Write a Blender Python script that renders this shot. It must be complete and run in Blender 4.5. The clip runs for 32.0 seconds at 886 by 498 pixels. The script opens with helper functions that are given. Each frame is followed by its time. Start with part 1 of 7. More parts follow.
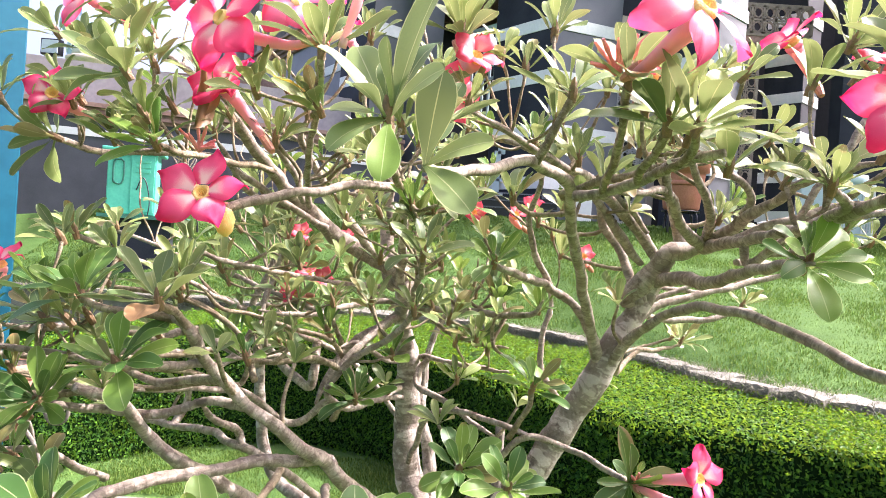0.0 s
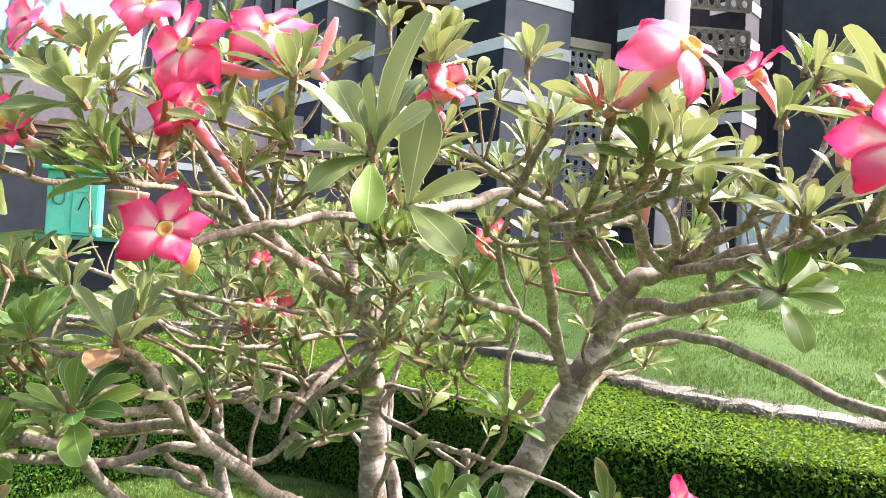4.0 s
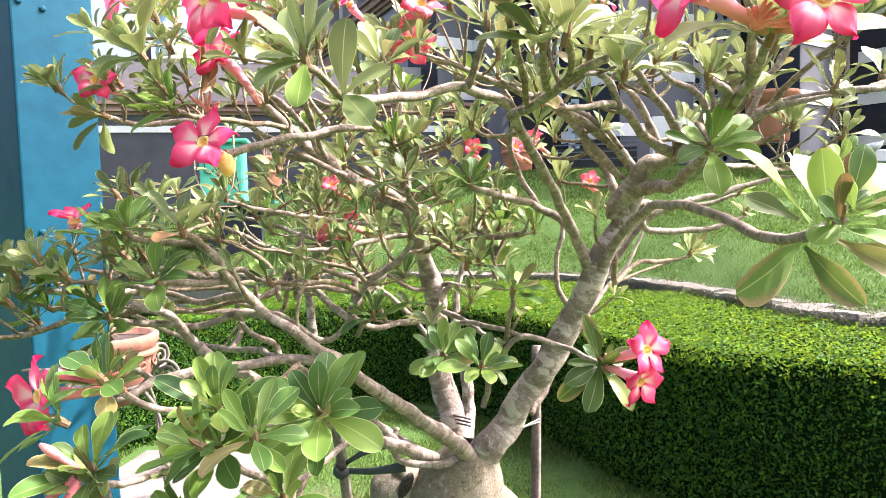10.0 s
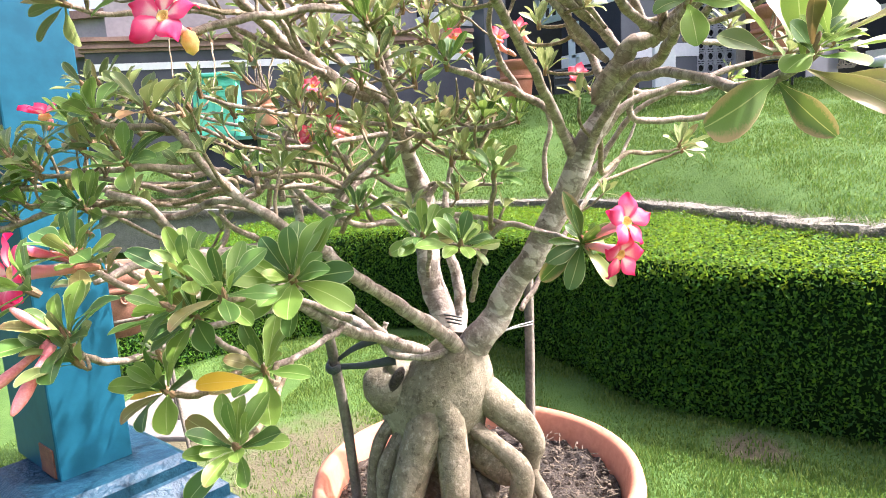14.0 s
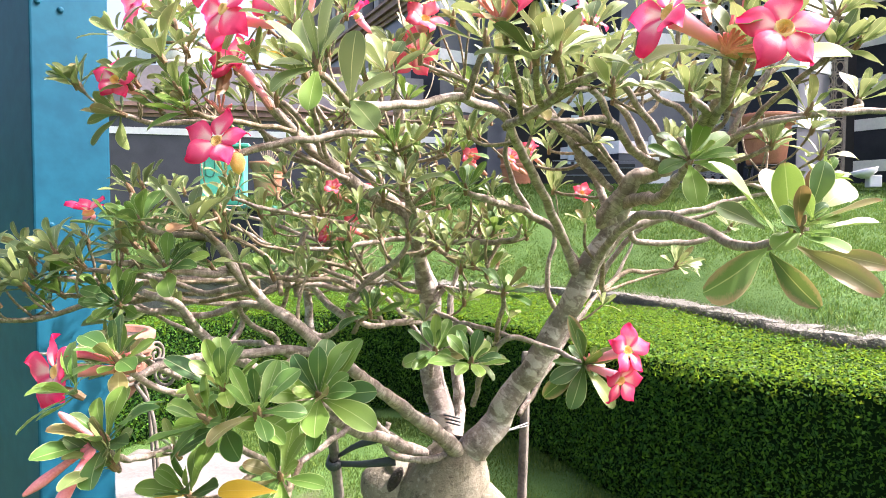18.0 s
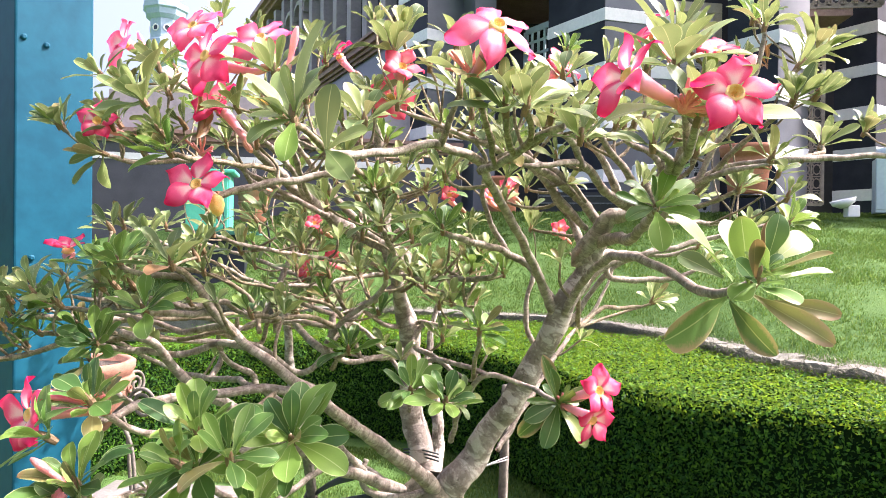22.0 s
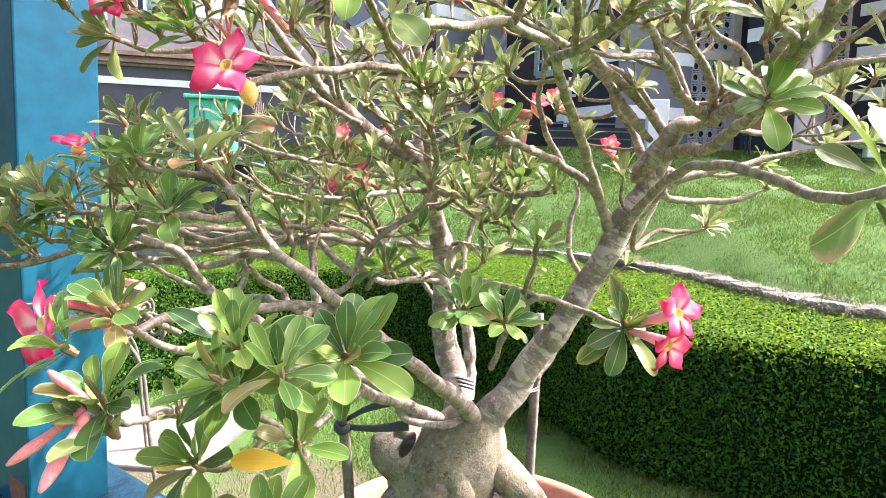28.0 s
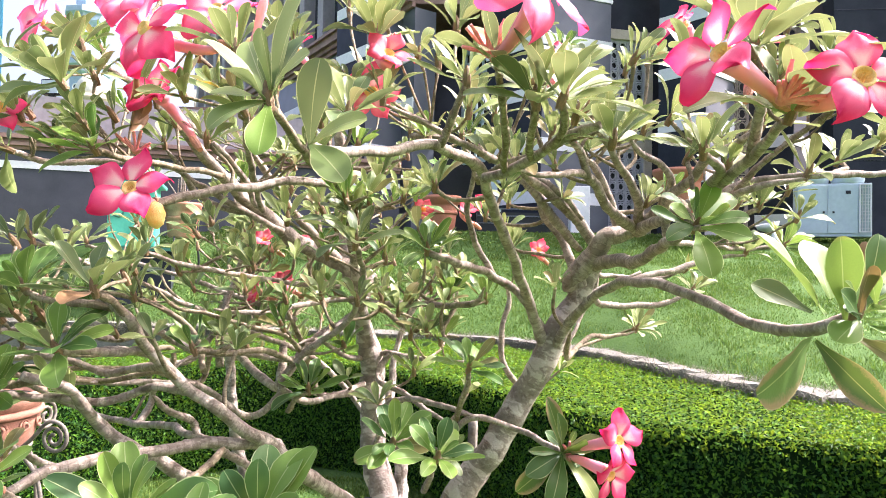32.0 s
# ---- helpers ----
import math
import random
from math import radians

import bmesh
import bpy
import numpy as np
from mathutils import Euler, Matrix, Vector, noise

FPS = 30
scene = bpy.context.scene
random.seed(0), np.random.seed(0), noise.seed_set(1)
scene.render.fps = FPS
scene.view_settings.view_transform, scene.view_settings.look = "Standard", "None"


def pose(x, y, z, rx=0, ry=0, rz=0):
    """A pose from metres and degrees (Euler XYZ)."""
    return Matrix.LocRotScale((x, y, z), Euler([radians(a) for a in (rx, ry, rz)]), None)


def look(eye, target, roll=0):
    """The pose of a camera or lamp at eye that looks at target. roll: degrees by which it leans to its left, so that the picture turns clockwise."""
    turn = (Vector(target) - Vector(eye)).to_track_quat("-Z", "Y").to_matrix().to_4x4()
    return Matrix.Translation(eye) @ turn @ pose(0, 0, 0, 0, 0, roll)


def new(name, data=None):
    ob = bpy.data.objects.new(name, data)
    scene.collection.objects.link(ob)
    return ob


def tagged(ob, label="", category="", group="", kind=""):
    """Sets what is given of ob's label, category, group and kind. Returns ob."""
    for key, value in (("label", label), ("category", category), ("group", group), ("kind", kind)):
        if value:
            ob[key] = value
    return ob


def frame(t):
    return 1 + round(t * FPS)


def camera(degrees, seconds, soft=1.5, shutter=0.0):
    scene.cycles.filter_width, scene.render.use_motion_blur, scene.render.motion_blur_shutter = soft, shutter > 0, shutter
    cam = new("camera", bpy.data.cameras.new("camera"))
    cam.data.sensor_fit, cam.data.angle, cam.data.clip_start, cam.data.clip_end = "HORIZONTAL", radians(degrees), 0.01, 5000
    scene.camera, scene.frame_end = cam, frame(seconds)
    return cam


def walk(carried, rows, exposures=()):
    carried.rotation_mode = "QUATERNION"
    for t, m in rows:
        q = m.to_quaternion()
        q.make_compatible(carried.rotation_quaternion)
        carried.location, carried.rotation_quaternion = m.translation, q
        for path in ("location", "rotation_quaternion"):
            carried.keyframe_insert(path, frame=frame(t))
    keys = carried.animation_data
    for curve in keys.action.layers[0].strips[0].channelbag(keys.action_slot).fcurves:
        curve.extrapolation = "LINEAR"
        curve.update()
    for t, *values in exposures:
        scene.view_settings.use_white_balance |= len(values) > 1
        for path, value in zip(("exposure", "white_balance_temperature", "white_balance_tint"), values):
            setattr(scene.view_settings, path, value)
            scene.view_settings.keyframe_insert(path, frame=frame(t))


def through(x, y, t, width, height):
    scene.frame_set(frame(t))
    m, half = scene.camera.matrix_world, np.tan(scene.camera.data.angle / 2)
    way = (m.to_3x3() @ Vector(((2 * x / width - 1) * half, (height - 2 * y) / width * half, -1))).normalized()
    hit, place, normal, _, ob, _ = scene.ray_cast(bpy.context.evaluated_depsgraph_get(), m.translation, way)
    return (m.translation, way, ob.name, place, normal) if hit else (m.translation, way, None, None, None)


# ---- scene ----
cam = camera(67.9, 32.0, 0.6)
METRES, EYE, TILT, LEAN, TURN = 0.7, 1.42, 0.0, 0.0, 0.0
ROWS = [
    (0.0, 0.0, 0.0, 0.0, 0.03, -0.52, -3.8),
    (0.5, -0.0155, 0.0064, -0.0013, -1.38, -0.44, -4.25),
    (1.0, -0.0401, 0.0166, -0.0002, -2.16, -0.32, -4.82),
    (1.5, -0.0511, 0.0323, 0.001, -3.36, -0.07, -5.01),
    (2.0, -0.0548, 0.0424, 0.0053, -3.34, 0.54, -4.71),
    (2.5, -0.0534, 0.0417, 0.0144, -3.38, 1.14, -4.58),
    (4.5, -0.014, 0.0022, 0.0182, -3.84, 1.17, -2.4),
    (5.0, 0.0085, -0.0211, 0.0153, -3.06, 0.62, -1.54),
    (5.5, 0.0611, -0.0511, 0.0106, -1.43, -0.25, -1.13),
    (6.0, 0.1014, -0.0862, 0.006, 0.6, -0.3, -1.1),
    (6.5, 0.1331, -0.1085, -0.0037, 2.44, -0.96, -0.78),
    (7.0, 0.1614, -0.1193, -0.0107, 4.02, -1.3, -0.09),
    (7.5, 0.1648, -0.1321, -0.0121, 5.62, -1.11, -0.51),
    (8.0, 0.1655, -0.1328, -0.0141, 6.3, -1.2, -0.62),
    (8.5, 0.1669, -0.1347, -0.0203, 6.62, -1.65, -0.22),
    (9.0, 0.1694, -0.1425, -0.0279, 7.16, -2.08, -0.09),
    (9.5, 0.1746, -0.1442, -0.0437, 7.28, -2.88, 0.77),
    (10.0, 0.1807, -0.1478, -0.0598, 7.67, -3.7, 1.55),
    (10.5, 0.1923, -0.1527, -0.0733, 8.07, -4.55, 2.22),
    (11.0, 0.205, -0.1504, -0.0911, 8.32, -5.46, 3.05),
    (11.5, 0.211, -0.1529, -0.1049, 8.24, -6.26, 3.63),
    (12.0, 0.211, -0.147, -0.1192, 7.76, -7.38, 3.72),
    (12.5, 0.2143, -0.1435, -0.1268, 7.73, -8.08, 3.62),
    (13.0, 0.2177, -0.1428, -0.1374, 7.45, -8.82, 3.66),
    (13.5, 0.2187, -0.1381, -0.1461, 7.79, -9.61, 3.63),
    (14.0, 0.2155, -0.1401, -0.147, 7.79, -9.29, 3.31),
    (14.5, 0.2088, -0.1458, -0.143, 7.88, -9.05, 2.54),
    (16.5, 0.1844, -0.1746, -0.1068, 7.77, -5.45, 0.28),
    (17.0, 0.1917, -0.1853, -0.0971, 7.96, -4.68, 0.61),
    (17.5, 0.1962, -0.1964, -0.0841, 7.67, -3.53, 0.07),
    (18.0, 0.1909, -0.2066, -0.0737, 7.5, -2.7, -0.33),
    (18.5, 0.1935, -0.2084, -0.0636, 7.24, -1.71, -0.54),
    (19.0, 0.1964, -0.217, -0.0535, 7.03, -0.72, -0.61),
    (19.5, 0.1994, -0.2249, -0.0469, 6.99, -0.19, -0.63),
    (20.0, 0.2025, -0.2239, -0.0483, 6.7, -0.52, -0.59),
    (20.5, 0.208, -0.2211, -0.0461, 6.13, -0.33, -0.63),
    (21.0, 0.2137, -0.2224, -0.045, 5.71, -0.3, -0.74),
    (21.5, 0.213, -0.2259, -0.0467, 5.84, -0.31, -0.68),
    (22.0, 0.2108, -0.2245, -0.0478, 6.35, -0.47, -0.63),
    (22.5, 0.2131, -0.2198, -0.0483, 6.46, -0.62, -0.6),
    (23.0, 0.2074, -0.2223, -0.0497, 6.45, -0.48, -0.86),
    (23.5, 0.197, -0.2247, -0.0515, 6.44, -0.63, -1.31),
    (24.0, 0.1904, -0.2241, -0.0586, 6.72, -1.22, -1.52),
    (24.5, 0.1822, -0.2197, -0.0655, 6.9, -2.16, -1.68),
    (25.0, 0.1825, -0.2133, -0.0742, 7.18, -2.95, -1.38),
    (25.5, 0.1784, -0.2089, -0.0839, 7.87, -3.69, -1.12),
    (27.5, 0.1361, -0.1454, -0.103, 6.99, -6.02, -2.36),
    (28.0, 0.1148, -0.1122, -0.1, 6.64, -5.98, -1.72),
    (28.5, 0.0946, -0.0715, -0.0994, 4.86, -5.9, -1.47),
    (29.0, 0.0894, -0.0571, -0.0903, 2.73, -4.9, -1.55),
    (29.5, 0.0931, -0.0541, -0.0766, 1.99, -3.49, -1.37),
    (30.0, 0.0979, -0.0532, -0.0652, 0.74, -1.57, -1.32),
    (30.5, 0.1049, -0.0516, -0.0571, 0.43, -0.49, -1.19),
    (31.0, 0.1095, -0.0542, -0.0494, 0.53, 0.47, -1.15),
    (31.5, 0.1127, -0.0553, -0.047, 0.74, 0.55, -1.06),
    (32.0, 0.1127, -0.0555, -0.0448, 0.58, 1.26, -1.12),
]
walk(cam, [(t, pose(0, 0, EYE, TILT, LEAN, TURN) @ pose(METRES * x, METRES * y, METRES * z, 90 + pitch, roll, yaw)) for t, x, y, z, yaw, pitch, roll in ROWS], [(0.0, 1.61, 6100, 24), (5.0, 1.49, 6200, 24), (8.0, 1.54, 6200, 24), (13.0, 1.71, 6100, 23), (17.0, 1.65, 6100, 24), (20.0, 1.47, 6080, 24), (24.0, 1.49, 6120, 24), (25.5, 1.59, 6100, 24), (28.0, 1.71, 6050, 24), (32.0, 1.62, 6050, 25)])

# ---- world, sun ----
SUN = Vector((0.80, 0.26, 0.0)).normalized() * math.cos(radians(50)) + Vector((0, 0, math.sin(radians(50))))
world = bpy.data.worlds.new("world")
scene.world = world
world.use_nodes = True
wn = world.node_tree.nodes
sky = wn.new("ShaderNodeTexSky")
sky.sky_type, sky.sun_disc = "NISHITA", False
sky.sun_elevation, sky.sun_rotation = radians(50), math.atan2(SUN.x, SUN.y)
sky.dust_density, sky.air_density, sky.ozone_density = 10.0, 0.8, 0.5
haze = wn.new("ShaderNodeHueSaturation")
haze.inputs["Saturation"].default_value, haze.inputs["Value"].default_value = 0.9, 1.45
world.node_tree.links.new(sky.outputs[0], haze.inputs["Color"])
world.node_tree.links.new(haze.outputs[0], wn["Background"].inputs[0])
wn["Background"].inputs[1].default_value = 0.15
sun = new("sun", bpy.data.lights.new("sun", "SUN"))
sun.data.energy, sun.data.angle, sun.data.color = 4.9, radians(0.6), (1.0, 0.95, 0.86)
sun.matrix_world = look(SUN * 30, (0, 0, 0))

# ---- materials ----


class Mat:
    """A node material with a Principled shader and a few shorthands."""

    def __init__(self, name, rough=0.6, metal=0.0, spec=0.5):
        self.m = bpy.data.materials.new(name)
        self.m.use_nodes = True
        self.t = self.m.node_tree
        self.p = self.t.nodes["Principled BSDF"]
        self.p.inputs["Roughness"].default_value = rough
        self.p.inputs["Metallic"].default_value = metal
        self.p.inputs["Specular IOR Level"].default_value = spec

    def node(self, kind, **sets):
        n = self.t.nodes.new(kind)
        for k, v in sets.items():
            if k in n.inputs:
                n.inputs[k].default_value = v
        return n

    def link(self, a, b):
        self.t.links.new(a, b)

    def coords(self, which="Object"):
        return self.node("ShaderNodeTexCoord").outputs[which]

    def noise(self, scale, detail=4.0, rough=0.55, co=None):
        n = self.node("ShaderNodeTexNoise", Scale=scale, Detail=detail, Roughness=rough)
        self.link(co if co is not None else self.coords(), n.inputs["Vector"])
        return n.outputs["Fac"]

    def ramp(self, fac, *stops):
        n = self.node("ShaderNodeValToRGB")
        e = n.color_ramp.elements
        while len(e) < len(stops):
            e.new(0.5)
        for el, (pos, col) in zip(e, stops):
            el.position, el.color = pos, (*col, 1) if len(col) == 3 else col
        self.link(fac, n.inputs[0])
        return n.outputs[0]

    def mix(self, fac, a, b, how="MIX"):
        n = self.t.nodes.new("ShaderNodeMix")
        n.data_type, n.blend_type = "RGBA", how
        for sock, v in ((n.inputs[0], fac), (n.inputs[6], a), (n.inputs[7], b)):
            if isinstance(v, (int, float)):
                sock.default_value = v
            elif isinstance(v, tuple):
                sock.default_value = (*v, 1)
            else:
                self.link(v, sock)
        return n.outputs[2]

    def math(self, op, a, b=0.0):
        n = self.t.nodes.new("ShaderNodeMath")
        n.operation = op
        for sock, v in zip(n.inputs, (a, b)):
            if isinstance(v, (int, float)):
                sock.default_value = v
            else:
                self.link(v, sock)
        return n.outputs[0]

    def random(self):
        a = self.node("ShaderNodeObjectInfo").outputs["Random"]
        b = self.node("ShaderNodeNewGeometry").outputs["Random Per Island"]
        return self.math("FRACT", self.math("ADD", a, b))

    def uv(self):
        n = self.node("ShaderNodeSeparateXYZ")
        self.link(self.coords("UV"), n.inputs[0])
        return n.outputs[0], n.outputs[1]

    def base(self, col):
        if isinstance(col, tuple):
            self.p.inputs["Base Color"].default_value = (*col, 1)
        else:
            self.link(col, self.p.inputs["Base Color"])

    def bump(self, h, strength=0.4, dist=0.01):
        n = self.node("ShaderNodeBump", Strength=strength, Distance=dist)
        self.link(h, n.inputs["Height"])
        self.link(n.outputs[0], self.p.inputs["Normal"])

    def thin(self, col, amount):
        """Lets light through a thin leaf or petal."""
        tr = self.node("ShaderNodeBsdfTranslucent")
        self.link(col, tr.inputs[0])
        mx = self.node("ShaderNodeMixShader", Fac=amount)
        mx.inputs[0].default_value = amount
        out = self.t.nodes["Material Output"]
        self.link(self.p.outputs[0], mx.inputs[1])
        self.link(tr.outputs[0], mx.inputs[2])
        self.link(mx.outputs[0], out.inputs[0])


def plain(name, a, b, scale, rough=0.6, bump=0.3, dist=0.004, metal=0.0, spec=0.5, fine=8.0):
    """Two colours mixed by a coarse and a fine noise, with a fine relief."""
    k = Mat(name, rough, metal, spec)
    big, small = k.noise(scale), k.noise(scale * fine, 5)
    f = k.math("ADD", k.math("MULTIPLY", big, 0.6), k.math("MULTIPLY", small, 0.4))
    k.base(k.ramp(f, (0.35, a), (0.65, b)))
    k.bump(small, bump, dist)
    return k.m


def leaf_material(name, dark, mid, light, vein, through, rough=0.44, rim=0.0):
    k = Mat(name, rough, 0, 0.32)
    u, v = k.uv()
    rnd = k.random()
    c = k.ramp(rnd, (0.0, dark), (0.32, mid), (0.74, light), (0.93, light), (0.96, (0.24, 0.20, 0.07)))
    blotch = k.noise(60, 3)
    c = k.mix(k.math("MULTIPLY", blotch, 0.35), c, dark)
    scorch = k.ramp(k.math("MULTIPLY", k.math("ADD", v, k.math("MULTIPLY", k.math("SUBTRACT", rnd, 0.5), 0.5)), 0.8), (0.90, (0, 0, 0)), (0.96, (1, 1, 1))) if name != "yellow_leaf" else 0.0
    c = k.mix(k.math("MULTIPLY", scorch, 0.7), c, (0.26, 0.15, 0.07))
    side = k.math("ABSOLUTE", k.math("SUBTRACT", u, 0.5))
    rib = k.math("LESS_THAN", side, 0.016)
    edge = k.math("GREATER_THAN", side, 0.470)
    c = k.mix(k.math("MULTIPLY", rib, 0.55), c, vein)
    c = k.mix(k.math("MULTIPLY", edge, 0.75), c, vein)
    if rim:
        worn = k.math("ADD", k.math("ADD", k.math("MULTIPLY", side, 1.5), k.math("MULTIPLY", v, 0.55)), k.math("MULTIPLY", k.noise(45, 4), 0.5))
        c = k.mix(k.math("MULTIPLY", k.ramp(k.math("MULTIPLY", worn, 0.6), (0.62, (0, 0, 0)), (0.78, (1, 1, 1))), rim), c, (0.30, 0.19, 0.11))
    k.base(c)
    k.bump(k.math("ADD", k.math("MULTIPLY", rib, -1.0), k.math("MULTIPLY", blotch, 0.5)), 0.12, 0.002)
    k.thin(k.mix(0.35, c, through), 0.24)
    return k.m


M_LEAF = leaf_material("leaf", (0.030, 0.086, 0.020), (0.078, 0.172, 0.030), (0.190, 0.305, 0.048), (0.47, 0.53, 0.24), (0.34, 0.42, 0.09))
M_LEAF_OLIVE = leaf_material("olive_leaf", (0.066, 0.112, 0.036), (0.138, 0.200, 0.060), (0.252, 0.310, 0.090), (0.48, 0.48, 0.25), (0.40, 0.39, 0.18))
M_LEAF_YELLOW = leaf_material("yellow_leaf", (0.45, 0.28, 0.02), (0.62, 0.38, 0.02), (0.70, 0.45, 0.04), (0.7, 0.5, 0.2), (0.8, 0.5, 0.02))
M_LEAF_RED = leaf_material("bronze_leaf", (0.13, 0.10, 0.045), (0.22, 0.12, 0.06), (0.30, 0.17, 0.08), (0.4, 0.25, 0.15), (0.4, 0.2, 0.05))
M_LEAF_BROWNED = leaf_material("browned_leaf", (0.040, 0.098, 0.024), (0.066, 0.140, 0.030), (0.105, 0.180, 0.040), (0.44, 0.46, 0.20), (0.32, 0.36, 0.05), rim=0.8)
M_LEAF_DRY = leaf_material("dry_leaf", (0.10, 0.05, 0.02), (0.2, 0.10, 0.04), (0.26, 0.14, 0.06), (0.2, 0.1, 0.05), (0.3, 0.12, 0.04))



def petal_material(name, rim, middle, heart):
    k = Mat(name, 0.5, 0, 0.3)
    u, v = k.uv()
    side = k.math("MULTIPLY", k.math("ABSOLUTE", k.math("SUBTRACT", u, 0.5)), 1.5)
    n = k.noise(90, 3)
    f = k.math("ADD", k.math("MAXIMUM", k.math("MULTIPLY", v, 0.95), side), k.math("MULTIPLY", k.math("SUBTRACT", n, 0.5), 0.25))
    c = k.ramp(f, (0.08, heart), (0.18, heart), (0.44, middle), (0.82, rim))
    k.base(c)
    streak = k.node("ShaderNodeTexWave", Scale=6.0, Distortion=2.0)
    k.link(k.coords("UV"), streak.inputs["Vector"])
    k.bump(streak.outputs["Fac"], 0.03, 0.002)
    k.thin(c, 0.4)
    return k.m


M_PETAL = petal_material("pink_petal", (0.78, 0.022, 0.125), (0.84, 0.115, 0.235), (0.90, 0.54, 0.53))
M_PETAL_SOFT = petal_material("soft_pink_petal", (0.84, 0.075, 0.20), (0.87, 0.21, 0.33), (0.90, 0.60, 0.60))
M_PETAL_RED = petal_material("red_petal", (0.72, 0.06, 0.12), (0.79, 0.16, 0.21), (0.85, 0.40, 0.39))


def tube_material():
    k = Mat("flower_tube", 0.5, 0, 0.3)
    u, v = k.uv()
    c = k.ramp(k.math("ADD", k.math("MULTIPLY", v, 12.0), k.math("MULTIPLY", k.noise(60), 0.3)), (0.02, (0.60, 0.25, 0.15)), (0.35, (0.80, 0.36, 0.32)), (0.8, (0.84, 0.38, 0.46)))
    k.base(c)
    k.thin(c, 0.25)
    return k.m


M_TUBE = tube_material()
M_THROAT = plain("flower_throat", (0.90, 0.46, 0.10), (0.94, 0.66, 0.26), 120, 0.6)
M_ANTHER = plain("anther", (0.84, 0.48, 0.16), (0.92, 0.64, 0.28), 200, 0.7)
M_CALYX = plain("calyx", (0.36, 0.13, 0.07), (0.55, 0.24, 0.15), 150, 0.6)


def bark_material(name, dark, mid, pale, rings, flakes=0.4, bands=90.0, banding=0.3):
    k = Mat(name, 0.85, 0, 0.25)
    u, v = k.uv()
    n1, n2 = k.noise(70, 8, 0.68), k.noise(260, 5, 0.65)
    c = k.ramp(n1, (0.36, dark), (0.46, mid), (0.56, mid), (0.64, pale))
    c = k.mix(k.math("MULTIPLY", n2, 0.45), c, dark)
    patch = k.ramp(k.noise(130, 5, 0.65), (0.55, (0, 0, 0)), (0.60, (1, 1, 1)))
    c = k.mix(k.math("MULTIPLY", patch, flakes), c, pale)
    stain = k.ramp(k.noise(26, 5, 0.6), (0.36, (1, 1, 1)), (0.50, (0, 0, 0)))
    c = k.mix(k.math("MULTIPLY", stain, 0.35), c, dark)
    turn = k.math("MULTIPLY", u, 2 * math.pi)
    band = k.node("ShaderNodeTexNoise", Scale=1.0, Detail=2.5, Roughness=0.5)
    around = k.node("ShaderNodeCombineXYZ")
    k.link(k.math("MULTIPLY", k.math("COSINE", turn), 0.42), around.inputs[0])
    k.link(k.math("MULTIPLY", k.math("SINE", turn), 0.42), around.inputs[1])
    k.link(k.math("MULTIPLY", v, bands), around.inputs[2])
    k.link(around.outputs[0], band.inputs["Vector"])
    c = k.mix(k.math("MULTIPLY", k.ramp(band.outputs[0], (0.53, (0, 0, 0)), (0.56, (1, 1, 1))), banding), c, pale)
    c = k.mix(k.math("MULTIPLY", k.ramp(band.outputs[0], (0.43, (1, 1, 1)), (0.46, (0, 0, 0))), banding * 0.75), c, dark)
    wv = k.math("SINE", k.math("ADD", k.math("MULTIPLY", v, rings), k.math("MULTIPLY", k.noise(60), 9.0)))
    line = k.math("GREATER_THAN", wv, 0.86)
    c = k.mix(k.math("MULTIPLY", line, 0.38), c, dark)
    k.base(c)
    k.bump(k.math("ADD", k.math("MULTIPLY", n2, 0.7), k.math("MULTIPLY", line, -0.5)), 0.8, 0.003)
    return k.m


M_BUD = plain("salmon_bud", (0.72, 0.16, 0.17), (0.84, 0.32, 0.30), 70, 0.55)
M_SHOOT = plain("shoot_tip", (0.12, 0.085, 0.04), (0.24, 0.13, 0.06), 150, 0.7)
M_BARK = bark_material("bark", (0.130, 0.102, 0.078), (0.290, 0.240, 0.190), (0.51, 0.445, 0.375), 760.0, bands=120.0)
M_STEM = bark_material("stem_bark", (0.125, 0.100, 0.080), (0.29, 0.245, 0.205), (0.52, 0.465, 0.405), 300.0, 0.4, 60.0, 0.6)
M_TWIG = bark_material("twig_bark", (0.098, 0.074, 0.045), (0.235, 0.188, 0.122), (0.45, 0.38, 0.27), 1050.0)
M_ROOT = bark_material("root_bark", (0.085, 0.072, 0.046), (0.205, 0.178, 0.122), (0.36, 0.32, 0.245), 90.0, 0.35, 9.0)
M_TERRA = plain("terracotta", (0.36, 0.135, 0.075), (0.50, 0.21, 0.125), 9, 0.75, 0.25, 0.003)
# Terracotta darkened to hold the shade that the ornate pot stands in.
M_TERRA_SHADED = plain("shaded_terracotta", (0.17, 0.075, 0.045), (0.30, 0.14, 0.09), 22, 0.85, 0.5, 0.004)
M_SOIL = plain("soil", (0.022, 0.017, 0.012), (0.085, 0.066, 0.048), 35, 0.95, 0.9, 0.02)
M_STAKE = plain("weathered_stake", (0.065, 0.056, 0.044), (0.190, 0.165, 0.130), 22, 0.85, 0.5, 0.004)
M_STRAP = plain("black_strap", (0.012, 0.016, 0.017), (0.03, 0.04, 0.04), 60, 0.5)
M_WIRE = plain("tie_wire", (0.3, 0.3, 0.3), (0.5, 0.5, 0.48), 80, 0.5, metal=0.6)
M_TEAL = plain("blue_paint", (0.003, 0.050, 0.084), (0.008, 0.084, 0.130), 2.2, 0.5, 0.10, 0.004, spec=0.12, fine=14)
M_TEAL_DARK = plain("blue_plinth_paint", (0.003, 0.020, 0.040), (0.010, 0.046, 0.072), 9, 0.36, 0.6, 0.008, spec=0.22)
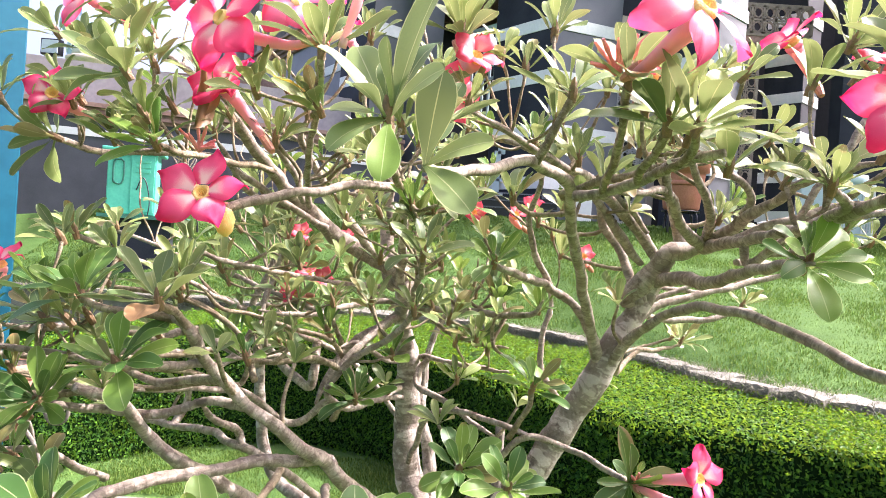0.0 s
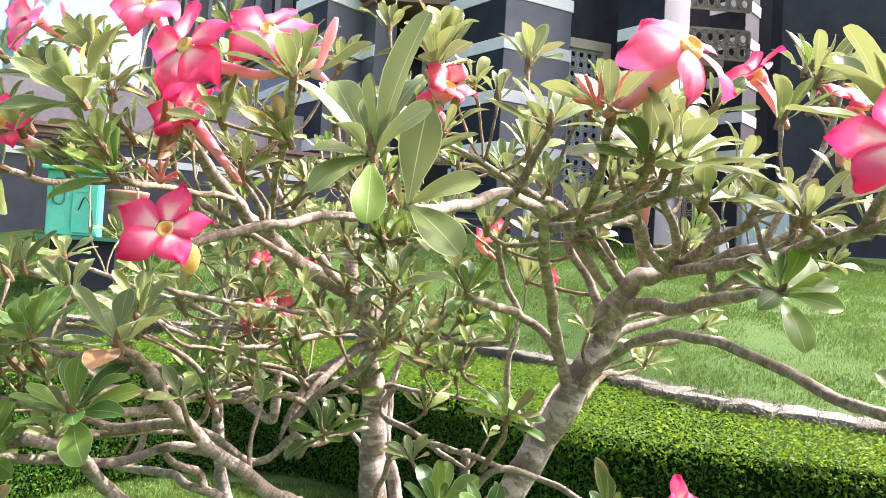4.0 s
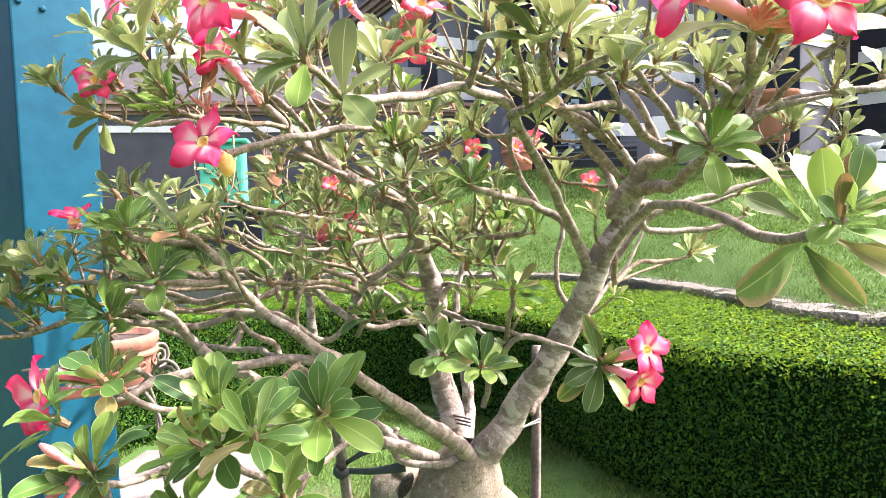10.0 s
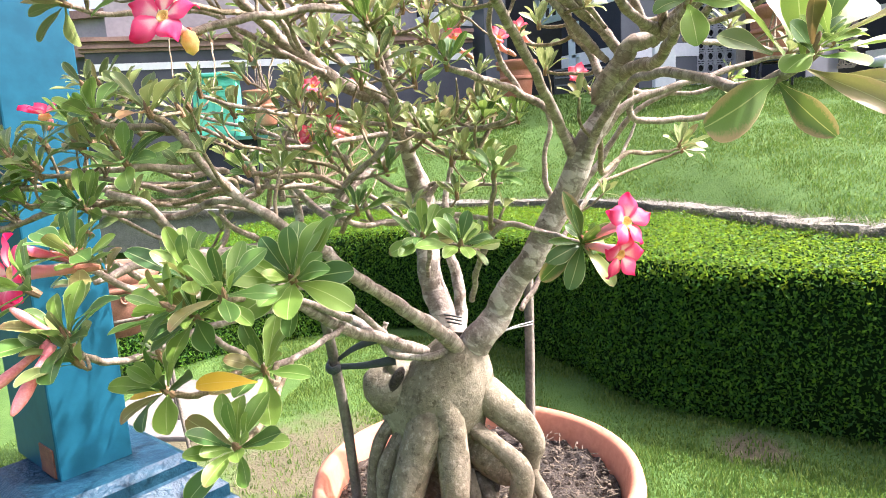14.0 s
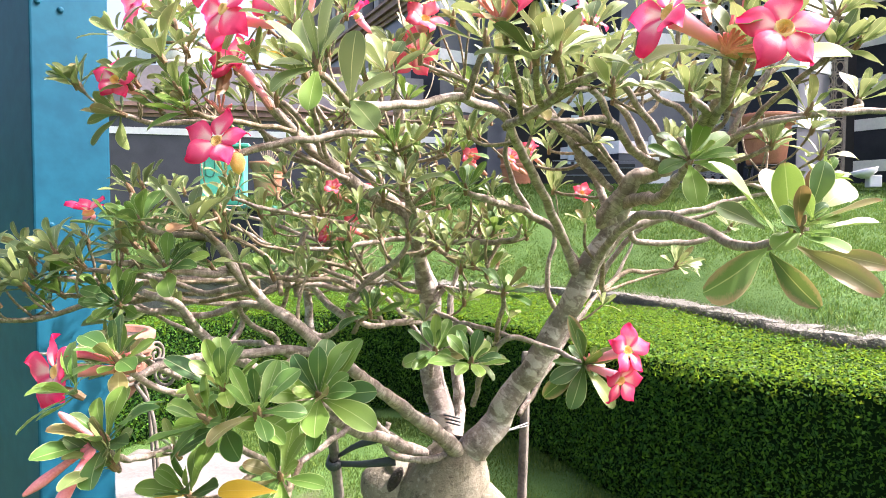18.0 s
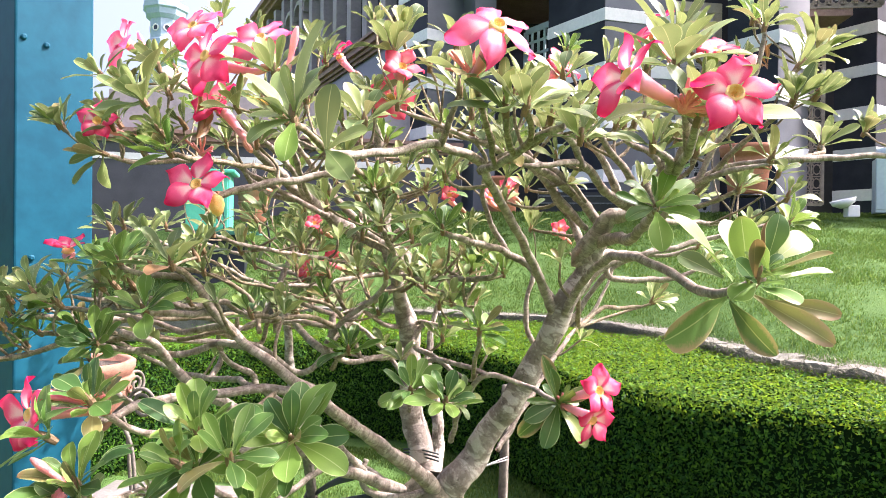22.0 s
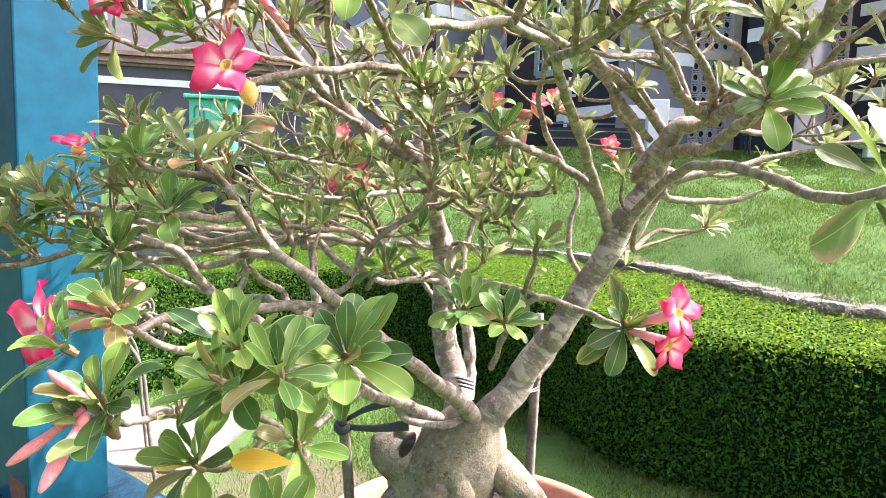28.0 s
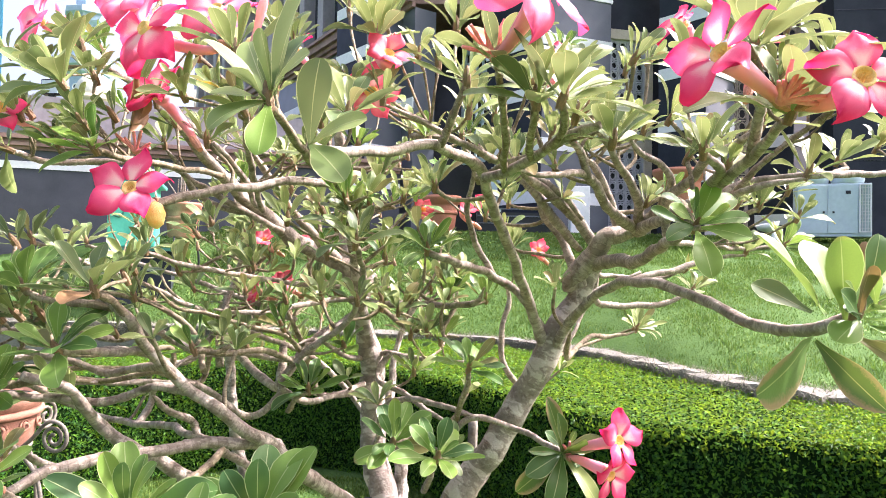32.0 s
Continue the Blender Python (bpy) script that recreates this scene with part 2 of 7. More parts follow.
M_RUST = plain("rust", (0.08, 0.03, 0.02), (0.2, 0.08, 0.04), 40, 0.9)
M_CONCRETE = plain("kerb_concrete", (0.115, 0.112, 0.095), (0.21, 0.20, 0.17), 9, 0.9, 0.7, 0.01)
M_PAVING = plain("paving", (0.095, 0.090, 0.080), (0.155, 0.147, 0.132), 5, 0.9, 0.4, 0.006)
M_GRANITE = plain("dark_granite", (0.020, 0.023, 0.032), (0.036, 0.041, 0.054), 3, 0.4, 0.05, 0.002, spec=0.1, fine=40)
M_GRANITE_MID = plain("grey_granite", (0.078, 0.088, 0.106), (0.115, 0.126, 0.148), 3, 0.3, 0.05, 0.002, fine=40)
M_SLATE = plain("slate_granite", (0.05, 0.052, 0.066), (0.08, 0.083, 0.10), 3, 0.35, 0.05, 0.002, spec=0.3, fine=40)
M_WHITE = plain("white_stone", (0.66, 0.67, 0.68), (0.80, 0.80, 0.80), 3, 0.5, 0.1)
M_LILAC = plain("grey_plaster", (0.26, 0.24, 0.26), (0.36, 0.33, 0.35), 2, 0.7, 0.1)
M_CORNICE = plain("brown_cornice", (0.20, 0.11, 0.09), (0.34, 0.21, 0.17), 4, 0.6, 0.1)
# For black things; on the recessed wall it also paints in the shade.
M_BLACK = plain("black_and_recess_shade", (0.008, 0.009, 0.012), (0.018, 0.02, 0.026), 3, 0.3)
M_BRONZE = plain("bronze_lattice", (0.16, 0.13, 0.10), (0.28, 0.23, 0.18), 10, 0.5)
M_LATTICE = plain("lattice_stone", (0.34, 0.34, 0.36), (0.46, 0.46, 0.48), 8, 0.6)
M_SANDSTONE = plain("sandstone_frame", (0.42, 0.35, 0.27), (0.55, 0.47, 0.38), 8, 0.7)
M_GREEN = plain("mint_green_paint", (0.06, 0.40, 0.28), (0.10, 0.52, 0.37), 5, 0.45, 0.1)
M_GREEN_DARK = plain("dark_green_paint", (0.02, 0.12, 0.09), (0.05, 0.2, 0.15), 10, 0.5)
M_CABINET = plain("pale_enamel", (0.40, 0.50, 0.53), (0.50, 0.60, 0.63), 3, 0.35, 0.05)
M_TOWER = plain("tower_stone", (0.27, 0.37, 0.50), (0.36, 0.46, 0.60), 0.7, 0.7, 0.1)
M_DOME = plain("dome_stone", (0.36, 0.40, 0.34), (0.62, 0.62, 0.52), 3.5, 0.7, 0.2)
M_GLASS = plain("dark_glass", (0.02, 0.025, 0.035), (0.05, 0.06, 0.08), 2, 0.08, 0.0)


def ground_material():
    k = Mat("lawn_soil", 0.95, 0, 0.2)
    co = k.coords()
    n1, n2, n3 = k.noise(1.3, 5, 0.6, co), k.noise(9, 5, 0.6, co), k.noise(90, 4, 0.6, co)
    g = k.ramp(n2, (0.3, (0.036, 0.086, 0.016)), (0.7, (0.066, 0.126, 0.026)))
    g = k.mix(k.math("MULTIPLY", n3, 0.45), g, (0.05, 0.10, 0.02))
    dry = k.ramp(n1, (0.68, (0, 0, 0)), (0.80, (1, 1, 1)))
    c = k.mix(k.math("MULTIPLY", dry, 0.2), g, (0.26, 0.21, 0.11))
    for px, py, size in ((-0.72, 2.42, 0.62), (1.0, 2.58, 0.17), (-1.7, 2.5, 0.5)):
        v = k.node("ShaderNodeVectorMath")
        v.operation = "DISTANCE"
        k.link(co, v.inputs[0])
        v.inputs[1].default_value = (px, py, 0)
        d = k.math("ADD", k.math("DIVIDE", v.outputs["Value"], size), k.math("MULTIPLY", k.math("SUBTRACT", n2, 0.5), 1.1))
        worn = k.ramp(d, (0.55, (1, 1, 1)), (1.0, (0, 0, 0)))
        c = k.mix(k.math("MULTIPLY", worn, 0.85), c, k.mix(n3, (0.066, 0.053, 0.035), (0.128, 0.102, 0.068)))
    k.base(c)
    k.bump(n3, 0.7, 0.02)
    return k.m


M_GROUND = ground_material()


def blade_material(name, a, b, c, through, amount=0.35, rough=0.5, gloss=0.07):
    k = Mat(name, rough, 0, gloss)
    col = k.ramp(k.random(), (0.0, a), (0.5, b), (0.95, c))
    k.base(col)
    k.thin(k.mix(0.5, col, through), amount)
    return k.m


M_GRASS = blade_material("grass_blade", (0.044, 0.090, 0.017), (0.084, 0.138, 0.026), (0.142, 0.188, 0.042), (0.13, 0.26, 0.04))
M_STRAW = blade_material("dry_grass_blade", (0.10, 0.105, 0.07), (0.165, 0.165, 0.12), (0.22, 0.215, 0.165), (0.2, 0.2, 0.12), 0.2)
M_HEDGE = blade_material("hedge_leaf", (0.007, 0.038, 0.009), (0.024, 0.100, 0.015), (0.100, 0.236, 0.018), (0.34, 0.45, 0.015), 0.36, 0.45, 0.10)
# Near-black and without sheen: the shade inside the hedge, put in as colour.
M_HEDGE_CORE_SHADE = plain("hedge_core", (0.004, 0.012, 0.003), (0.011, 0.026, 0.006), 30, 1.0, spec=0.0)

# ---- building helpers ----
POSE = {}


def put(ob, parent=None, m=None):
    """Sets an object at the world pose m, under its parent."""
    m = m or Matrix()
    POSE[ob.name] = m
    if parent is not None:
        ob.parent = parent
        ob.matrix_parent_inverse = POSE[parent.name].inverted()
    ob.matrix_basis = m
    return ob


def thing(name, label, category, at=(0, 0, 0), group="", kind=""):
    return tagged(put(new(name), None, Matrix.Translation(at)), label, category, group, kind)


def part(name, data, material, parent, label="", m=None):
    """Links a bmesh, or a mesh that is shared, as one object under its parent."""
    if isinstance(data, bmesh.types.BMesh):
        me = bpy.data.meshes.new(name)
        data.to_mesh(me)
        data.free()
        me.materials.append(material)
    else:
        me = data
    ob = put(new(name, me), parent, m)
    return tagged(ob, label)


def solo(name, data, material, label, category, kind="", m=None, group=""):
    return tagged(part(name, data, material, None, "", m), label, category, group, kind)


def mesh(name, verts, faces, material, uvs=None, smooth=True):
    me = bpy.data.meshes.new(name)
    me.from_pydata([tuple(v) for v in verts], [], [tuple(f) for f in faces])
    if smooth:
        me.polygons.foreach_set("use_smooth", [True] * len(me.polygons))
    if uvs is not None:
        lay = me.uv_layers.new(name="UVMap")
        idx = np.zeros(len(me.loops), int)
        me.loops.foreach_get("vertex_index", idx)
        lay.data.foreach_set("uv", np.asarray(uvs, float)[idx].ravel())
    me.materials.append(material)
    me.update()
    return me


def box(x0, y0, z0, x1, y1, z1, bevel=0.0, m=None):
    bm = bmesh.new()
    bmesh.ops.create_cube(bm, size=1, matrix=Matrix.LocRotScale(((x0 + x1) / 2, (y0 + y1) / 2, (z0 + z1) / 2), None, (abs(x1 - x0), abs(y1 - y0), abs(z1 - z0))))
    if bevel:
        bmesh.ops.bevel(bm, geom=bm.edges[:], offset=bevel, segments=2, affect="EDGES", profile=0.5)
    if m is not None:
        bm.transform(m)
    return bm


def lathe(profile, sides=32, at=(0, 0, 0), closed=False, start=0.0):
    """A turned shape from (radius, height) pairs."""
    bm = bmesh.new()
    rings = []
    for r, z in profile:
        rings.append([bm.verts.new((at[0] + r * math.cos(start + 2 * math.pi * i / sides), at[1] + r * math.sin(start + 2 * math.pi * i / sides), at[2] + z)) for i in range(sides)])
    for a, b in zip(rings, rings[1:] + ([rings[0]] if closed else [])):
        for i in range(sides):
            bm.faces.new((a[i], a[(i + 1) % sides], b[(i + 1) % sides], b[i]))
    if not closed:
        bm.faces.new(rings[0][::-1]), bm.faces.new(rings[-1])
    for f in bm.faces:
        f.smooth = len(f.verts) == 4 and sides > 8
    bmesh.ops.recalc_face_normals(bm, faces=bm.faces[:])
    return bm


def spline(pts, step):
    """Points along a smooth curve through pts (3 places and a radius)."""
    p = np.array(pts, float)
    if len(p) == 2:
        p = np.array([p[0], (p[0] + p[1]) / 2, p[1]])
    q = np.vstack([2 * p[0] - p[1], p, 2 * p[-1] - p[-2]])
    out = []
    for i in range(1, len(q) - 2):
        n = max(2, int(np.linalg.norm(q[i + 1][:3] - q[i][:3]) / step))
        for k in range(n):
            t = k / n
            a, b, c, d = q[i - 1], q[i], q[i + 1], q[i + 2]
            out.append(0.5 * (2 * b + (c - a) * t + (2 * a - 5 * b + 4 * c - d) * t * t + (3 * b - a - 3 * c + d) * t ** 3))
    out.append(q[-2])
    return np.array(out)


def tube(name, pts, material, step=0.008, sides=9, knobs=0.10, squash=1.0, seed=0, grain=45.0, wobble=0.0, warts=0.0):
    """A bent, tapering, slightly knobbly rod through (x, y, z, radius)."""
    c = spline(pts, step)
    rnd = random.Random(seed)
    if wobble:
        for i in range(1, len(c) - 1):
            q = Vector(c[i][:3]) * 24 + Vector((seed * 3.1, 0, 0))
            c[i][:3] += np.array(noise.noise_vector(q)) * wobble * (0.35 * c[i][3] + 0.0028) * min(1, i / 4, (len(c) - 1 - i) / 4)
    verts, uvs, faces = [], [], []
    up = np.array([0.31, 0.17, 0.93])
    run, off = 0.0, rnd.uniform(0, 50)
    for i, row in enumerate(c):
        d = c[min(i + 1, len(c) - 1)][:3] - c[max(i - 1, 0)][:3]
        d = d / (np.linalg.norm(d) + 1e-9)
        if i:
            run += np.linalg.norm(row[:3] - c[i - 1][:3])
        a = up - d * (up @ d)
        a /= np.linalg.norm(a) + 1e-9
        b = np.cross(d, a)
        up = a
        ring = 1 + knobs * 0.3 * math.sin(run * 260 + off) * (0.6 + 0.4 * math.sin(run * 71 + off)) + warts * 0.10 * math.sin(run * 900 + off)
        for s in range(sides):
            w = 2 * math.pi * s / sides
            q = row[:3] * grain + off
            bump = 1 + knobs * 1.6 * noise.noise(Vector(q + 0.9 * np.array([math.cos(w), math.sin(w), 0])))
            if warts:
                bump += warts * 0.55 * max(0.0, noise.noise(Vector(row[:3] * 210 + off + 1.9 * np.array([math.cos(w), math.sin(w), 0.4 * math.sin(w)]))) - 0.12)
            v = row[:3] + (a * math.cos(w) + b * math.sin(w) * squash) * row[3] * ring * bump
            verts.append(v)
            uvs.append((s / sides, run))
    n = len(c)
    for i in range(n - 1):
        for s in range(sides):
            t = (s + 1) % sides
            faces.append((i * sides + s, i * sides + t, (i + 1) * sides + t, (i + 1) * sides + s))
    for i, row in ((0, c[0]), (n - 1, c[-1])):
        verts.append(row[:3])
        uvs.append((0.5, 0 if i == 0 else run))
        k = len(verts) - 1
        for s in range(sides):
            t = (s + 1) % sides
            faces.append((k, i * sides + t, i * sides + s) if i == 0 else (k, i * sides + s, i * sides + t))
    return mesh(name, verts, faces, material, uvs)


def frame_to(axis, spin=0.0, side=(0.13, 0.21, 0.97)):
    """A rotation whose z runs along axis."""
    z = Vector(axis).normalized()
    x = Vector(side).cross(z)
    if x.length < 1e-3:
        x = Vector((1, 0, 0)).cross(z)
    x.normalize()
    y = z.cross(x)
    return Matrix((x, y, z)).transposed().to_4x4() @ Matrix.Rotation(spin, 4, "Z")

# ---- ground, kerb, lawn ----
KERB = [(-40, 7.5), (-6, 6.6), (-1.9, 6.2), (-0.7, 6.05), (0.33, 5.8), (1.07, 5.3), (1.45, 4.6), (1.65, 4.05), (1.9, 3.6), (2.35, 3.2), (3.5, 2.6), (8, 1.2), (40, -2)]
FRONT = [(5.2, 0.87), (3.4, 1.67), (1.55, 2.57), (0.68, 3.0), (0.33, 3.52), (-0.1, 4.02), (-0.6, 4.36), (-1.1, 4.42), (-1.5, 4.22), (-1.8, 3.98), (-2.3, 3.3)]
KX, KY = [p[0] for p in KERB], [p[1] for p in KERB]
TERRACE, PLATFORM, HEDGE_TOP = 0.735, 1.82, 0.708


def kerb_y(x):
    return np.interp(x, KX, KY)


def height(x, y):
    """The lawn's height: low in front of the kerb, rising behind it to the building."""
    k = kerb_y(x)
    f = np.clip((y - k) / (8.6 - k), 0, 1)
    return np.where(y < k, 0.0, TERRACE + (np.interp(x, [-6.0, -2.6], [1.38, PLATFORM]) - TERRACE) * f)


def build_ground():
    xs = np.concatenate([[-900, -200, -60, -25, -14], np.linspace(-9, 9, 121), [14, 25, 60, 200, 900]])
    verts, rows = [], 0
    for x in xs:
        k = float(kerb_y(x))
        ys = np.concatenate([[-900, -200, -60, -20, -8], np.linspace(-4, k - 0.02, 50), np.linspace(k + 0.02, 8.7, 40), [9.5, 12, 20, 60, 200, 900]])
        rows = len(ys)
        for y in ys:
            n = 0.02 * noise.noise(Vector((x * 1.7, y * 1.7, 0))) + 0.008 * noise.noise(Vector((x * 7, y * 7, 3)))
            verts.append((x, y, float(height(x, y)) + (n if abs(x) < 9 and -4 < y < 9 else 0)))
    faces = [(i * rows + j, (i + 1) * rows + j, (i + 1) * rows + j + 1, i * rows + j + 1) for i in range(len(xs) - 1) for j in range(rows - 1)]
    solo("ground", mesh("ground", verts, faces, M_GROUND), None, "lawn ground in two levels with a grassy bank", "ground", "structure")


build_ground()


def blades(name, label, boxes, seed, tall):
    """Grass as thousands of bent blades over the given stretches."""
    r = np.random.RandomState(seed)
    allv, bare = [], np.array([[1.0, 2.62, 0.20], [-1.0, 2.5, 0.5], [-0.45, 2.35, 0.35]])
    for x0, y0, x1, y1, count, upper in boxes:
        x, y = r.uniform(x0, x1, count), r.uniform(y0, y1, count)
        k = kerb_y(x)
        keep = (y > k + 0.03) if upper else (y < k - 0.3)
        if not upper:
            for bx, by, br in bare:
                keep &= (np.hypot(x - bx, (y - by) * 1.3) > br) | (r.rand(count) < 0.25)
            keep &= ~((x < -1.22) & (x > -2.2) & (y > 2.5) & (y < 3.45))
        x, y = x[keep], y[keep]
        z = height(x, y) - 0.004
        n = len(x)
        clump = np.array([noise.noise(Vector((a * 5, b * 5, 1))) for a, b in zip(x, y)])
        h = tall * r.uniform(0.5, 1.2, n) * (1 + 0.6 * clump)
        a, lean = r.uniform(0, 6.283, n), r.uniform(0.1, 0.9, n)
        w = r.uniform(0.0022, 0.0042, n) * (1 + 0.25 * np.maximum(0, y - 3))
        dx, dy = np.cos(a), np.sin(a)
        p0 = np.stack([x - dy * w, y + dx * w, z], 1)
        p1 = np.stack([x + dy * w, y - dx * w, z], 1)
        p2 = np.stack([x + dx * lean * h, y + dy * lean * h, z + h], 1)
        allv.append(np.stack([p0, p1, p2], 1).reshape(-1, 3))
    v = np.concatenate(allv)
    me = bpy.data.meshes.new(name)
    me.vertices.add(len(v))
    me.vertices.foreach_set("co", v.ravel())
    f = len(v) // 3
    me.loops.add(len(v))
    me.loops.foreach_set("vertex_index", np.arange(len(v)))
    me.polygons.add(f)
    me.polygons.foreach_set("loop_start", np.arange(0, len(v), 3))
    me.materials.append(M_GRASS)
    me.update(calc_edges=True)
    solo(name, me, None, label, "grass", "stuff")


blades("lawn_grass", "short green lawn grass on the raised bank", [(-4.5, 3.4, 6.0, 8.6, 260000, True)], 3, 0.026)
blades("garden_grass", "green grass with worn brown patches round the pot", [(-2.4, 1.4, 3.0, 4.2, 210000, False)], 4, 0.026)


def build_kerb():
    top = thing("kerb", "weathered grey concrete kerb stones edging the raised lawn", "kerb", (1.45, 4.6, 0.7), kind="structure")
    pts = [(x, y) for x, y in KERB if -7 < x < 9]
    c = spline([(x, y, 0, 1) for x, y in pts], 0.62)[:, :2]
    r = random.Random(5)
    for a, b in zip(c, c[1:]):
        d = b - a
        ln = float(np.hypot(*d))
        bm = box(-ln / 2 + 0.001, -0.12, -0.42, ln / 2 - 0.001, 0.13, 0.0)
        bmesh.ops.subdivide_edges(bm, edges=bm.edges[:], cuts=3, use_grid_fill=True)
        for v in bm.verts:
            v.co += Vector((0, 0, 1)) * 0.028 * noise.noise(v.co * 7 + Vector((a[0] * 5, a[1] * 5, 0))) + Vector((0, 0.012, 0)) * noise.noise(v.co * 14)
        mid = (a + b) / 2
        m = Matrix.Translation((mid[0], mid[1], TERRACE + 0.02 + r.uniform(-0.004, 0.004))) @ Matrix.Rotation(math.atan2(d[1], d[0]), 4, "Z")
        part("kerb_stone", bm, M_CONCRETE, top, "", m)


build_kerb()


def kerb_straw():
    """Dry matted grass lying over the kerb's top."""
    r = np.random.RandomState(21)
    c = spline([(x, y, 0, 1) for x, y in KERB if -7 < x < 9], 0.02)[:, :2]
    n = 60000
    i = r.randint(0, len(c) - 1, n)
    d = c[i + 1] - c[i]
    d /= np.hypot(d[:, 0], d[:, 1])[:, None]
    out = np.stack([-d[:, 1], d[:, 0]], 1)
    p = c[i] + out * np.where(r.rand(n) < 0.8, r.uniform(-0.13, 0.17, n), r.uniform(0.1, 0.32, n))[:, None] + d * r.uniform(-0.02, 0.02, n)[:, None]
    z = TERRACE + 0.018 + r.uniform(-0.006, 0.018, n)
    hang = r.rand(n) < 0.5
    p[hang] = (c[i] - out * r.uniform(0.128, 0.150, n)[:, None])[hang]
    z[hang] -= r.uniform(0.0, 0.09, n)[hang]
    a, ln, w = r.uniform(0, 6.283, n), r.uniform(0.018, 0.05, n), r.uniform(0.0012, 0.0030, n)
    e = np.stack([np.cos(a), np.sin(a)], 1)
    s = np.stack([-e[:, 1], e[:, 0]], 1) * w[:, None]
    tip = np.c_[p + e * ln[:, None], z + r.uniform(-0.02, 0.03, n)]
    v = np.stack([np.c_[p - s, z], np.c_[p + s, z], tip], 1).reshape(-1, 3)
    me = bpy.data.meshes.new("dry_grass")
    me.from_pydata(v.tolist(), [], np.arange(len(v)).reshape(-1, 3).tolist())
    me.materials.append(M_STRAW)
    solo("dry_grass", me, None, "dry straw-coloured grass matted over the kerb", "grass", "stuff")


kerb_straw()


def build_hedge():
    hedge = thing("hedge", "dense clipped green hedge, sunlit on top and shaded in front", "hedge", (0.6, 2.9, 0))
    f = spline([(x, y, 0, 1) for x, y in FRONT], 0.05)[:, :2]
    back = f.copy()
    back[:, 0] += np.interp(np.arange(len(f)), [0, len(f) * 0.25, len(f) * 0.6, len(f)], [0.5, 0.45, 0.2, 0.0])
    back[:, 1] = np.minimum(kerb_y(back[:, 0]) - np.interp(back[:, 0], [-1.0, 0.3, 1.0, 1.5, 2.3], [0.15, 0.2, 0.32, 0.22, 0.04]), f[:, 1] + 1.9)
    n = len(f)
    verts, faces = [], []
    for a, b in zip(f, back):
        d = (b - a) / np.hypot(*(b - a))
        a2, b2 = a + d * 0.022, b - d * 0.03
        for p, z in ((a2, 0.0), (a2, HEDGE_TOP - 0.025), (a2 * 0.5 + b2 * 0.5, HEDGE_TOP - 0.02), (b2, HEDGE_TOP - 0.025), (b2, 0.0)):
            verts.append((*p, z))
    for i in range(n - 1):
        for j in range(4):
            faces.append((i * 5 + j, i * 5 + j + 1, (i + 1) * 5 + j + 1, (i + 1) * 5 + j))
    # Plain sheet under the leaves; its colour stands for the shade between them.
    part("hedge_core", mesh("hedge_core", verts, faces, M_HEDGE_CORE_SHADE), None, hedge, "plain inner sheet, near-black for the shade inside")
    r = np.random.RandomState(8)

    def leaves(count, on_top):
        i = r.randint(0, n - 1, count)
        t = r.rand(count)[:, None]
        a = f[i] * (1 - t) + f[i + 1] * t
        b = back[i] * (1 - t) + back[i + 1] * t
        d = f[i + 1] - f[i]
        d /= np.hypot(d[:, 0], d[:, 1])[:, None]
        nout = np.stack([-d[:, 1], d[:, 0]], 1)
        nout *= np.where(((b - a) * nout).sum(1) > 0, -1, 1)[:, None]
        lump = np.array([noise.noise(Vector((p[0] * 3, p[1] * 3, k))) for p, k in zip(a, r.rand(count) * 2)])
        if on_top:
            s = r.rand(count)[:, None]
            p = a * (1 - s) + b * s
            pos = np.c_[p, HEDGE_TOP + 0.022 * lump + r.normal(0, 0.012, count)]
            nrm = np.c_[np.zeros((count, 2)), np.ones(count)]
        else:
            z = r.uniform(0.0, HEDGE_TOP - 0.012, count)
            p = a + nout * (0.016 * lump + r.normal(0, 0.016, count))[:, None]
            pos = np.c_[p, z]
            nrm = np.c_[nout, np.zeros(count) + 0.25]
        nrm = nrm + r.normal(0, 0.55 if on_top else 0.8, (count, 3))
        nrm /= np.linalg.norm(nrm, axis=1)[:, None]
        g = r.normal(0, 1, (count, 3)) + np.array([0, 0, 0.5])
        g -= nrm * (g * nrm).sum(1)[:, None]
        g /= np.linalg.norm(g, axis=1)[:, None]
        w = np.cross(nrm, g)
        ln = r.uniform(0.013, 0.026, count)[:, None]
        wd = ln * r.uniform(0.2, 0.3, (count, 1))
        fold = nrm * ln * 0.12
        return np.stack([pos - g * ln * 0.5, pos + w * wd + fold, pos + g * ln * 0.55 - fold, pos - w * wd + fold], 1).reshape(-1, 3)

    for name, count, on_top, label in (("top_foliage", 120000, True, "sunlit yellow-green top leaves"), ("front_foliage", 80000, False, "dark green leaves of the shaded face")):
        v = leaves(count, on_top)
        me = bpy.data.meshes.new(name)
        me.vertices.add(len(v))
        me.vertices.foreach_set("co", v.ravel())
        idx = np.arange(len(v)).reshape(-1, 4)
        tri = np.concatenate([idx[:, [0, 1, 2]], idx[:, [0, 2, 3]]], 1).reshape(-1)
        me.loops.add(len(tri))
        me.loops.foreach_set("vertex_index", tri)
        me.polygons.add(len(tri) // 3)
        me.polygons.foreach_set("loop_start", np.arange(0, len(tri), 3))
        me.materials.append(M_HEDGE)
        me.update(calc_edges=True)
        tagged(part(name, me, None, hedge, label), kind="stuff")


build_hedge()

# paving slab among the grass
bm = box(-2.1, 2.6, -0.05, -1.32, 3.35, 0.025, 0.01)
solo("pavement", bm, M_PAVING, "pale sunlit concrete paving slab in the grass", "pavement", "structure")

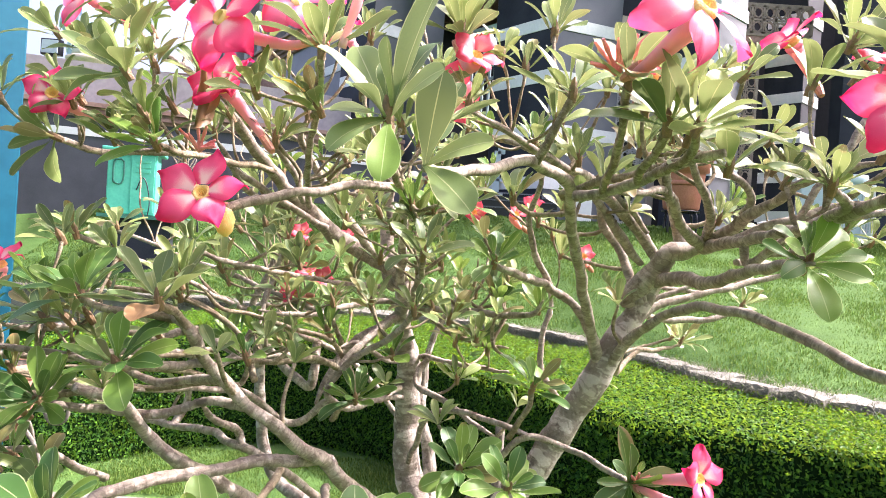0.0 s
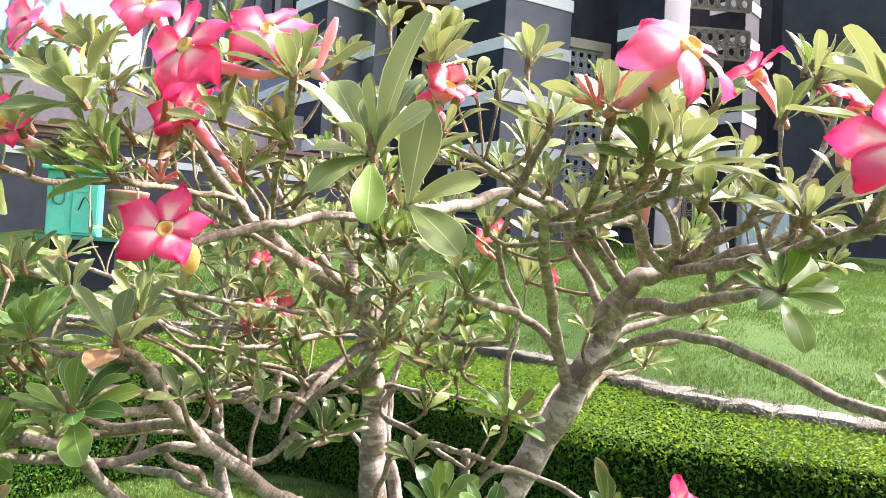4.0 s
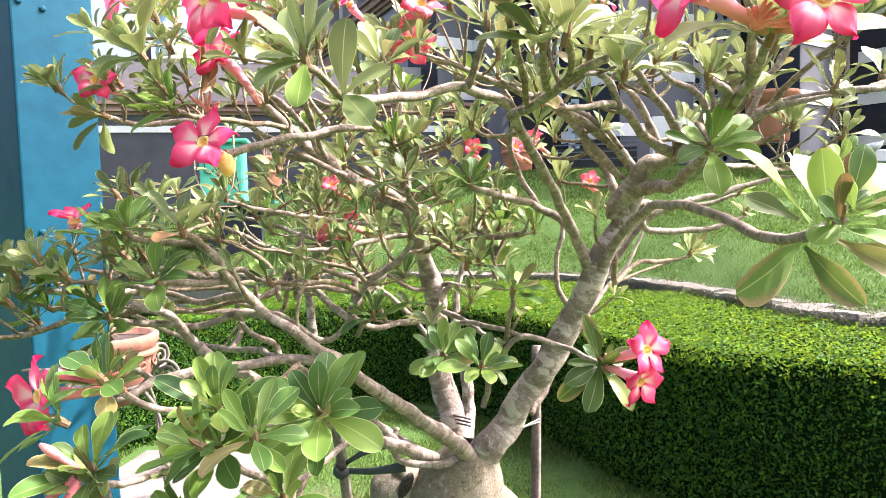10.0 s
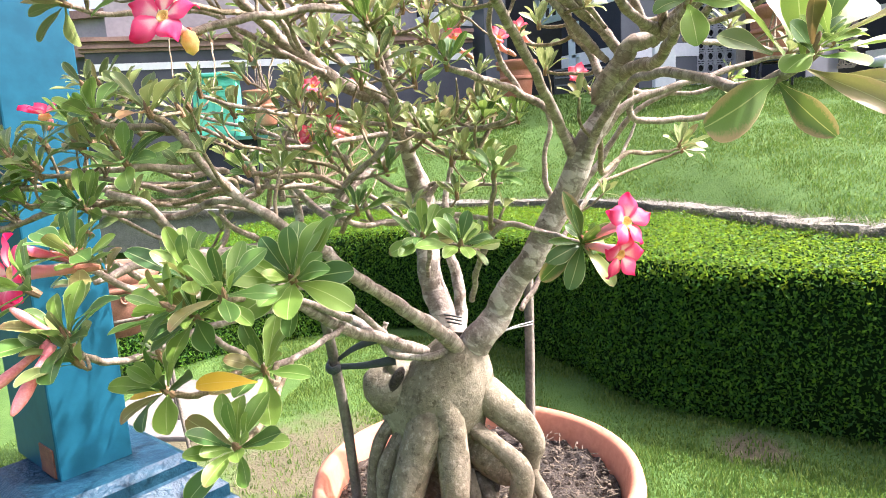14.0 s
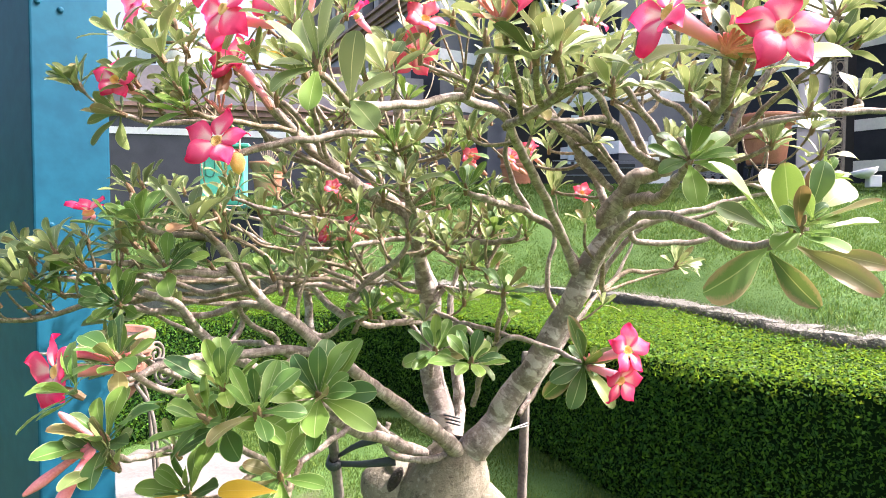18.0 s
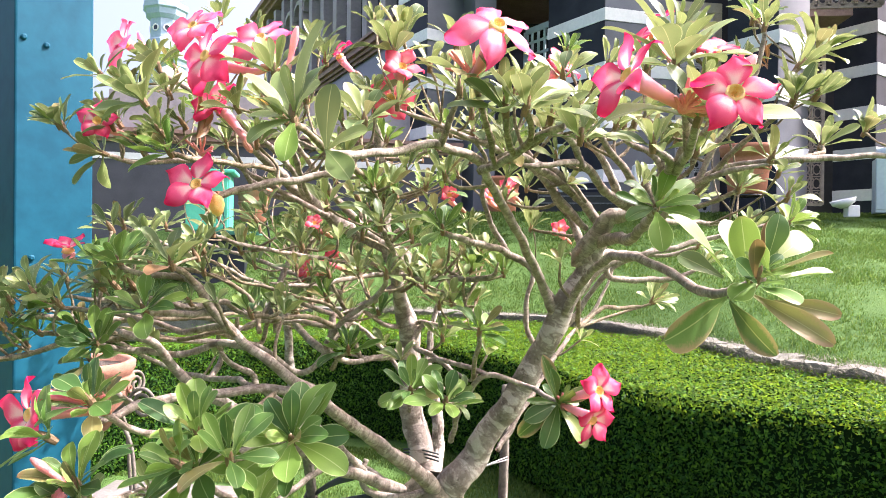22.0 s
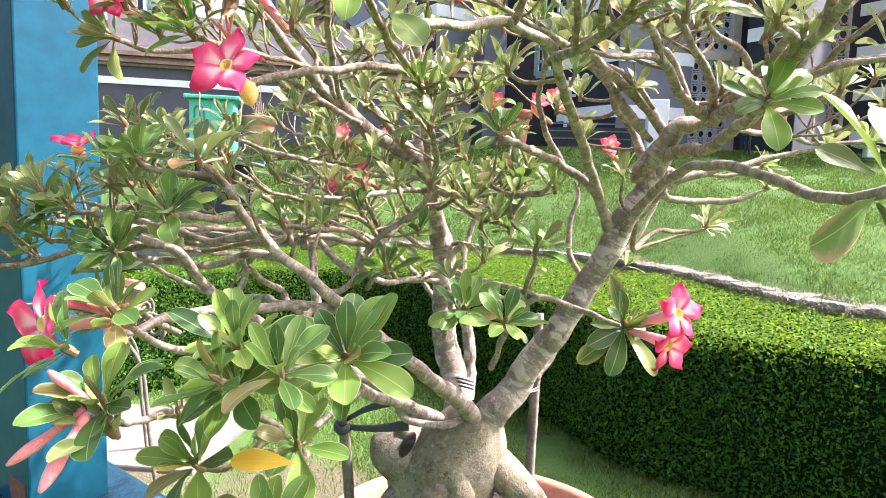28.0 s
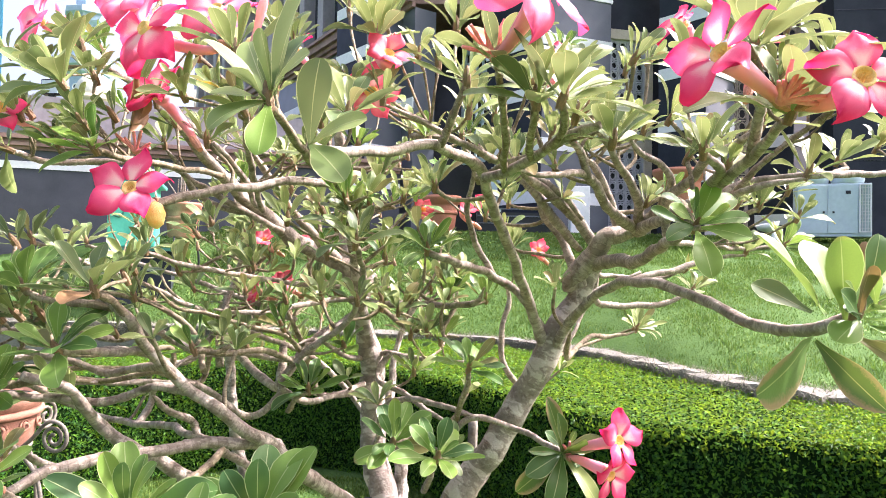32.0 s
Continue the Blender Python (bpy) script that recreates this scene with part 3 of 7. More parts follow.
# ---- the building ----
U, V = Vector((0.759, 0.651, 0)), Vector((-0.651, 0.759, 0))


def grid_at(x, y, z=0.0):
    return Matrix(((U.x, V.x, 0, x), (U.y, V.y, 0, y), (0, 0, 1, z), (0, 0, 0, 1)))


def along(a, b, z=0.0):
    d = (Vector(b) - Vector(a)).normalized()
    return Matrix(((d.x, -d.y, 0, a[0]), (d.y, d.x, 0, a[1]), (0, 0, 1, z), (0, 0, 0, 1))), (Vector(b) - Vector(a)).length


building = thing("mosque_building", "dark granite building with white stone bands and lattice windows", "building", (1.4, 9.6, PLATFORM), kind="structure")


def pier(x, y, w, d, top, first=2.40, step=0.78, stone=None):
    """A granite pier with white bands; its near corner stands at x, y."""
    m = grid_at(x, y)
    bands = [first + step * k for k in range(12) if first + step * k < top - 0.1]
    p = part("pier", box(0, 0, PLATFORM - 0.2, w, d, top), stone or M_GRANITE_MID, building, "polished granite pier", m)
    z = PLATFORM
    for b in bands:
        # Only the left face gets darker granite: its shade is put into colour.
        part("cladding", box(-0.012, 0.004, z + 0.003, 0.0, d, b - 0.093), M_GRANITE, p, "left facing with its shade put in as darker granite", m)
        part("band", box(-0.02, -0.02, b - 0.09, w + 0.01, d, b + 0.09), M_WHITE, p, "white stone band", m)
        z = b + 0.09


def lattice_bm(w, h, nx, nz, bar, rings=True):
    """Pierced panel: frame, grid, diagonals and small rings; x across, z up, from the lower left."""
    bm = bmesh.new()

    def rod(a, b, t):
        a, b = Vector(a), Vector(b)
        d = b - a
        m = Matrix.Translation((a + b) / 2) @ Matrix.Rotation(-math.atan2(d.z, d.x), 4, "Y") @ Matrix.Diagonal((d.length, 0.03, t, 1))
        bmesh.ops.create_cube(bm, size=1, matrix=m)

    cw, ch = w / nx, h / nz
    for i in range(nx + 1):
        rod((i * cw, 0, 0), (i * cw, 0, h), bar * (2 if i in (0, nx) else 0.8))
    for j in range(nz + 1):
        rod((0, 0, j * ch), (w, 0, j * ch), bar * (2 if j in (0, nz) else 0.8))
    for i in range(nx):
        for j in range(nz):
            x, z = i * cw, j * ch
            if rings:
                cx, cz = x + cw / 2, z + ch / 2
                pts = [(cx + 0.36 * cw * math.cos(k * math.pi / 4), 0, cz + 0.36 * ch * math.sin(k * math.pi / 4)) for k in range(9)]
                for a, b in zip(pts, pts[1:]):
                    rod(a, b, bar * 0.8)
                rod((x, 0, z), (cx - cw * 0.25, 0, cz - ch * 0.25), bar * 0.7)
                rod((x + cw, 0, z + ch), (cx + cw * 0.25, 0, cz + ch * 0.25), bar * 0.7)
                rod((x + cw, 0, z), (cx + cw * 0.25, 0, cz - ch * 0.25), bar * 0.7)
                rod((x, 0, z + ch), (cx - cw * 0.25, 0, cz + ch * 0.25), bar * 0.7)
    return bm




def prism(foot, z0, z1, grow=0.0):
    """A column over a four-cornered footprint, swollen by grow."""
    c = Vector((sum(p[0] for p in foot) / len(foot), sum(p[1] for p in foot) / len(foot)))
    pts = [Vector(p) + (Vector(p) - c).normalized() * grow for p in foot]
    bm = bmesh.new()
    lo, hi = [bm.verts.new((*p, z0)) for p in pts], [bm.verts.new((*p, z1)) for p in pts]
    n = len(pts)
    for i in range(n):
        bm.faces.new((lo[i], lo[(i + 1) % n], hi[(i + 1) % n], hi[i]))
    bm.faces.new(lo[::-1]), bm.faces.new(hi)
    bmesh.ops.recalc_face_normals(bm, faces=bm.faces[:])
    return bm


FOOT = [(1.39, 9.59), (2.49, 10.03), (1.9, 11.3), (0.628, 10.478)]
main = part("pier", prism(FOOT, PLATFORM - 0.2, 9.0), M_GRANITE_MID, building, "grey granite pier")
m, ln = along(FOOT[0], FOOT[3])
z = PLATFORM
for k in range(-3, 6):
    b = 4.74 + 0.78 * k
    # Shaded side of the main pier, painted in with the darker granite.
    part("cladding", box(0.004, 0, z + 0.003, ln, 0.012, b - 0.093, 0, m), M_GRANITE, main, "left facing with its shade put in as darker granite")
    part("band", prism(FOOT, b - 0.09, b + 0.09, 0.025), M_WHITE, main, "white stone band")
    z = b + 0.09
pier(3.66, 9.25, 0.80, 0.75, 9.0, 2.70)
pier(-1.30, 10.3, 0.75, 0.9, 9.0)
pier(5.65, 10.7, 0.6, 0.62, 9.0, 2.22, 0.65, M_GRANITE)

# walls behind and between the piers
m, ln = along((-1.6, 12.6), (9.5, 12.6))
# Blacker than the granite: the depth of shade is in this wall's colour.
part("recess_wall", box(0, 0, PLATFORM - 0.2, ln, 0.3, 9.0, 0, m), M_BLACK, building, "recessed wall with its shade put into the black colour")
m, ln = along((2.50, 10.10), (3.9, 10.45))
part("bay_wall", box(0, 0.12, PLATFORM - 0.2, ln, 0.4, 9.0, 0, m), M_GRANITE, building, "dark wall behind the lattice")
part("window_frame", box(0, 0, 4.93, 0.74, 0.12, 5.08, 0, m), M_SANDSTONE, building, "sandstone window head")
part("window_frame", box(0.62, 0, PLATFORM - 0.2, 0.74, 0.12, 4.927, 0, m), M_SANDSTONE, building, "sandstone jamb")
part("window_sill", box(0.002, 0.005, 3.22, 0.617, 0.12, 3.34, 0, m), M_SANDSTONE, building, "sandstone transom")
for z, h in ((1.9, 1.31), (3.35, 1.57)):
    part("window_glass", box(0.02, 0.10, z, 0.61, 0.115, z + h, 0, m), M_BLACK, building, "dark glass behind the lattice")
    part("lattice_window", lattice_bm(0.58, h, 4, 10 if h > 1.4 else 8, 0.022), M_LATTICE, building, "pale grey pierced lattice over dark glass", m @ Matrix.Translation((0.025, 0.06, z)))
part("balcony", lattice_bm(1.3, 0.45, 7, 2, 0.03), M_BRONZE, building, "bronze pierced balcony panel", Matrix.Translation((4.2, 10.3, 5.0)))
part("balcony", lattice_bm(1.3, 0.45, 7, 2, 0.03), M_BRONZE, building, "bronze pierced balcony panel", Matrix.Translation((4.2, 10.3, 5.8)))
part("balcony", lattice_bm(1.8, 0.42, 9, 2, 0.03), M_BRONZE, building, "bronze pierced balcony panel", Matrix.Translation((-0.6, 11.2, 5.75)) @ Matrix.Rotation(radians(-15), 4, "Z"))
part("soffit", box(-1.2, 10.6, 5.62, 1.3, 12.6, 5.74), M_CORNICE, building, "brown balcony soffit")
part("soffit", box(4.1, 10.3, 4.86, 5.1, 12.6, 4.98), M_CORNICE, building, "brown balcony soffit")
part("grid_window", lattice_bm(0.62, 1.9, 4, 9, 0.05, False), M_CABINET, building, "pale square-barred window grid", along((0.31, 11.3), (0.66, 10.9))[0] @ Matrix.Translation((-0.05, 0.0, 3.15)))
part("grid_window", lattice_bm(0.5, 0.9, 3, 4, 0.05, False), M_CABINET, building, "pale square-barred window grid", Matrix.Translation((0.75, 10.2, 2.0)))
m, ln = along((5.62, 9.55), (12.5, 9.0))
part("side_wall", box(0, 0, PLATFORM - 0.2, ln, 0.35, 9.0, 0, m), M_GRANITE, building, "dark polished granite wall")
for k in range(4):
    part("joint", box(0, -0.006, 3.0 + k * 1.1, ln, 0.0, 3.012 + k * 1.1, 0, m), M_BLACK, building, "wall joint")
part("lattice_window", lattice_bm(0.3, 2.4, 2, 12, 0.018), M_BRONZE, building, "tall grey lattice strip", m @ Matrix.Translation((-1.47, 0.1, 2.0)))

# dark polished steps at the foot of the pier
steps = part("entrance_step", box(0.45, 9.15, PLATFORM - 0.2, 1.55, 9.55, 2.12), M_BLACK, building, "black polished stone step")
for z in (1.96, 2.06, 2.16):
    part("step_edge", box(0.44, 9.13, z, 1.56, 9.15, z + 0.018), M_GRANITE_MID, steps, "pale step edge")

# the long wing with its raking view of cornice and arcade
m, ln = along((-0.55, 10.44), (-9.6, 23.67))
wing = part("wing_wall", box(0, -0.4, PLATFORM - 0.2, ln, 0, 5.5, 0, m), M_GRANITE_MID, building, "grey granite wing")
for z0, z1, o in ((5.50, 5.58, 0.06), (5.58, 5.66, 0.12), (5.66, 5.80, 0.20), (5.80, 5.86, 0.26)):
    part("cornice", box(0, 0.0, z0, ln, o, z1 - 0.003, 0, m), M_CORNICE, building, "moulded brown cornice")
part("band", box(0, 0.0, 4.65, ln, 0.02, 4.83, 0, m), M_WHITE, building, "white stone band")
part("band", box(0, 0.0, 3.87, ln, 0.02, 4.05, 0, m), M_WHITE, building, "white stone band")
part("upper_wall", box(0, -0.6, 5.86, ln, -0.25, 9.4, 0, m), M_GLASS, building, "dark glazed arcade")
for z0, z1, o in ((9.40, 9.52, 0.05), (9.524, 9.64, 0.16), (9.644, 9.80, 0.28)):
    part("cornice", box(0, -0.6, z0, ln, o, z1, 0, m), M_CORNICE, building, "moulded brown roof cornice")
for k in range(14):
    x = 0.7 + k * 1.05
    part("pilaster", box(x - 0.16, -0.25, 5.87, x + 0.13, 0.02, 9.2, 0.01, m), M_LILAC, building, "pale arcade pilaster")
    a = bmesh.new()
    arc = [(0.42 * math.cos(t), 0.42 * math.sin(t)) for t in [i * math.pi / 10 for i in range(11)]]
    for (ax, az), (bx, bz) in zip(arc, arc[1:]):
        d = Vector((bx - ax, 0, bz - az))
        bmesh.ops.create_cube(a, size=1, matrix=Matrix.Translation((x - 0.575 + (ax + bx) / 2, -0.12, 8.2 + (az + bz) / 2)) @ Matrix.Rotation(-math.atan2(d.z, d.x), 4, "Y") @ Matrix.Diagonal((d.length + 0.02, 0.2, 0.12, 1)))
    a.transform(m)
    part("arch", a, M_LILAC, building, "grey stone arch")

# the low podium wall on the garden side
m, ln = along((-5.95, 8.55), (-0.75, 10.45))
podium = thing("podium_wall", "low dark granite podium wall with a white band and brown cornice", "wall", (-4, 9.2, 1.6), kind="structure")
part("wall_face", box(0, 0, 1.2, ln, 0.35, 2.80, 0, m), M_SLATE, podium, "dark grey granite facing")
part("band", box(0.0, -0.02, 2.55, ln, 0.0, 2.645, 0, m), M_WHITE, podium, "white stone band")
for z0, z1, o in ((2.80, 2.84, 0.04), (2.845, 2.89, 0.09), (2.895, 2.93, 0.06), (2.935, 2.99, 0.13)):
    part("cornice", box(-0.06, -o, z0, ln, 0.3, z1, 0, m), M_CORNICE, podium, "brown moulded cornice")
part("roof_slope", box(0.2, 0.5, 2.9, ln, 0.9, 3.65, 0, m), M_LILAC, podium, "grey plaster upper wall")
m2, l2 = along((-10.5, 9.3), (-5.95, 8.9))
part("wall_face", box(0, 0, 1.2, l2, 0.3, 2.80, 0, m2), M_SLATE, podium, "dark grey granite side wall")
part("cornice", box(0, -0.1, 2.80, l2, 0.3, 2.95, 0, m2), M_CORNICE, podium, "brown moulded cornice")
m3, l3 = along((-12, 12.2), (-3.2, 12.2))
part("roof_slope", box(0, 0, 1.5, l3, 0.3, 4.05, 0, m3), M_LILAC, podium, "grey plaster back wall")
part("cornice", box(0, -0.15, 4.05, l3, 0.35, 4.2, 0, m3), M_CORNICE, podium, "brown roof edge")

# minaret, dome and floodlight far behind
tower = thing("minaret", "pale blue-grey octagonal stone minaret with a balcony", "tower", (-23.8, 42.5, 0))
part("shaft", lathe([(1.12, 0), (1.12, 14.9), (1.02, 15.0), (1.02, 16.3)], 8, (-23.8, 42.5, 0), start=0.2), M_TOWER, tower)
part("balcony", lathe([(1.13, 13.0), (1.4, 13.2), (1.46, 13.5), (1.66, 13.6), (1.66, 13.95), (1.13, 14.0)], 8, (-23.8, 42.5, 0), start=0.2), M_TOWER, tower, "lower balcony")
part("balcony", lathe([(1.05, 16.3), (1.3, 16.55), (1.36, 16.9), (1.5, 17.0), (1.5, 17.35), (1.4, 17.4)], 8, (-23.8, 42.5, 0), start=0.2), M_TOWER, tower)
part("shaft", lathe([(0.85, 17.4), (0.85, 21.0), (1.1, 21.2), (1.1, 21.5), (0.2, 24)], 8, (-23.8, 42.5, 0), start=0.2), M_TOWER, tower, "upper shaft")
for k in range(8):
    a = 0.2 + (k + 0.5) * math.pi / 4
    for z, r in ((15.65, 0.95), (12.2, 1.04), (18.4, 0.79)):
        bm = lathe([(0.24, 0), (0.24, 0.05), (0.17, 0.055), (0.17, 0.0)], 14, closed=True)
        bm.transform(Matrix.Translation((-23.8 + r * math.cos(a), 42.5 + r * math.sin(a), z)) @ frame_to((math.cos(a), math.sin(a), 0)))
        part("window_ring", bm, M_WHITE, tower, "round white window surround")
        bm = lathe([(0.16, 0), (0.16, 0.03)], 14)
        bm.transform(Matrix.Translation((-23.8 + r * math.cos(a), 42.5 + r * math.sin(a), z)) @ frame_to((math.cos(a), math.sin(a), 0)))
        part("window", bm, M_GLASS, tower, "dark round window")
dome = thing("dome", "small ribbed pale stone dome on a round drum", "dome", (-16.95, 31, 0))
part("drum", lathe([(1.05, 0), (1.05, 8.6), (1.2, 8.7), (1.2, 8.85), (1.0, 8.95)], 28, (-16.95, 31, 0)), M_SANDSTONE, dome)
part("shell", lathe([(0.95 * math.cos(t), 8.95 + 1.15 * math.sin(t)) for t in [i * 1.5 / 9 for i in range(10)]], 28, (-16.95, 31, 0)), M_DOME, dome)
flood = thing("floodlight", "dark floodlight on a bracket above the roof edge", "lamp", (-7.5, 12.3, 4.2))
part("housing", box(-7.68, 12.2, 4.42, -7.32, 12.34, 4.72, 0.015), M_BLACK, flood)
part("lens", box(-7.65, 12.185, 4.45, -7.35, 12.2, 4.69), M_CABINET, flood, "pale glass front")
part("bracket", box(-7.56, 12.24, 4.17, -7.44, 12.3, 4.42), M_BLACK, flood)

# ---- the potted desert rose ----
pot = thing("flower_pot", "large round terracotta pot with a rolled rim", "pot", (0.03, 0.98, 0))
part("bowl", lathe([(0.13, 0.0), (0.165, 0.02), (0.235, 0.50), (0.252, 0.66), (0.27, 0.675), (0.285, 0.70), (0.288, 0.73), (0.283, 0.75), (0.272, 0.755), (0.262, 0.745), (0.252, 0.70), (0.245, 0.60)], 64, (0.03, 0.98, 0)), M_TERRA, pot)
bm = bmesh.new()
rings = [[bm.verts.new((0.03 + 0.249 * k / 26 * math.cos(a), 0.98 + 0.249 * k / 26 * math.sin(a), 0.70)) for a in [i * math.pi / 40 for i in range(80)]] for k in range(1, 27)]
for ra, rb in zip(rings, rings[1:]):
    for i in range(80):
        bm.faces.new((ra[i], ra[(i + 1) % 80], rb[(i + 1) % 80], rb[i]))
bm.faces.new(rings[0])
for v in bm.verts:
    v.co.z += 0.02 * noise.noise(v.co * 22) + 0.012 * noise.noise(v.co * 75) + 0.008 * noise.noise(v.co * 190)
part("soil", bm, M_SOIL, pot, "dark loose potting soil")


def litter():
    """Dead stalks and leaf scraps on the soil."""
    r = random.Random(12)
    bm = bmesh.new()
    for _ in range(700):
        a, d = r.uniform(0, 6.283), 0.235 * math.sqrt(r.random())
        m = Matrix.Translation((0.03 + d * math.cos(a), 0.98 + d * math.sin(a), 0.715 + r.uniform(0, 0.012))) @ Matrix.Rotation(r.uniform(0, 6.28), 4, "Z") @ Matrix.Rotation(r.uniform(-0.4, 0.4), 4, "Y")
        bmesh.ops.create_cube(bm, size=1, matrix=m @ Matrix.Diagonal((r.uniform(0.005, 0.022), r.uniform(0.0006, 0.002), 0.0008, 1)))
    return bm


def crumbs():
    """Loose lumps of soil and bark chips."""
    r = random.Random(31)
    bm = bmesh.new()
    for _ in range(650):
        a, d = r.uniform(0, 6.283), 0.235 * math.sqrt(r.random())
        k = r.uniform(0.002, 0.0055)
        bmesh.ops.create_icosphere(bm, subdivisions=1, radius=k, matrix=Matrix.Translation((0.03 + d * math.cos(a), 0.98 + d * math.sin(a), 0.708 + 0.3 * k)) @ Matrix.Rotation(r.uniform(0, 3), 4, "X") @ Matrix.Diagonal((r.uniform(0.7, 1.6), 1, r.uniform(0.5, 0.9), 1)))
    return bm


tagged(part("soil_litter", crumbs(), plain("crumb", (0.03, 0.024, 0.017), (0.15, 0.12, 0.085), 45, 0.95), pot, "loose soil lumps and bark chips"), kind="stuff")
tagged(part("leaf_litter", litter(), plain("straw", (0.05, 0.04, 0.028), (0.13, 0.105, 0.07), 60, 0.9), pot, "dry stalks and leaf litter"), kind="stuff")

tree = thing("desert_rose", "old desert rose with swollen trunk and pink flowers in a pot", "tree", (0.03, 0.9, 0.70))


def caudex():
    """The swollen trunk base: a lofted, lumpy body."""
    rows = [(-0.012, 0.90, 0.70, 0.04, 0.04), (-0.01, 0.89, 0.77, 0.046, 0.045), (-0.012, 0.875, 0.83, 0.060, 0.055), (-0.016, 0.865, 0.88, 0.078, 0.068), (-0.012, 0.86, 0.92, 0.083, 0.068), (0.0, 0.855, 0.955, 0.076, 0.06), (0.012, 0.85, 0.985, 0.062, 0.052), (0.02, 0.845, 1.01, 0.045, 0.042), (0.022, 0.845, 1.03, 0.02, 0.02)]
    verts, faces, uvs, n = [], [], [], 40
    c = spline([(x, y, z, a) for x, y, z, a, b in rows], 0.008)
    for i, (x, y, z, a) in enumerate(c):
        for s in range(n):
            w = 2 * math.pi * s / n
            f = 1 + 0.10 * noise.noise(Vector((math.cos(w) * 2.2, math.sin(w) * 2.2, z * 14))) + 0.03 * noise.noise(Vector((math.cos(w) * 8, math.sin(w) * 8, z * 60)))
            groove = 1 - 0.10 * max(0, (0.92 - z) / 0.2) * (0.5 + 0.5 * math.cos(7 * w + 1.0))
            verts.append((x + a * f * groove * math.cos(w), y + 0.85 * a * f * groove * math.sin(w), z))
            uvs.append((s / n, z))
    for i in range(len(c) - 1):
        for s in range(n):
            faces.append((i * n + s, i * n + (s + 1) % n, (i + 1) * n + (s + 1) % n, (i + 1) * n + s))
    return mesh("caudex", verts, faces, M_ROOT, uvs)


part("caudex", caudex(), None, tree, "swollen grey-olive trunk base")


def root(*pts, seed=0):
    part("root", tube("root", pts, M_ROOT, 0.008, 14, 0.07, seed=seed, grain=22), None, tree, "thick exposed root")


root((-0.01, 0.825, 0.945, 0.03), (-0.022, 0.805, 0.895, 0.031), (-0.043, 0.79, 0.84, 0.028), (-0.060, 0.778, 0.785, 0.027), (-0.075, 0.77, 0.70, 0.024), seed=1)
root((0.005, 0.815, 0.95, 0.026), (0.015, 0.80, 0.895, 0.024), (0.019, 0.785, 0.843, 0.023), (0.018, 0.778, 0.79, 0.022), (0.01, 0.77, 0.70, 0.022), seed=2)
root((0.02, 0.85, 0.97, 0.034), (0.065, 0.85, 0.935, 0.030), (0.115, 0.85, 0.888, 0.023), (0.134, 0.85, 0.855, 0.018), (0.128, 0.85, 0.82, 0.014), (0.13, 0.85, 0.70, 0.011), seed=3)
root((0.03, 0.84, 0.90, 0.012), (0.06, 0.82, 0.882, 0.013), (0.09, 0.81, 0.862, 0.014), (0.115, 0.80, 0.838, 0.017), (0.112, 0.80, 0.79, 0.018), (0.105, 0.80, 0.70, 0.015), seed=4)
root((0.02, 0.87, 0.88, 0.03), (0.055, 0.85, 0.838, 0.026), (0.09, 0.845, 0.812, 0.022), (0.11, 0.86, 0.79, 0.01), seed=5)
root((0.07, 0.87, 0.81, 0.013), (0.062, 0.84, 0.765, 0.015), (0.055, 0.83, 0.70, 0.014), seed=6)
root((-0.06, 0.85, 0.91, 0.012), (-0.09, 0.835, 0.885, 0.011), (-0.108, 0.83, 0.845, 0.0105), (-0.114, 0.825, 0.78, 0.012), (-0.11, 0.82, 0.70, 0.012), seed=7)
root((-0.055, 0.84, 0.89, 0.015), (-0.088, 0.815, 0.835, 0.014), (-0.092, 0.81, 0.78, 0.015), (-0.10, 0.81, 0.70, 0.014), seed=8)
root((0.03, 0.83, 0.82, 0.013), (0.048, 0.80, 0.77, 0.012), (0.05, 0.79, 0.70, 0.011), seed=9)
root((0.13, 0.83, 0.82, 0.009), (0.155, 0.80, 0.775, 0.011), (0.17, 0.78, 0.70, 0.01), seed=10)
root((-0.05, 0.86, 0.94, 0.045), (-0.085, 0.85, 0.945, 0.043), (-0.108, 0.845, 0.937, 0.035), (-0.118, 0.843, 0.932, 0.012), seed=11)
root((-0.06, 0.845, 0.965, 0.025), (-0.072, 0.835, 0.985, 0.016), (-0.076, 0.83, 0.993, 0.006), seed=12)

root((0.06, 0.90, 0.84, 0.017), (0.085, 0.87, 0.815, 0.019), (0.115, 0.865, 0.79, 0.02), (0.12, 0.87, 0.70, 0.016), seed=13)
root((0.045, 0.86, 0.80, 0.012), (0.075, 0.815, 0.765, 0.0135), (0.085, 0.80, 0.70, 0.012), seed=14)
root((-0.06, 0.87, 0.86, 0.012), (-0.085, 0.86, 0.82, 0.012), (-0.082, 0.85, 0.77, 0.011), (-0.09, 0.84, 0.70, 0.011), seed=15)

# Half-sunk soil-coloured lump; its dark colour stands for a cavity's shade.
hollow = bmesh.new()
bmesh.ops.create_icosphere(hollow, subdivisions=3, radius=1, matrix=Matrix.Translation((-0.066, 0.822, 0.968)) @ Matrix.Rotation(0.5, 4, "Y") @ Matrix.Diagonal((0.009, 0.016, 0.024, 1)))
part("bark_hollow", hollow, M_SOIL, tree, "dark lump standing for the shade in a trunk hollow")

COUNT, NODES = [20], []


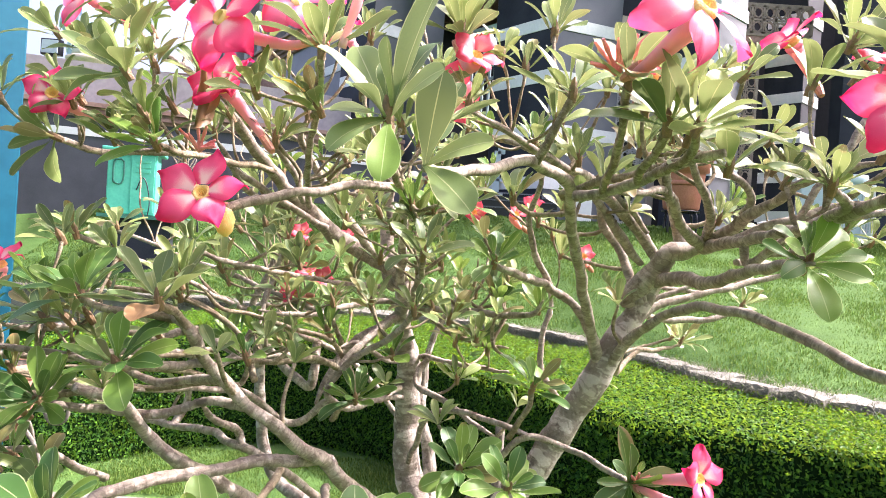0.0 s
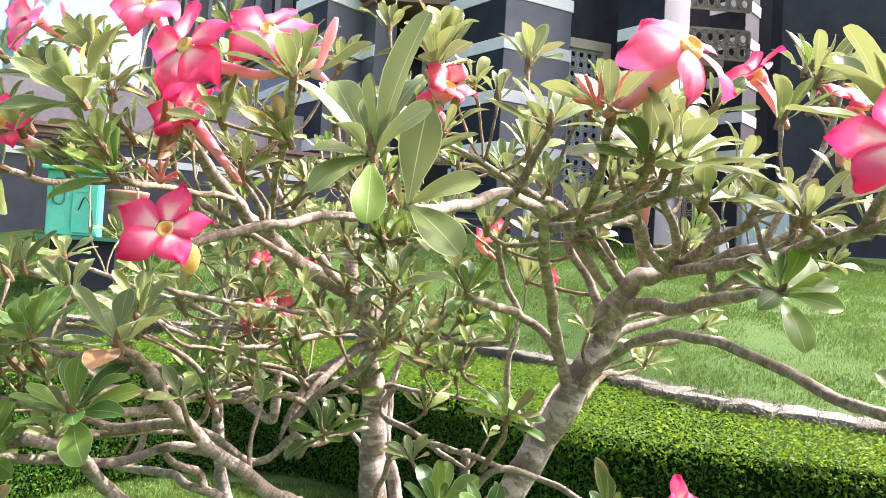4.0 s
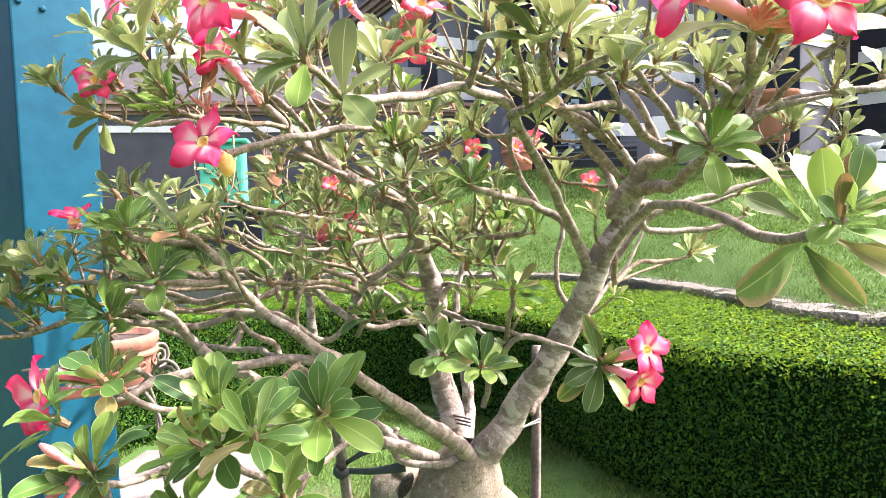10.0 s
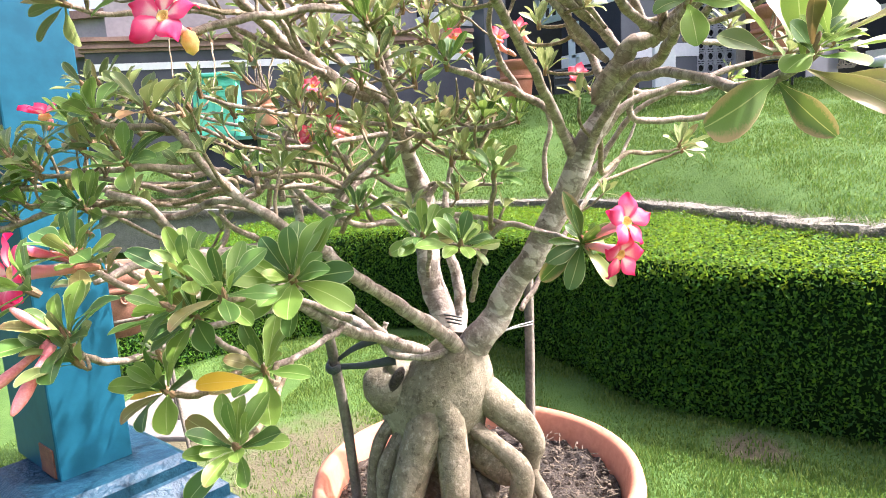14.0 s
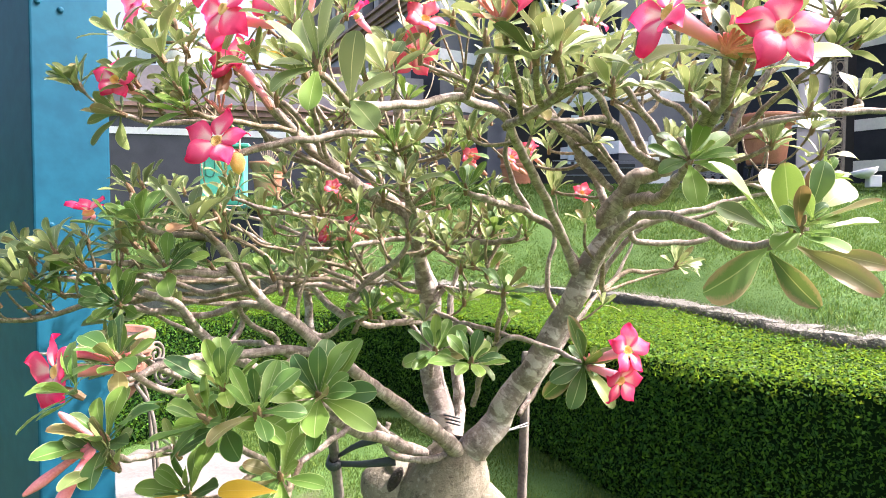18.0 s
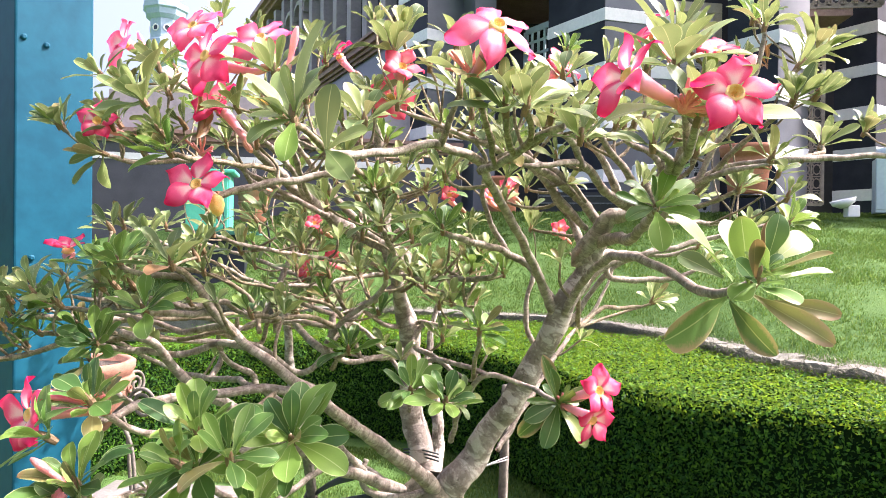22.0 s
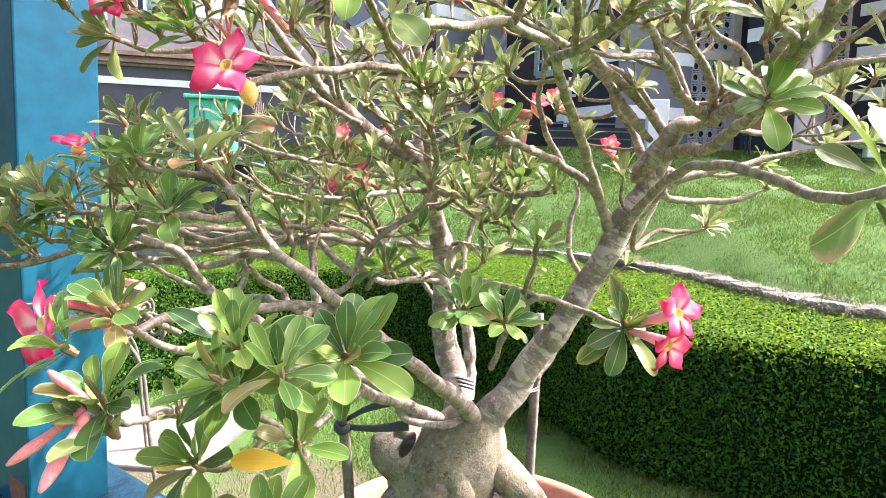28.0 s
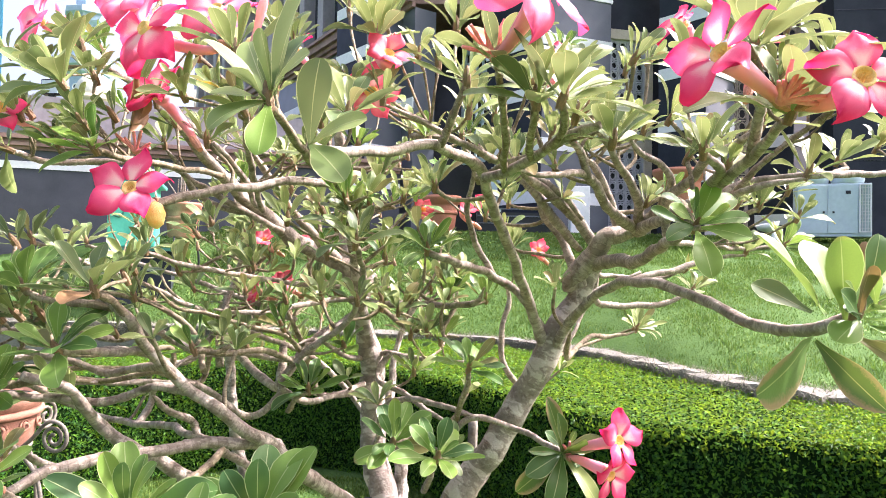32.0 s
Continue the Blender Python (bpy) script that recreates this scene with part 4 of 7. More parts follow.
def limb(*pts, name="branch", label="", mat=None, sides=9, knobs=0.13):
    COUNT[0] += 1
    pts = [(x, y, z, r * float(np.interp(r, (0.004, 0.012, 0.02, 0.034), (0.62, 0.47, 0.60, 0.77)))) for x, y, z, r in pts]
    thick = max(p[3] for p in pts) > 0.0038
    NODES.extend(tuple(q) for q in spline(pts, 0.02)[2:])
    return part(name, tube(name, pts, mat or (M_STEM if name == "stem" else M_BARK if thick else M_TWIG), 0.0036 if max(p[3] for p in pts) < 0.011 else 0.008, sides if thick else 8, knobs, seed=COUNT[0], wobble=0.9, warts=float(np.interp(max(p[3] for p in pts), (0.003, 0.006, 0.011), (1.0, 0.35, 0.1)))), None, tree, label)


def stick(*pts, name="branch", label=""):
    """A limb whose radii are used as they stand."""
    COUNT[0] += 1
    near = min(NODES, key=lambda q: math.dist(q[:3], pts[0][:3]))
    pts = list(pts)
    if 0.006 < math.dist(near[:3], pts[0][:3]) < 0.09:
        pts.insert(0, (*near[:3], pts[0][3]))
    pts[-1] = (*pts[-1][:3], pts[-1][3] * 0.55)
    NODES.extend(tuple(q) for q in spline(pts, 0.02)[2:])
    thick = max(p[3] for p in pts) > 0.004
    return part(name, tube(name, pts, M_BARK if thick else M_TWIG, 0.0036 if pts[0][3] < 0.011 else 0.007, 12 if pts[0][3] > 0.01 else 9 if thick else 8, 0.13, seed=COUNT[0], wobble=0.9, warts=float(np.interp(pts[0][3], (0.003, 0.006, 0.011), (1.0, 0.4, 0.2)))), None, tree, label)


# the thick right-hand stem and its fork
limb((0.02, 0.85, 0.97, 0.034), (0.056, 0.85, 1.01, 0.033), (0.089, 0.85, 1.065, 0.029), (0.133, 0.85, 1.135, 0.027), (0.18, 0.845, 1.215, 0.026), (0.214, 0.83, 1.285, 0.026), (0.245, 0.83, 1.345, 0.022), (0.268, 0.83, 1.39, 0.022), name="stem", label="thick grey right-hand stem", sides=16, knobs=0.07)
# the upright stem behind
limb((-0.010, 0.985, 0.93, 0.032), (-0.012, 0.99, 1.0, 0.031), (-0.033, 1.0, 1.09, 0.029), (-0.044, 1.0, 1.24, 0.027), (-0.052, 0.97, 1.29, 0.021), (-0.055, 0.90, 1.37, 0.014), (-0.048, 0.78, 1.43, 0.009), (-0.046, 0.70, 1.47, 0.0075), name="stem", label="upright grey stem", sides=14, knobs=0.07)
limb((0.01, 0.95, 0.94, 0.021), (0.002, 1.08, 0.98, 0.020), (0.004, 1.1, 1.05, 0.019), (-0.016, 1.1, 1.135, 0.016), (-0.01, 1.12, 1.25, 0.01), (0.03, 1.1, 1.33, 0.007), name="stem", label="slender pale stem", sides=12)
# front limb going left and its continuation
limb((0.03, 0.83, 0.99, 0.022), (0.022, 0.815, 1.03, 0.020), (-0.02, 0.76, 1.085, 0.018), (-0.071, 0.697, 1.146, 0.016), (-0.105, 0.64, 1.20, 0.014), (-0.135, 0.595, 1.24, 0.0125), (-0.172, 0.57, 1.277, 0.0115), (-0.193, 0.56, 1.305, 0.0105), (-0.20, 0.53, 1.338, 0.009), (-0.224, 0.53, 1.353, 0.0075), name="branch", label="long front branch", sides=12)
# second left limb
limb((-0.005, 0.84, 1.0, 0.017), (-0.055, 0.80, 1.035, 0.016), (-0.11, 0.74, 1.075, 0.0155), (-0.17, 0.66, 1.145, 0.015), (-0.223, 0.607, 1.199, 0.0135), (-0.249, 0.59, 1.227, 0.0115), (-0.262, 0.55, 1.268, 0.009), (-0.29, 0.53, 1.285, 0.007), sides=12)
limb((-0.07, 0.79, 1.05, 0.009), (-0.13, 0.74, 1.13, 0.009), (-0.20, 0.70, 1.188, 0.0085), (-0.26, 0.76, 1.185, 0.008), (-0.33, 0.80, 1.178, 0.0075), (-0.40, 0.80, 1.20, 0.006), (-0.43, 0.74, 1.24, 0.005))
limb((-0.07, 0.80, 1.065, 0.007), (-0.074, 0.79, 1.03, 0.008), (-0.052, 0.79, 1.015, 0.009), (-0.007, 0.80, 1.012, 0.011), (0.02, 0.82, 1.015, 0.012))
# thin limb low on the left
limb((-0.10, 0.73, 1.09, 0.009), (-0.155, 0.66, 1.135, 0.008), (-0.20, 0.56, 1.165, 0.007), (-0.225, 0.48, 1.19, 0.006), (-0.241, 0.42, 1.225, 0.005))
limb((-0.155, 0.66, 1.13, 0.008), (-0.22, 0.58, 1.125, 0.0065), (-0.25, 0.5, 1.12, 0.006), (-0.24, 0.42, 1.14, 0.0055), (-0.205, 0.34, 1.18, 0.005))
limb((-0.11, 0.72, 1.08, 0.007), (-0.12, 0.62, 1.085, 0.006), (-0.125, 0.52, 1.10, 0.0055), (-0.135, 0.44, 1.15, 0.005), (-0.131, 0.40, 1.178, 0.0045))
limb((-0.12, 0.52, 1.10, 0.005), (-0.10, 0.47, 1.10, 0.0045), (-0.099, 0.447, 1.115, 0.004))
limb((-0.12, 0.56, 1.09, 0.005), (-0.105, 0.45, 1.07, 0.0045), (-0.09, 0.37, 1.083, 0.004))
limb((-0.13, 0.50, 1.11, 0.005), (-0.15, 0.42, 1.11, 0.0045), (-0.154, 0.385, 1.123, 0.004))
limb((-0.10, 0.65, 1.17, 0.008), (-0.085, 0.55, 1.18, 0.0065), (-0.06, 0.46, 1.195, 0.006), (-0.046, 0.405, 1.208, 0.005))
limb((-0.075, 0.50, 1.188, 0.005), (-0.08, 0.41, 1.20, 0.0045), (-0.074, 0.345, 1.212, 0.004))
limb((-0.13, 0.58, 1.21, 0.006), (-0.14, 0.48, 1.20, 0.005), (-0.128, 0.395, 1.214, 0.0045))
limb((-0.02, 0.93, 0.95, 0.020), (-0.14, 1.01, 0.985, 0.019), (-0.245, 1.05, 1.03, 0.017), (-0.272, 1.05, 1.12, 0.0165), (-0.286, 1.05, 1.24, 0.014), (-0.30, 1.02, 1.30, 0.009), label="upright pale back stem", sides=12, mat=M_STEM)
# limbs of the middle, from the right-hand stem to the left
limb((0.205, 0.835, 1.275, 0.016), (0.18, 0.79, 1.345, 0.0135), (0.15, 0.72, 1.40, 0.0125), (0.124, 0.645, 1.444, 0.0115), (0.104, 0.575, 1.477, 0.0105), (0.069, 0.519, 1.488, 0.0088), (0.03, 0.47, 1.475, 0.0078), (0.0, 0.41, 1.466, 0.0065), (-0.014, 0.39, 1.465, 0.0055), label="arching pale branch")
limb((0.21, 0.835, 1.295, 0.013), (0.175, 0.825, 1.345, 0.0115), (0.141, 0.815, 1.372, 0.0105), (0.082, 0.70, 1.391, 0.0085), (0.056, 0.68, 1.40, 0.006))
limb((0.135, 0.81, 1.374, 0.008), (0.115, 0.80, 1.41, 0.007), (0.10, 0.78, 1.45, 0.006), (0.105, 0.74, 1.50, 0.005), (0.09, 0.70, 1.53, 0.0045))
limb((0.069, 0.519, 1.488, 0.006), (0.082, 0.505, 1.515, 0.0055), (0.09, 0.498, 1.535, 0.005))
limb((0.109, 0.558, 1.467, 0.008), (0.14, 0.51, 1.475, 0.0075), (0.165, 0.48, 1.487, 0.007), (0.19, 0.455, 1.495, 0.005))
limb((0.145, 0.505, 1.475, 0.0055), (0.138, 0.45, 1.488, 0.005), (0.137, 0.42, 1.502, 0.0045))
limb((0.155, 0.49, 1.482, 0.0055), (0.158, 0.44, 1.49, 0.005), (0.154, 0.415, 1.502, 0.0045))
limb((0.125, 0.53, 1.47, 0.0055), (0.118, 0.46, 1.50, 0.005), (0.111, 0.42, 1.527, 0.0045))
# fork at the top of the right-hand stem
limb((0.317, 0.807, 1.435, 0.0153), (0.320, 0.72, 1.44, 0.0136), (0.315, 0.62, 1.45, 0.0119), (0.305, 0.52, 1.458, 0.0089), (0.296, 0.44, 1.47, 0.0072), (0.285, 0.37, 1.48, 0.0051), label="knotty right branch", sides=12)
limb((0.32, 0.74, 1.44, 0.013), (0.36, 0.70, 1.465, 0.0095), (0.419, 0.69, 1.487, 0.0085), (0.47, 0.66, 1.488, 0.0075), (0.53, 0.68, 1.496, 0.0065), (0.62, 0.70, 1.50, 0.005))
limb((0.30, 0.55, 1.452, 0.008), (0.29, 0.48, 1.465, 0.007), (0.272, 0.465, 1.476, 0.005))
limb((0.285, 0.56, 1.45, 0.006), (0.285, 0.535, 1.435, 0.005), (0.285, 0.518, 1.424, 0.0045))
limb((0.296, 0.44, 1.47, 0.007), (0.285, 0.40, 1.50, 0.006), (0.272, 0.384, 1.527, 0.005))
limb((0.36, 0.70, 1.45, 0.007), (0.40, 0.68, 1.53, 0.006), (0.435, 0.68, 1.60, 0.005), (0.443, 0.68, 1.648, 0.0045))
limb((0.40, 0.68, 1.53, 0.006), (0.46, 0.72, 1.58, 0.005), (0.527, 0.75, 1.637, 0.0045))
limb((0.36, 0.66, 1.45, 0.006), (0.40, 0.63, 1.50, 0.0055), (0.444, 0.60, 1.543, 0.0045))
limb((0.48, 0.66, 1.488, 0.005), (0.52, 0.70, 1.505, 0.0045), (0.54, 0.75, 1.518, 0.004))
limb((0.34, 0.70, 1.43, 0.006), (0.385, 0.69, 1.44, 0.005), (0.417, 0.688, 1.455, 0.0045))
limb((0.33, 0.74, 1.42, 0.007), (0.42, 0.85, 1.42, 0.006), (0.52, 0.95, 1.42, 0.0055), (0.588, 0.973, 1.424, 0.0045))
# the long low branch to the big rosette
limb((0.215, 0.83, 1.28, 0.0143), (0.238, 0.77, 1.335, 0.0113), (0.262, 0.68, 1.37, 0.0105), (0.285, 0.60, 1.372, 0.0097), (0.305, 0.54, 1.358, 0.0092), (0.318, 0.47, 1.345, 0.0088), (0.323, 0.41, 1.347, 0.0084), (0.341, 0.386, 1.363, 0.0067), label="drooping right-hand branch")
limb((0.235, 0.83, 1.32, 0.009), (0.275, 0.90, 1.37, 0.008), (0.33, 1.0, 1.375, 0.007), (0.40, 1.02, 1.37, 0.006), (0.46, 1.03, 1.385, 0.005))
limb((0.10, 0.90, 1.05, 0.0105), (0.20, 0.98, 1.19, 0.0105), (0.26, 1.0, 1.28, 0.0095), (0.31, 1.0, 1.345, 0.008), (0.38, 1.0, 1.38, 0.006))
limb((0.12, 0.95, 1.04, 0.0085), (0.24, 1.1, 1.20, 0.0075), (0.30, 1.15, 1.26, 0.006), (0.34, 1.18, 1.34, 0.0035))
limb((0.27, 1.12, 1.23, 0.005), (0.33, 1.17, 1.245, 0.0045), (0.38, 1.19, 1.26, 0.0045), (0.42, 1.198, 1.272, 0.004))
# low right sprig with the two flowers
limb((0.05, 0.86, 1.08, 0.008), (0.075, 0.78, 1.16, 0.0075), (0.11, 0.744, 1.208, 0.0065), (0.164, 0.75, 1.194, 0.006), (0.20, 0.665, 1.193, 0.005))
limb((-0.03, 0.95, 1.10, 0.007), (0.0, 0.85, 1.20, 0.0065), (0.06, 0.78, 1.215, 0.006), (0.11, 0.744, 1.208, 0.006))
limb((0.075, 0.80, 1.15, 0.006), (0.075, 0.68, 1.185, 0.005), (0.07, 0.58, 1.205, 0.0045))
limb((0.04, 0.82, 1.17, 0.006), (0.03, 0.70, 1.19, 0.005), (0.028, 0.60, 1.212, 0.0045))
limb((0.09, 0.76, 1.20, 0.006), (0.098, 0.70, 1.24, 0.005), (0.102, 0.684, 1.272, 0.0045))
# twigs of the middle
limb((-0.05, 0.98, 1.20, 0.008), (-0.10, 0.85, 1.20, 0.0078), (-0.122, 0.782, 1.226, 0.0075), (-0.113, 0.78, 1.259, 0.0072), (-0.04, 0.758, 1.318, 0.0062), (-0.028, 0.722, 1.342, 0.0045))
limb((-0.12, 0.785, 1.20, 0.006), (-0.105, 0.775, 1.22, 0.005), (-0.091, 0.771, 1.228, 0.0045))
limb((-0.113, 0.78, 1.262, 0.006), (-0.135, 0.73, 1.283, 0.0058), (-0.165, 0.67, 1.287, 0.005), (-0.183, 0.64, 1.293, 0.0045))
limb((-0.05, 0.93, 1.32, 0.0085), (-0.03, 0.80, 1.365, 0.0065), (-0.02, 0.70, 1.39, 0.0055), (-0.019, 0.645, 1.405, 0.0045))
limb((-0.16, 0.90, 1.43, 0.009), (-0.22, 0.84, 1.465, 0.0075), (-0.27, 0.74, 1.50, 0.0062), (-0.34, 0.66, 1.49, 0.0055), (-0.369, 0.622, 1.494, 0.0045))
limb((-0.18, 0.84, 1.46, 0.008), (-0.20, 0.76, 1.52, 0.007), (-0.26, 0.69, 1.57, 0.0058), (-0.308, 0.64, 1.603, 0.0045))
limb((-0.046, 0.70, 1.475, 0.0085), (-0.085, 0.64, 1.470, 0.0082), (-0.13, 0.585, 1.457, 0.0078), (-0.17, 0.543, 1.441, 0.007), (-0.182, 0.53, 1.434, 0.005))
limb((-0.20, 0.76, 1.49, 0.0065), (-0.235, 0.66, 1.49, 0.0055), (-0.25, 0.565, 1.487, 0.0045))
limb((-0.175, 0.85, 1.455, 0.007), (-0.15, 0.70, 1.50, 0.0062), (-0.12, 0.58, 1.53, 0.0055), (-0.10, 0.495, 1.554, 0.0045))
limb((-0.046, 0.70, 1.47, 0.0065), (-0.045, 0.54, 1.478, 0.0058), (-0.035, 0.37, 1.484, 0.0048))
limb((-0.09, 0.97, 1.35, 0.007), (-0.16, 0.90, 1.36, 0.006), (-0.23, 0.80, 1.375, 0.0055), (-0.284, 0.745, 1.395, 0.0045))
limb((-0.15, 0.95, 1.30, 0.007), (-0.30, 0.97, 1.35, 0.006), (-0.40, 0.97, 1.38, 0.005), (-0.478, 0.964, 1.407, 0.0042))
limb((-0.03, 1.02, 1.12, 0.008), (-0.13, 1.05, 1.22, 0.0075), (-0.22, 1.0, 1.27, 0.007), (-0.29, 0.95, 1.31, 0.006), (-0.33, 0.85, 1.35, 0.005), (-0.372, 0.67, 1.403, 0.0042))
limb((-0.22, 1.0, 1.27, 0.006), (-0.24, 1.02, 1.36, 0.005), (-0.20, 1.05, 1.42, 0.004))
# twigs of the left side
limb((-0.20, 0.53, 1.338, 0.0065), (-0.207, 0.515, 1.35, 0.0055), (-0.213, 0.503, 1.358, 0.0045))
limb((-0.193, 0.56, 1.305, 0.0075), (-0.218, 0.53, 1.307, 0.0068), (-0.239, 0.498, 1.31, 0.005))
limb((-0.150, 0.590, 1.252, 0.008), (-0.185, 0.578, 1.270, 0.0074), (-0.235, 0.58, 1.254, 0.0066), (-0.29, 0.565, 1.257, 0.006), (-0.327, 0.548, 1.266, 0.0045))
limb((-0.182, 0.566, 1.290, 0.0075), (-0.25, 0.60, 1.278, 0.0062), (-0.33, 0.59, 1.298, 0.0052), (-0.399, 0.577, 1.304, 0.0045))
limb((-0.21, 0.53, 1.345, 0.0065), (-0.25, 0.52, 1.35, 0.0055), (-0.283, 0.52, 1.358, 0.0045))
limb((-0.160, 0.582, 1.262, 0.0065), (-0.20, 0.61, 1.276, 0.0055), (-0.27, 0.63, 1.262, 0.005), (-0.36, 0.62, 1.270, 0.005), (-0.44, 0.60, 1.27, 0.005))
limb((-0.29, 0.56, 1.275, 0.006), (-0.36, 0.55, 1.268, 0.0055), (-0.43, 0.54, 1.25, 0.005), (-0.50, 0.54, 1.245, 0.0045))
limb((-0.18, 0.66, 1.27, 0.006), (-0.22, 0.72, 1.31, 0.0055), (-0.28, 0.72, 1.34, 0.005), (-0.35, 0.70, 1.35, 0.0045))
# fork, crown and middle network
stick((0.240, 0.830, 1.365, 0.0142), (0.261, 0.820, 1.398, 0.0140), (0.276, 0.810, 1.422, 0.0125), (0.299, 0.810, 1.430, 0.0107), (0.319, 0.807, 1.435, 0.0098))
stick((0.269, 0.820, 1.417, 0.0075), (0.246, 0.820, 1.446, 0.0071), (0.212, 0.800, 1.474, 0.0064), (0.181, 0.770, 1.491, 0.0057), (0.149, 0.730, 1.506, 0.0051), (0.111, 0.690, 1.513, 0.0044), (0.072, 0.640, 1.523, 0.0036), (0.042, 0.600, 1.528, 0.0028), (0.014, 0.570, 1.536, 0.0022))
stick((0.244, 0.840, 1.380, 0.0064), (0.232, 0.860, 1.425, 0.0062), (0.211, 0.860, 1.453, 0.0059), (0.196, 0.850, 1.484, 0.0051), (0.169, 0.820, 1.516, 0.0039), (0.144, 0.800, 1.545, 0.0031), (0.131, 0.780, 1.569, 0.0024))
stick((0.315, 0.800, 1.436, 0.0071), (0.279, 0.760, 1.451, 0.0064), (0.251, 0.720, 1.471, 0.0056), (0.227, 0.680, 1.488, 0.0048), (0.199, 0.640, 1.485, 0.0037), (0.167, 0.600, 1.476, 0.0031), (0.139, 0.580, 1.479, 0.0026))
stick((0.229, 0.680, 1.485, 0.0050), (0.217, 0.660, 1.507, 0.0044), (0.201, 0.640, 1.518, 0.0036), (0.179, 0.620, 1.515, 0.0029))
stick((0.317, 0.800, 1.438, 0.0066), (0.309, 0.770, 1.463, 0.0059), (0.288, 0.730, 1.486, 0.0051), (0.264, 0.700, 1.509, 0.0043), (0.246, 0.680, 1.529, 0.0037), (0.221, 0.660, 1.550, 0.0030))
stick((0.322, 0.800, 1.436, 0.0080), (0.333, 0.760, 1.460, 0.0072), (0.339, 0.700, 1.481, 0.0059), (0.341, 0.640, 1.498, 0.0049), (0.341, 0.580, 1.504, 0.0040), (0.340, 0.520, 1.507, 0.0031))
stick((0.333, 0.760, 1.462, 0.0055), (0.331, 0.720, 1.486, 0.0047), (0.315, 0.700, 1.504, 0.0039), (0.285, 0.680, 1.515, 0.0034), (0.266, 0.660, 1.530, 0.0029))
stick((0.268, 0.820, 1.390, 0.0096), (0.285, 0.780, 1.394, 0.0087), (0.296, 0.720, 1.399, 0.0071), (0.299, 0.640, 1.411, 0.0056), (0.290, 0.550, 1.421, 0.0038), (0.282, 0.500, 1.423, 0.0028))
stick((0.326, 0.700, 1.421, 0.0046), (0.345, 0.660, 1.447, 0.0042), (0.358, 0.620, 1.463, 0.0037), (0.383, 0.600, 1.471, 0.0034), (0.423, 0.600, 1.478, 0.0032))
stick((0.242, 0.850, 1.313, 0.0060), (0.277, 0.860, 1.350, 0.0056), (0.341, 0.880, 1.373, 0.0051), (0.403, 0.900, 1.387, 0.0043), (0.458, 0.920, 1.402, 0.0038), (0.517, 0.940, 1.410, 0.0030))
stick((0.302, 0.950, 1.334, 0.0049), (0.372, 0.980, 1.329, 0.0047), (0.423, 1.000, 1.334, 0.0041), (0.468, 1.020, 1.350, 0.0032))
stick((0.248, 0.900, 1.259, 0.0040), (0.289, 0.950, 1.281, 0.0036), (0.334, 1.000, 1.279, 0.0035), (0.388, 1.050, 1.283, 0.0027))
stick((-0.040, 0.950, 1.361, 0.0121), (-0.103, 0.950, 1.391, 0.0121), (-0.157, 0.930, 1.423, 0.0113), (-0.192, 0.890, 1.456, 0.0100), (-0.211, 0.840, 1.482, 0.0087), (-0.228, 0.780, 1.519, 0.0071), (-0.240, 0.730, 1.540, 0.0058), (-0.248, 0.680, 1.556, 0.0045))
stick((-0.090, 0.940, 1.392, 0.0078), (-0.118, 0.900, 1.429, 0.0064), (-0.150, 0.860, 1.473, 0.0056), (-0.173, 0.820, 1.513, 0.0045), (-0.177, 0.780, 1.535, 0.0036), (-0.164, 0.750, 1.552, 0.0027))
stick((-0.073, 1.000, 1.351, 0.0115), (-0.084, 1.000, 1.407, 0.0108), (-0.089, 1.000, 1.468, 0.0102), (-0.091, 0.980, 1.537, 0.0094), (-0.093, 0.950, 1.589, 0.0079), (-0.095, 0.920, 1.631, 0.0059))
stick((-0.206, 0.880, 1.459, 0.0051), (-0.227, 0.840, 1.458, 0.0044), (-0.246, 0.800, 1.471, 0.0039), (-0.257, 0.760, 1.506, 0.0032), (-0.264, 0.740, 1.521, 0.0024))
stick((-0.122, 0.880, 1.254, 0.0037), (-0.136, 0.840, 1.284, 0.0033), (-0.186, 0.800, 1.308, 0.0029), (-0.222, 0.780, 1.320, 0.0025), (-0.243, 0.740, 1.330, 0.0024), (-0.257, 0.700, 1.358, 0.0019))
stick((-0.232, 0.860, 1.242, 0.0056), (-0.242, 0.880, 1.295, 0.0048), (-0.229, 0.900, 1.346, 0.0040), (-0.220, 0.900, 1.387, 0.0029), (-0.200, 0.880, 1.397, 0.0023))
stick((-0.053, 0.950, 1.316, 0.0055), (-0.092, 0.900, 1.288, 0.0052), (-0.118, 0.860, 1.256, 0.0047), (-0.135, 0.840, 1.235, 0.0044))
stick((-0.264, 0.820, 1.253, 0.0043), (-0.304, 0.760, 1.275, 0.0042), (-0.326, 0.700, 1.281, 0.0042), (-0.343, 0.660, 1.287, 0.0035), (-0.353, 0.620, 1.285, 0.0027))
stick((-0.293, 0.850, 1.277, 0.0049), (-0.300, 0.800, 1.296, 0.0047), (-0.325, 0.760, 1.287, 0.0042), (-0.357, 0.720, 1.305, 0.0040), (-0.414, 0.680, 1.305, 0.0038), (-0.436, 0.640, 1.312, 0.0032))
stick((0.105, 0.600, 1.472, 0.0040), (0.139, 0.560, 1.483, 0.0036), (0.170, 0.520, 1.491, 0.0030), (0.180, 0.500, 1.507, 0.0024))
stick((0.022, 0.850, 1.561, 0.0038), (0.070, 0.830, 1.555, 0.0040), (0.111, 0.810, 1.537, 0.0045), (0.160, 0.800, 1.508, 0.0047), (0.209, 0.800, 1.488, 0.0047), (0.247, 0.800, 1.448, 0.0047))
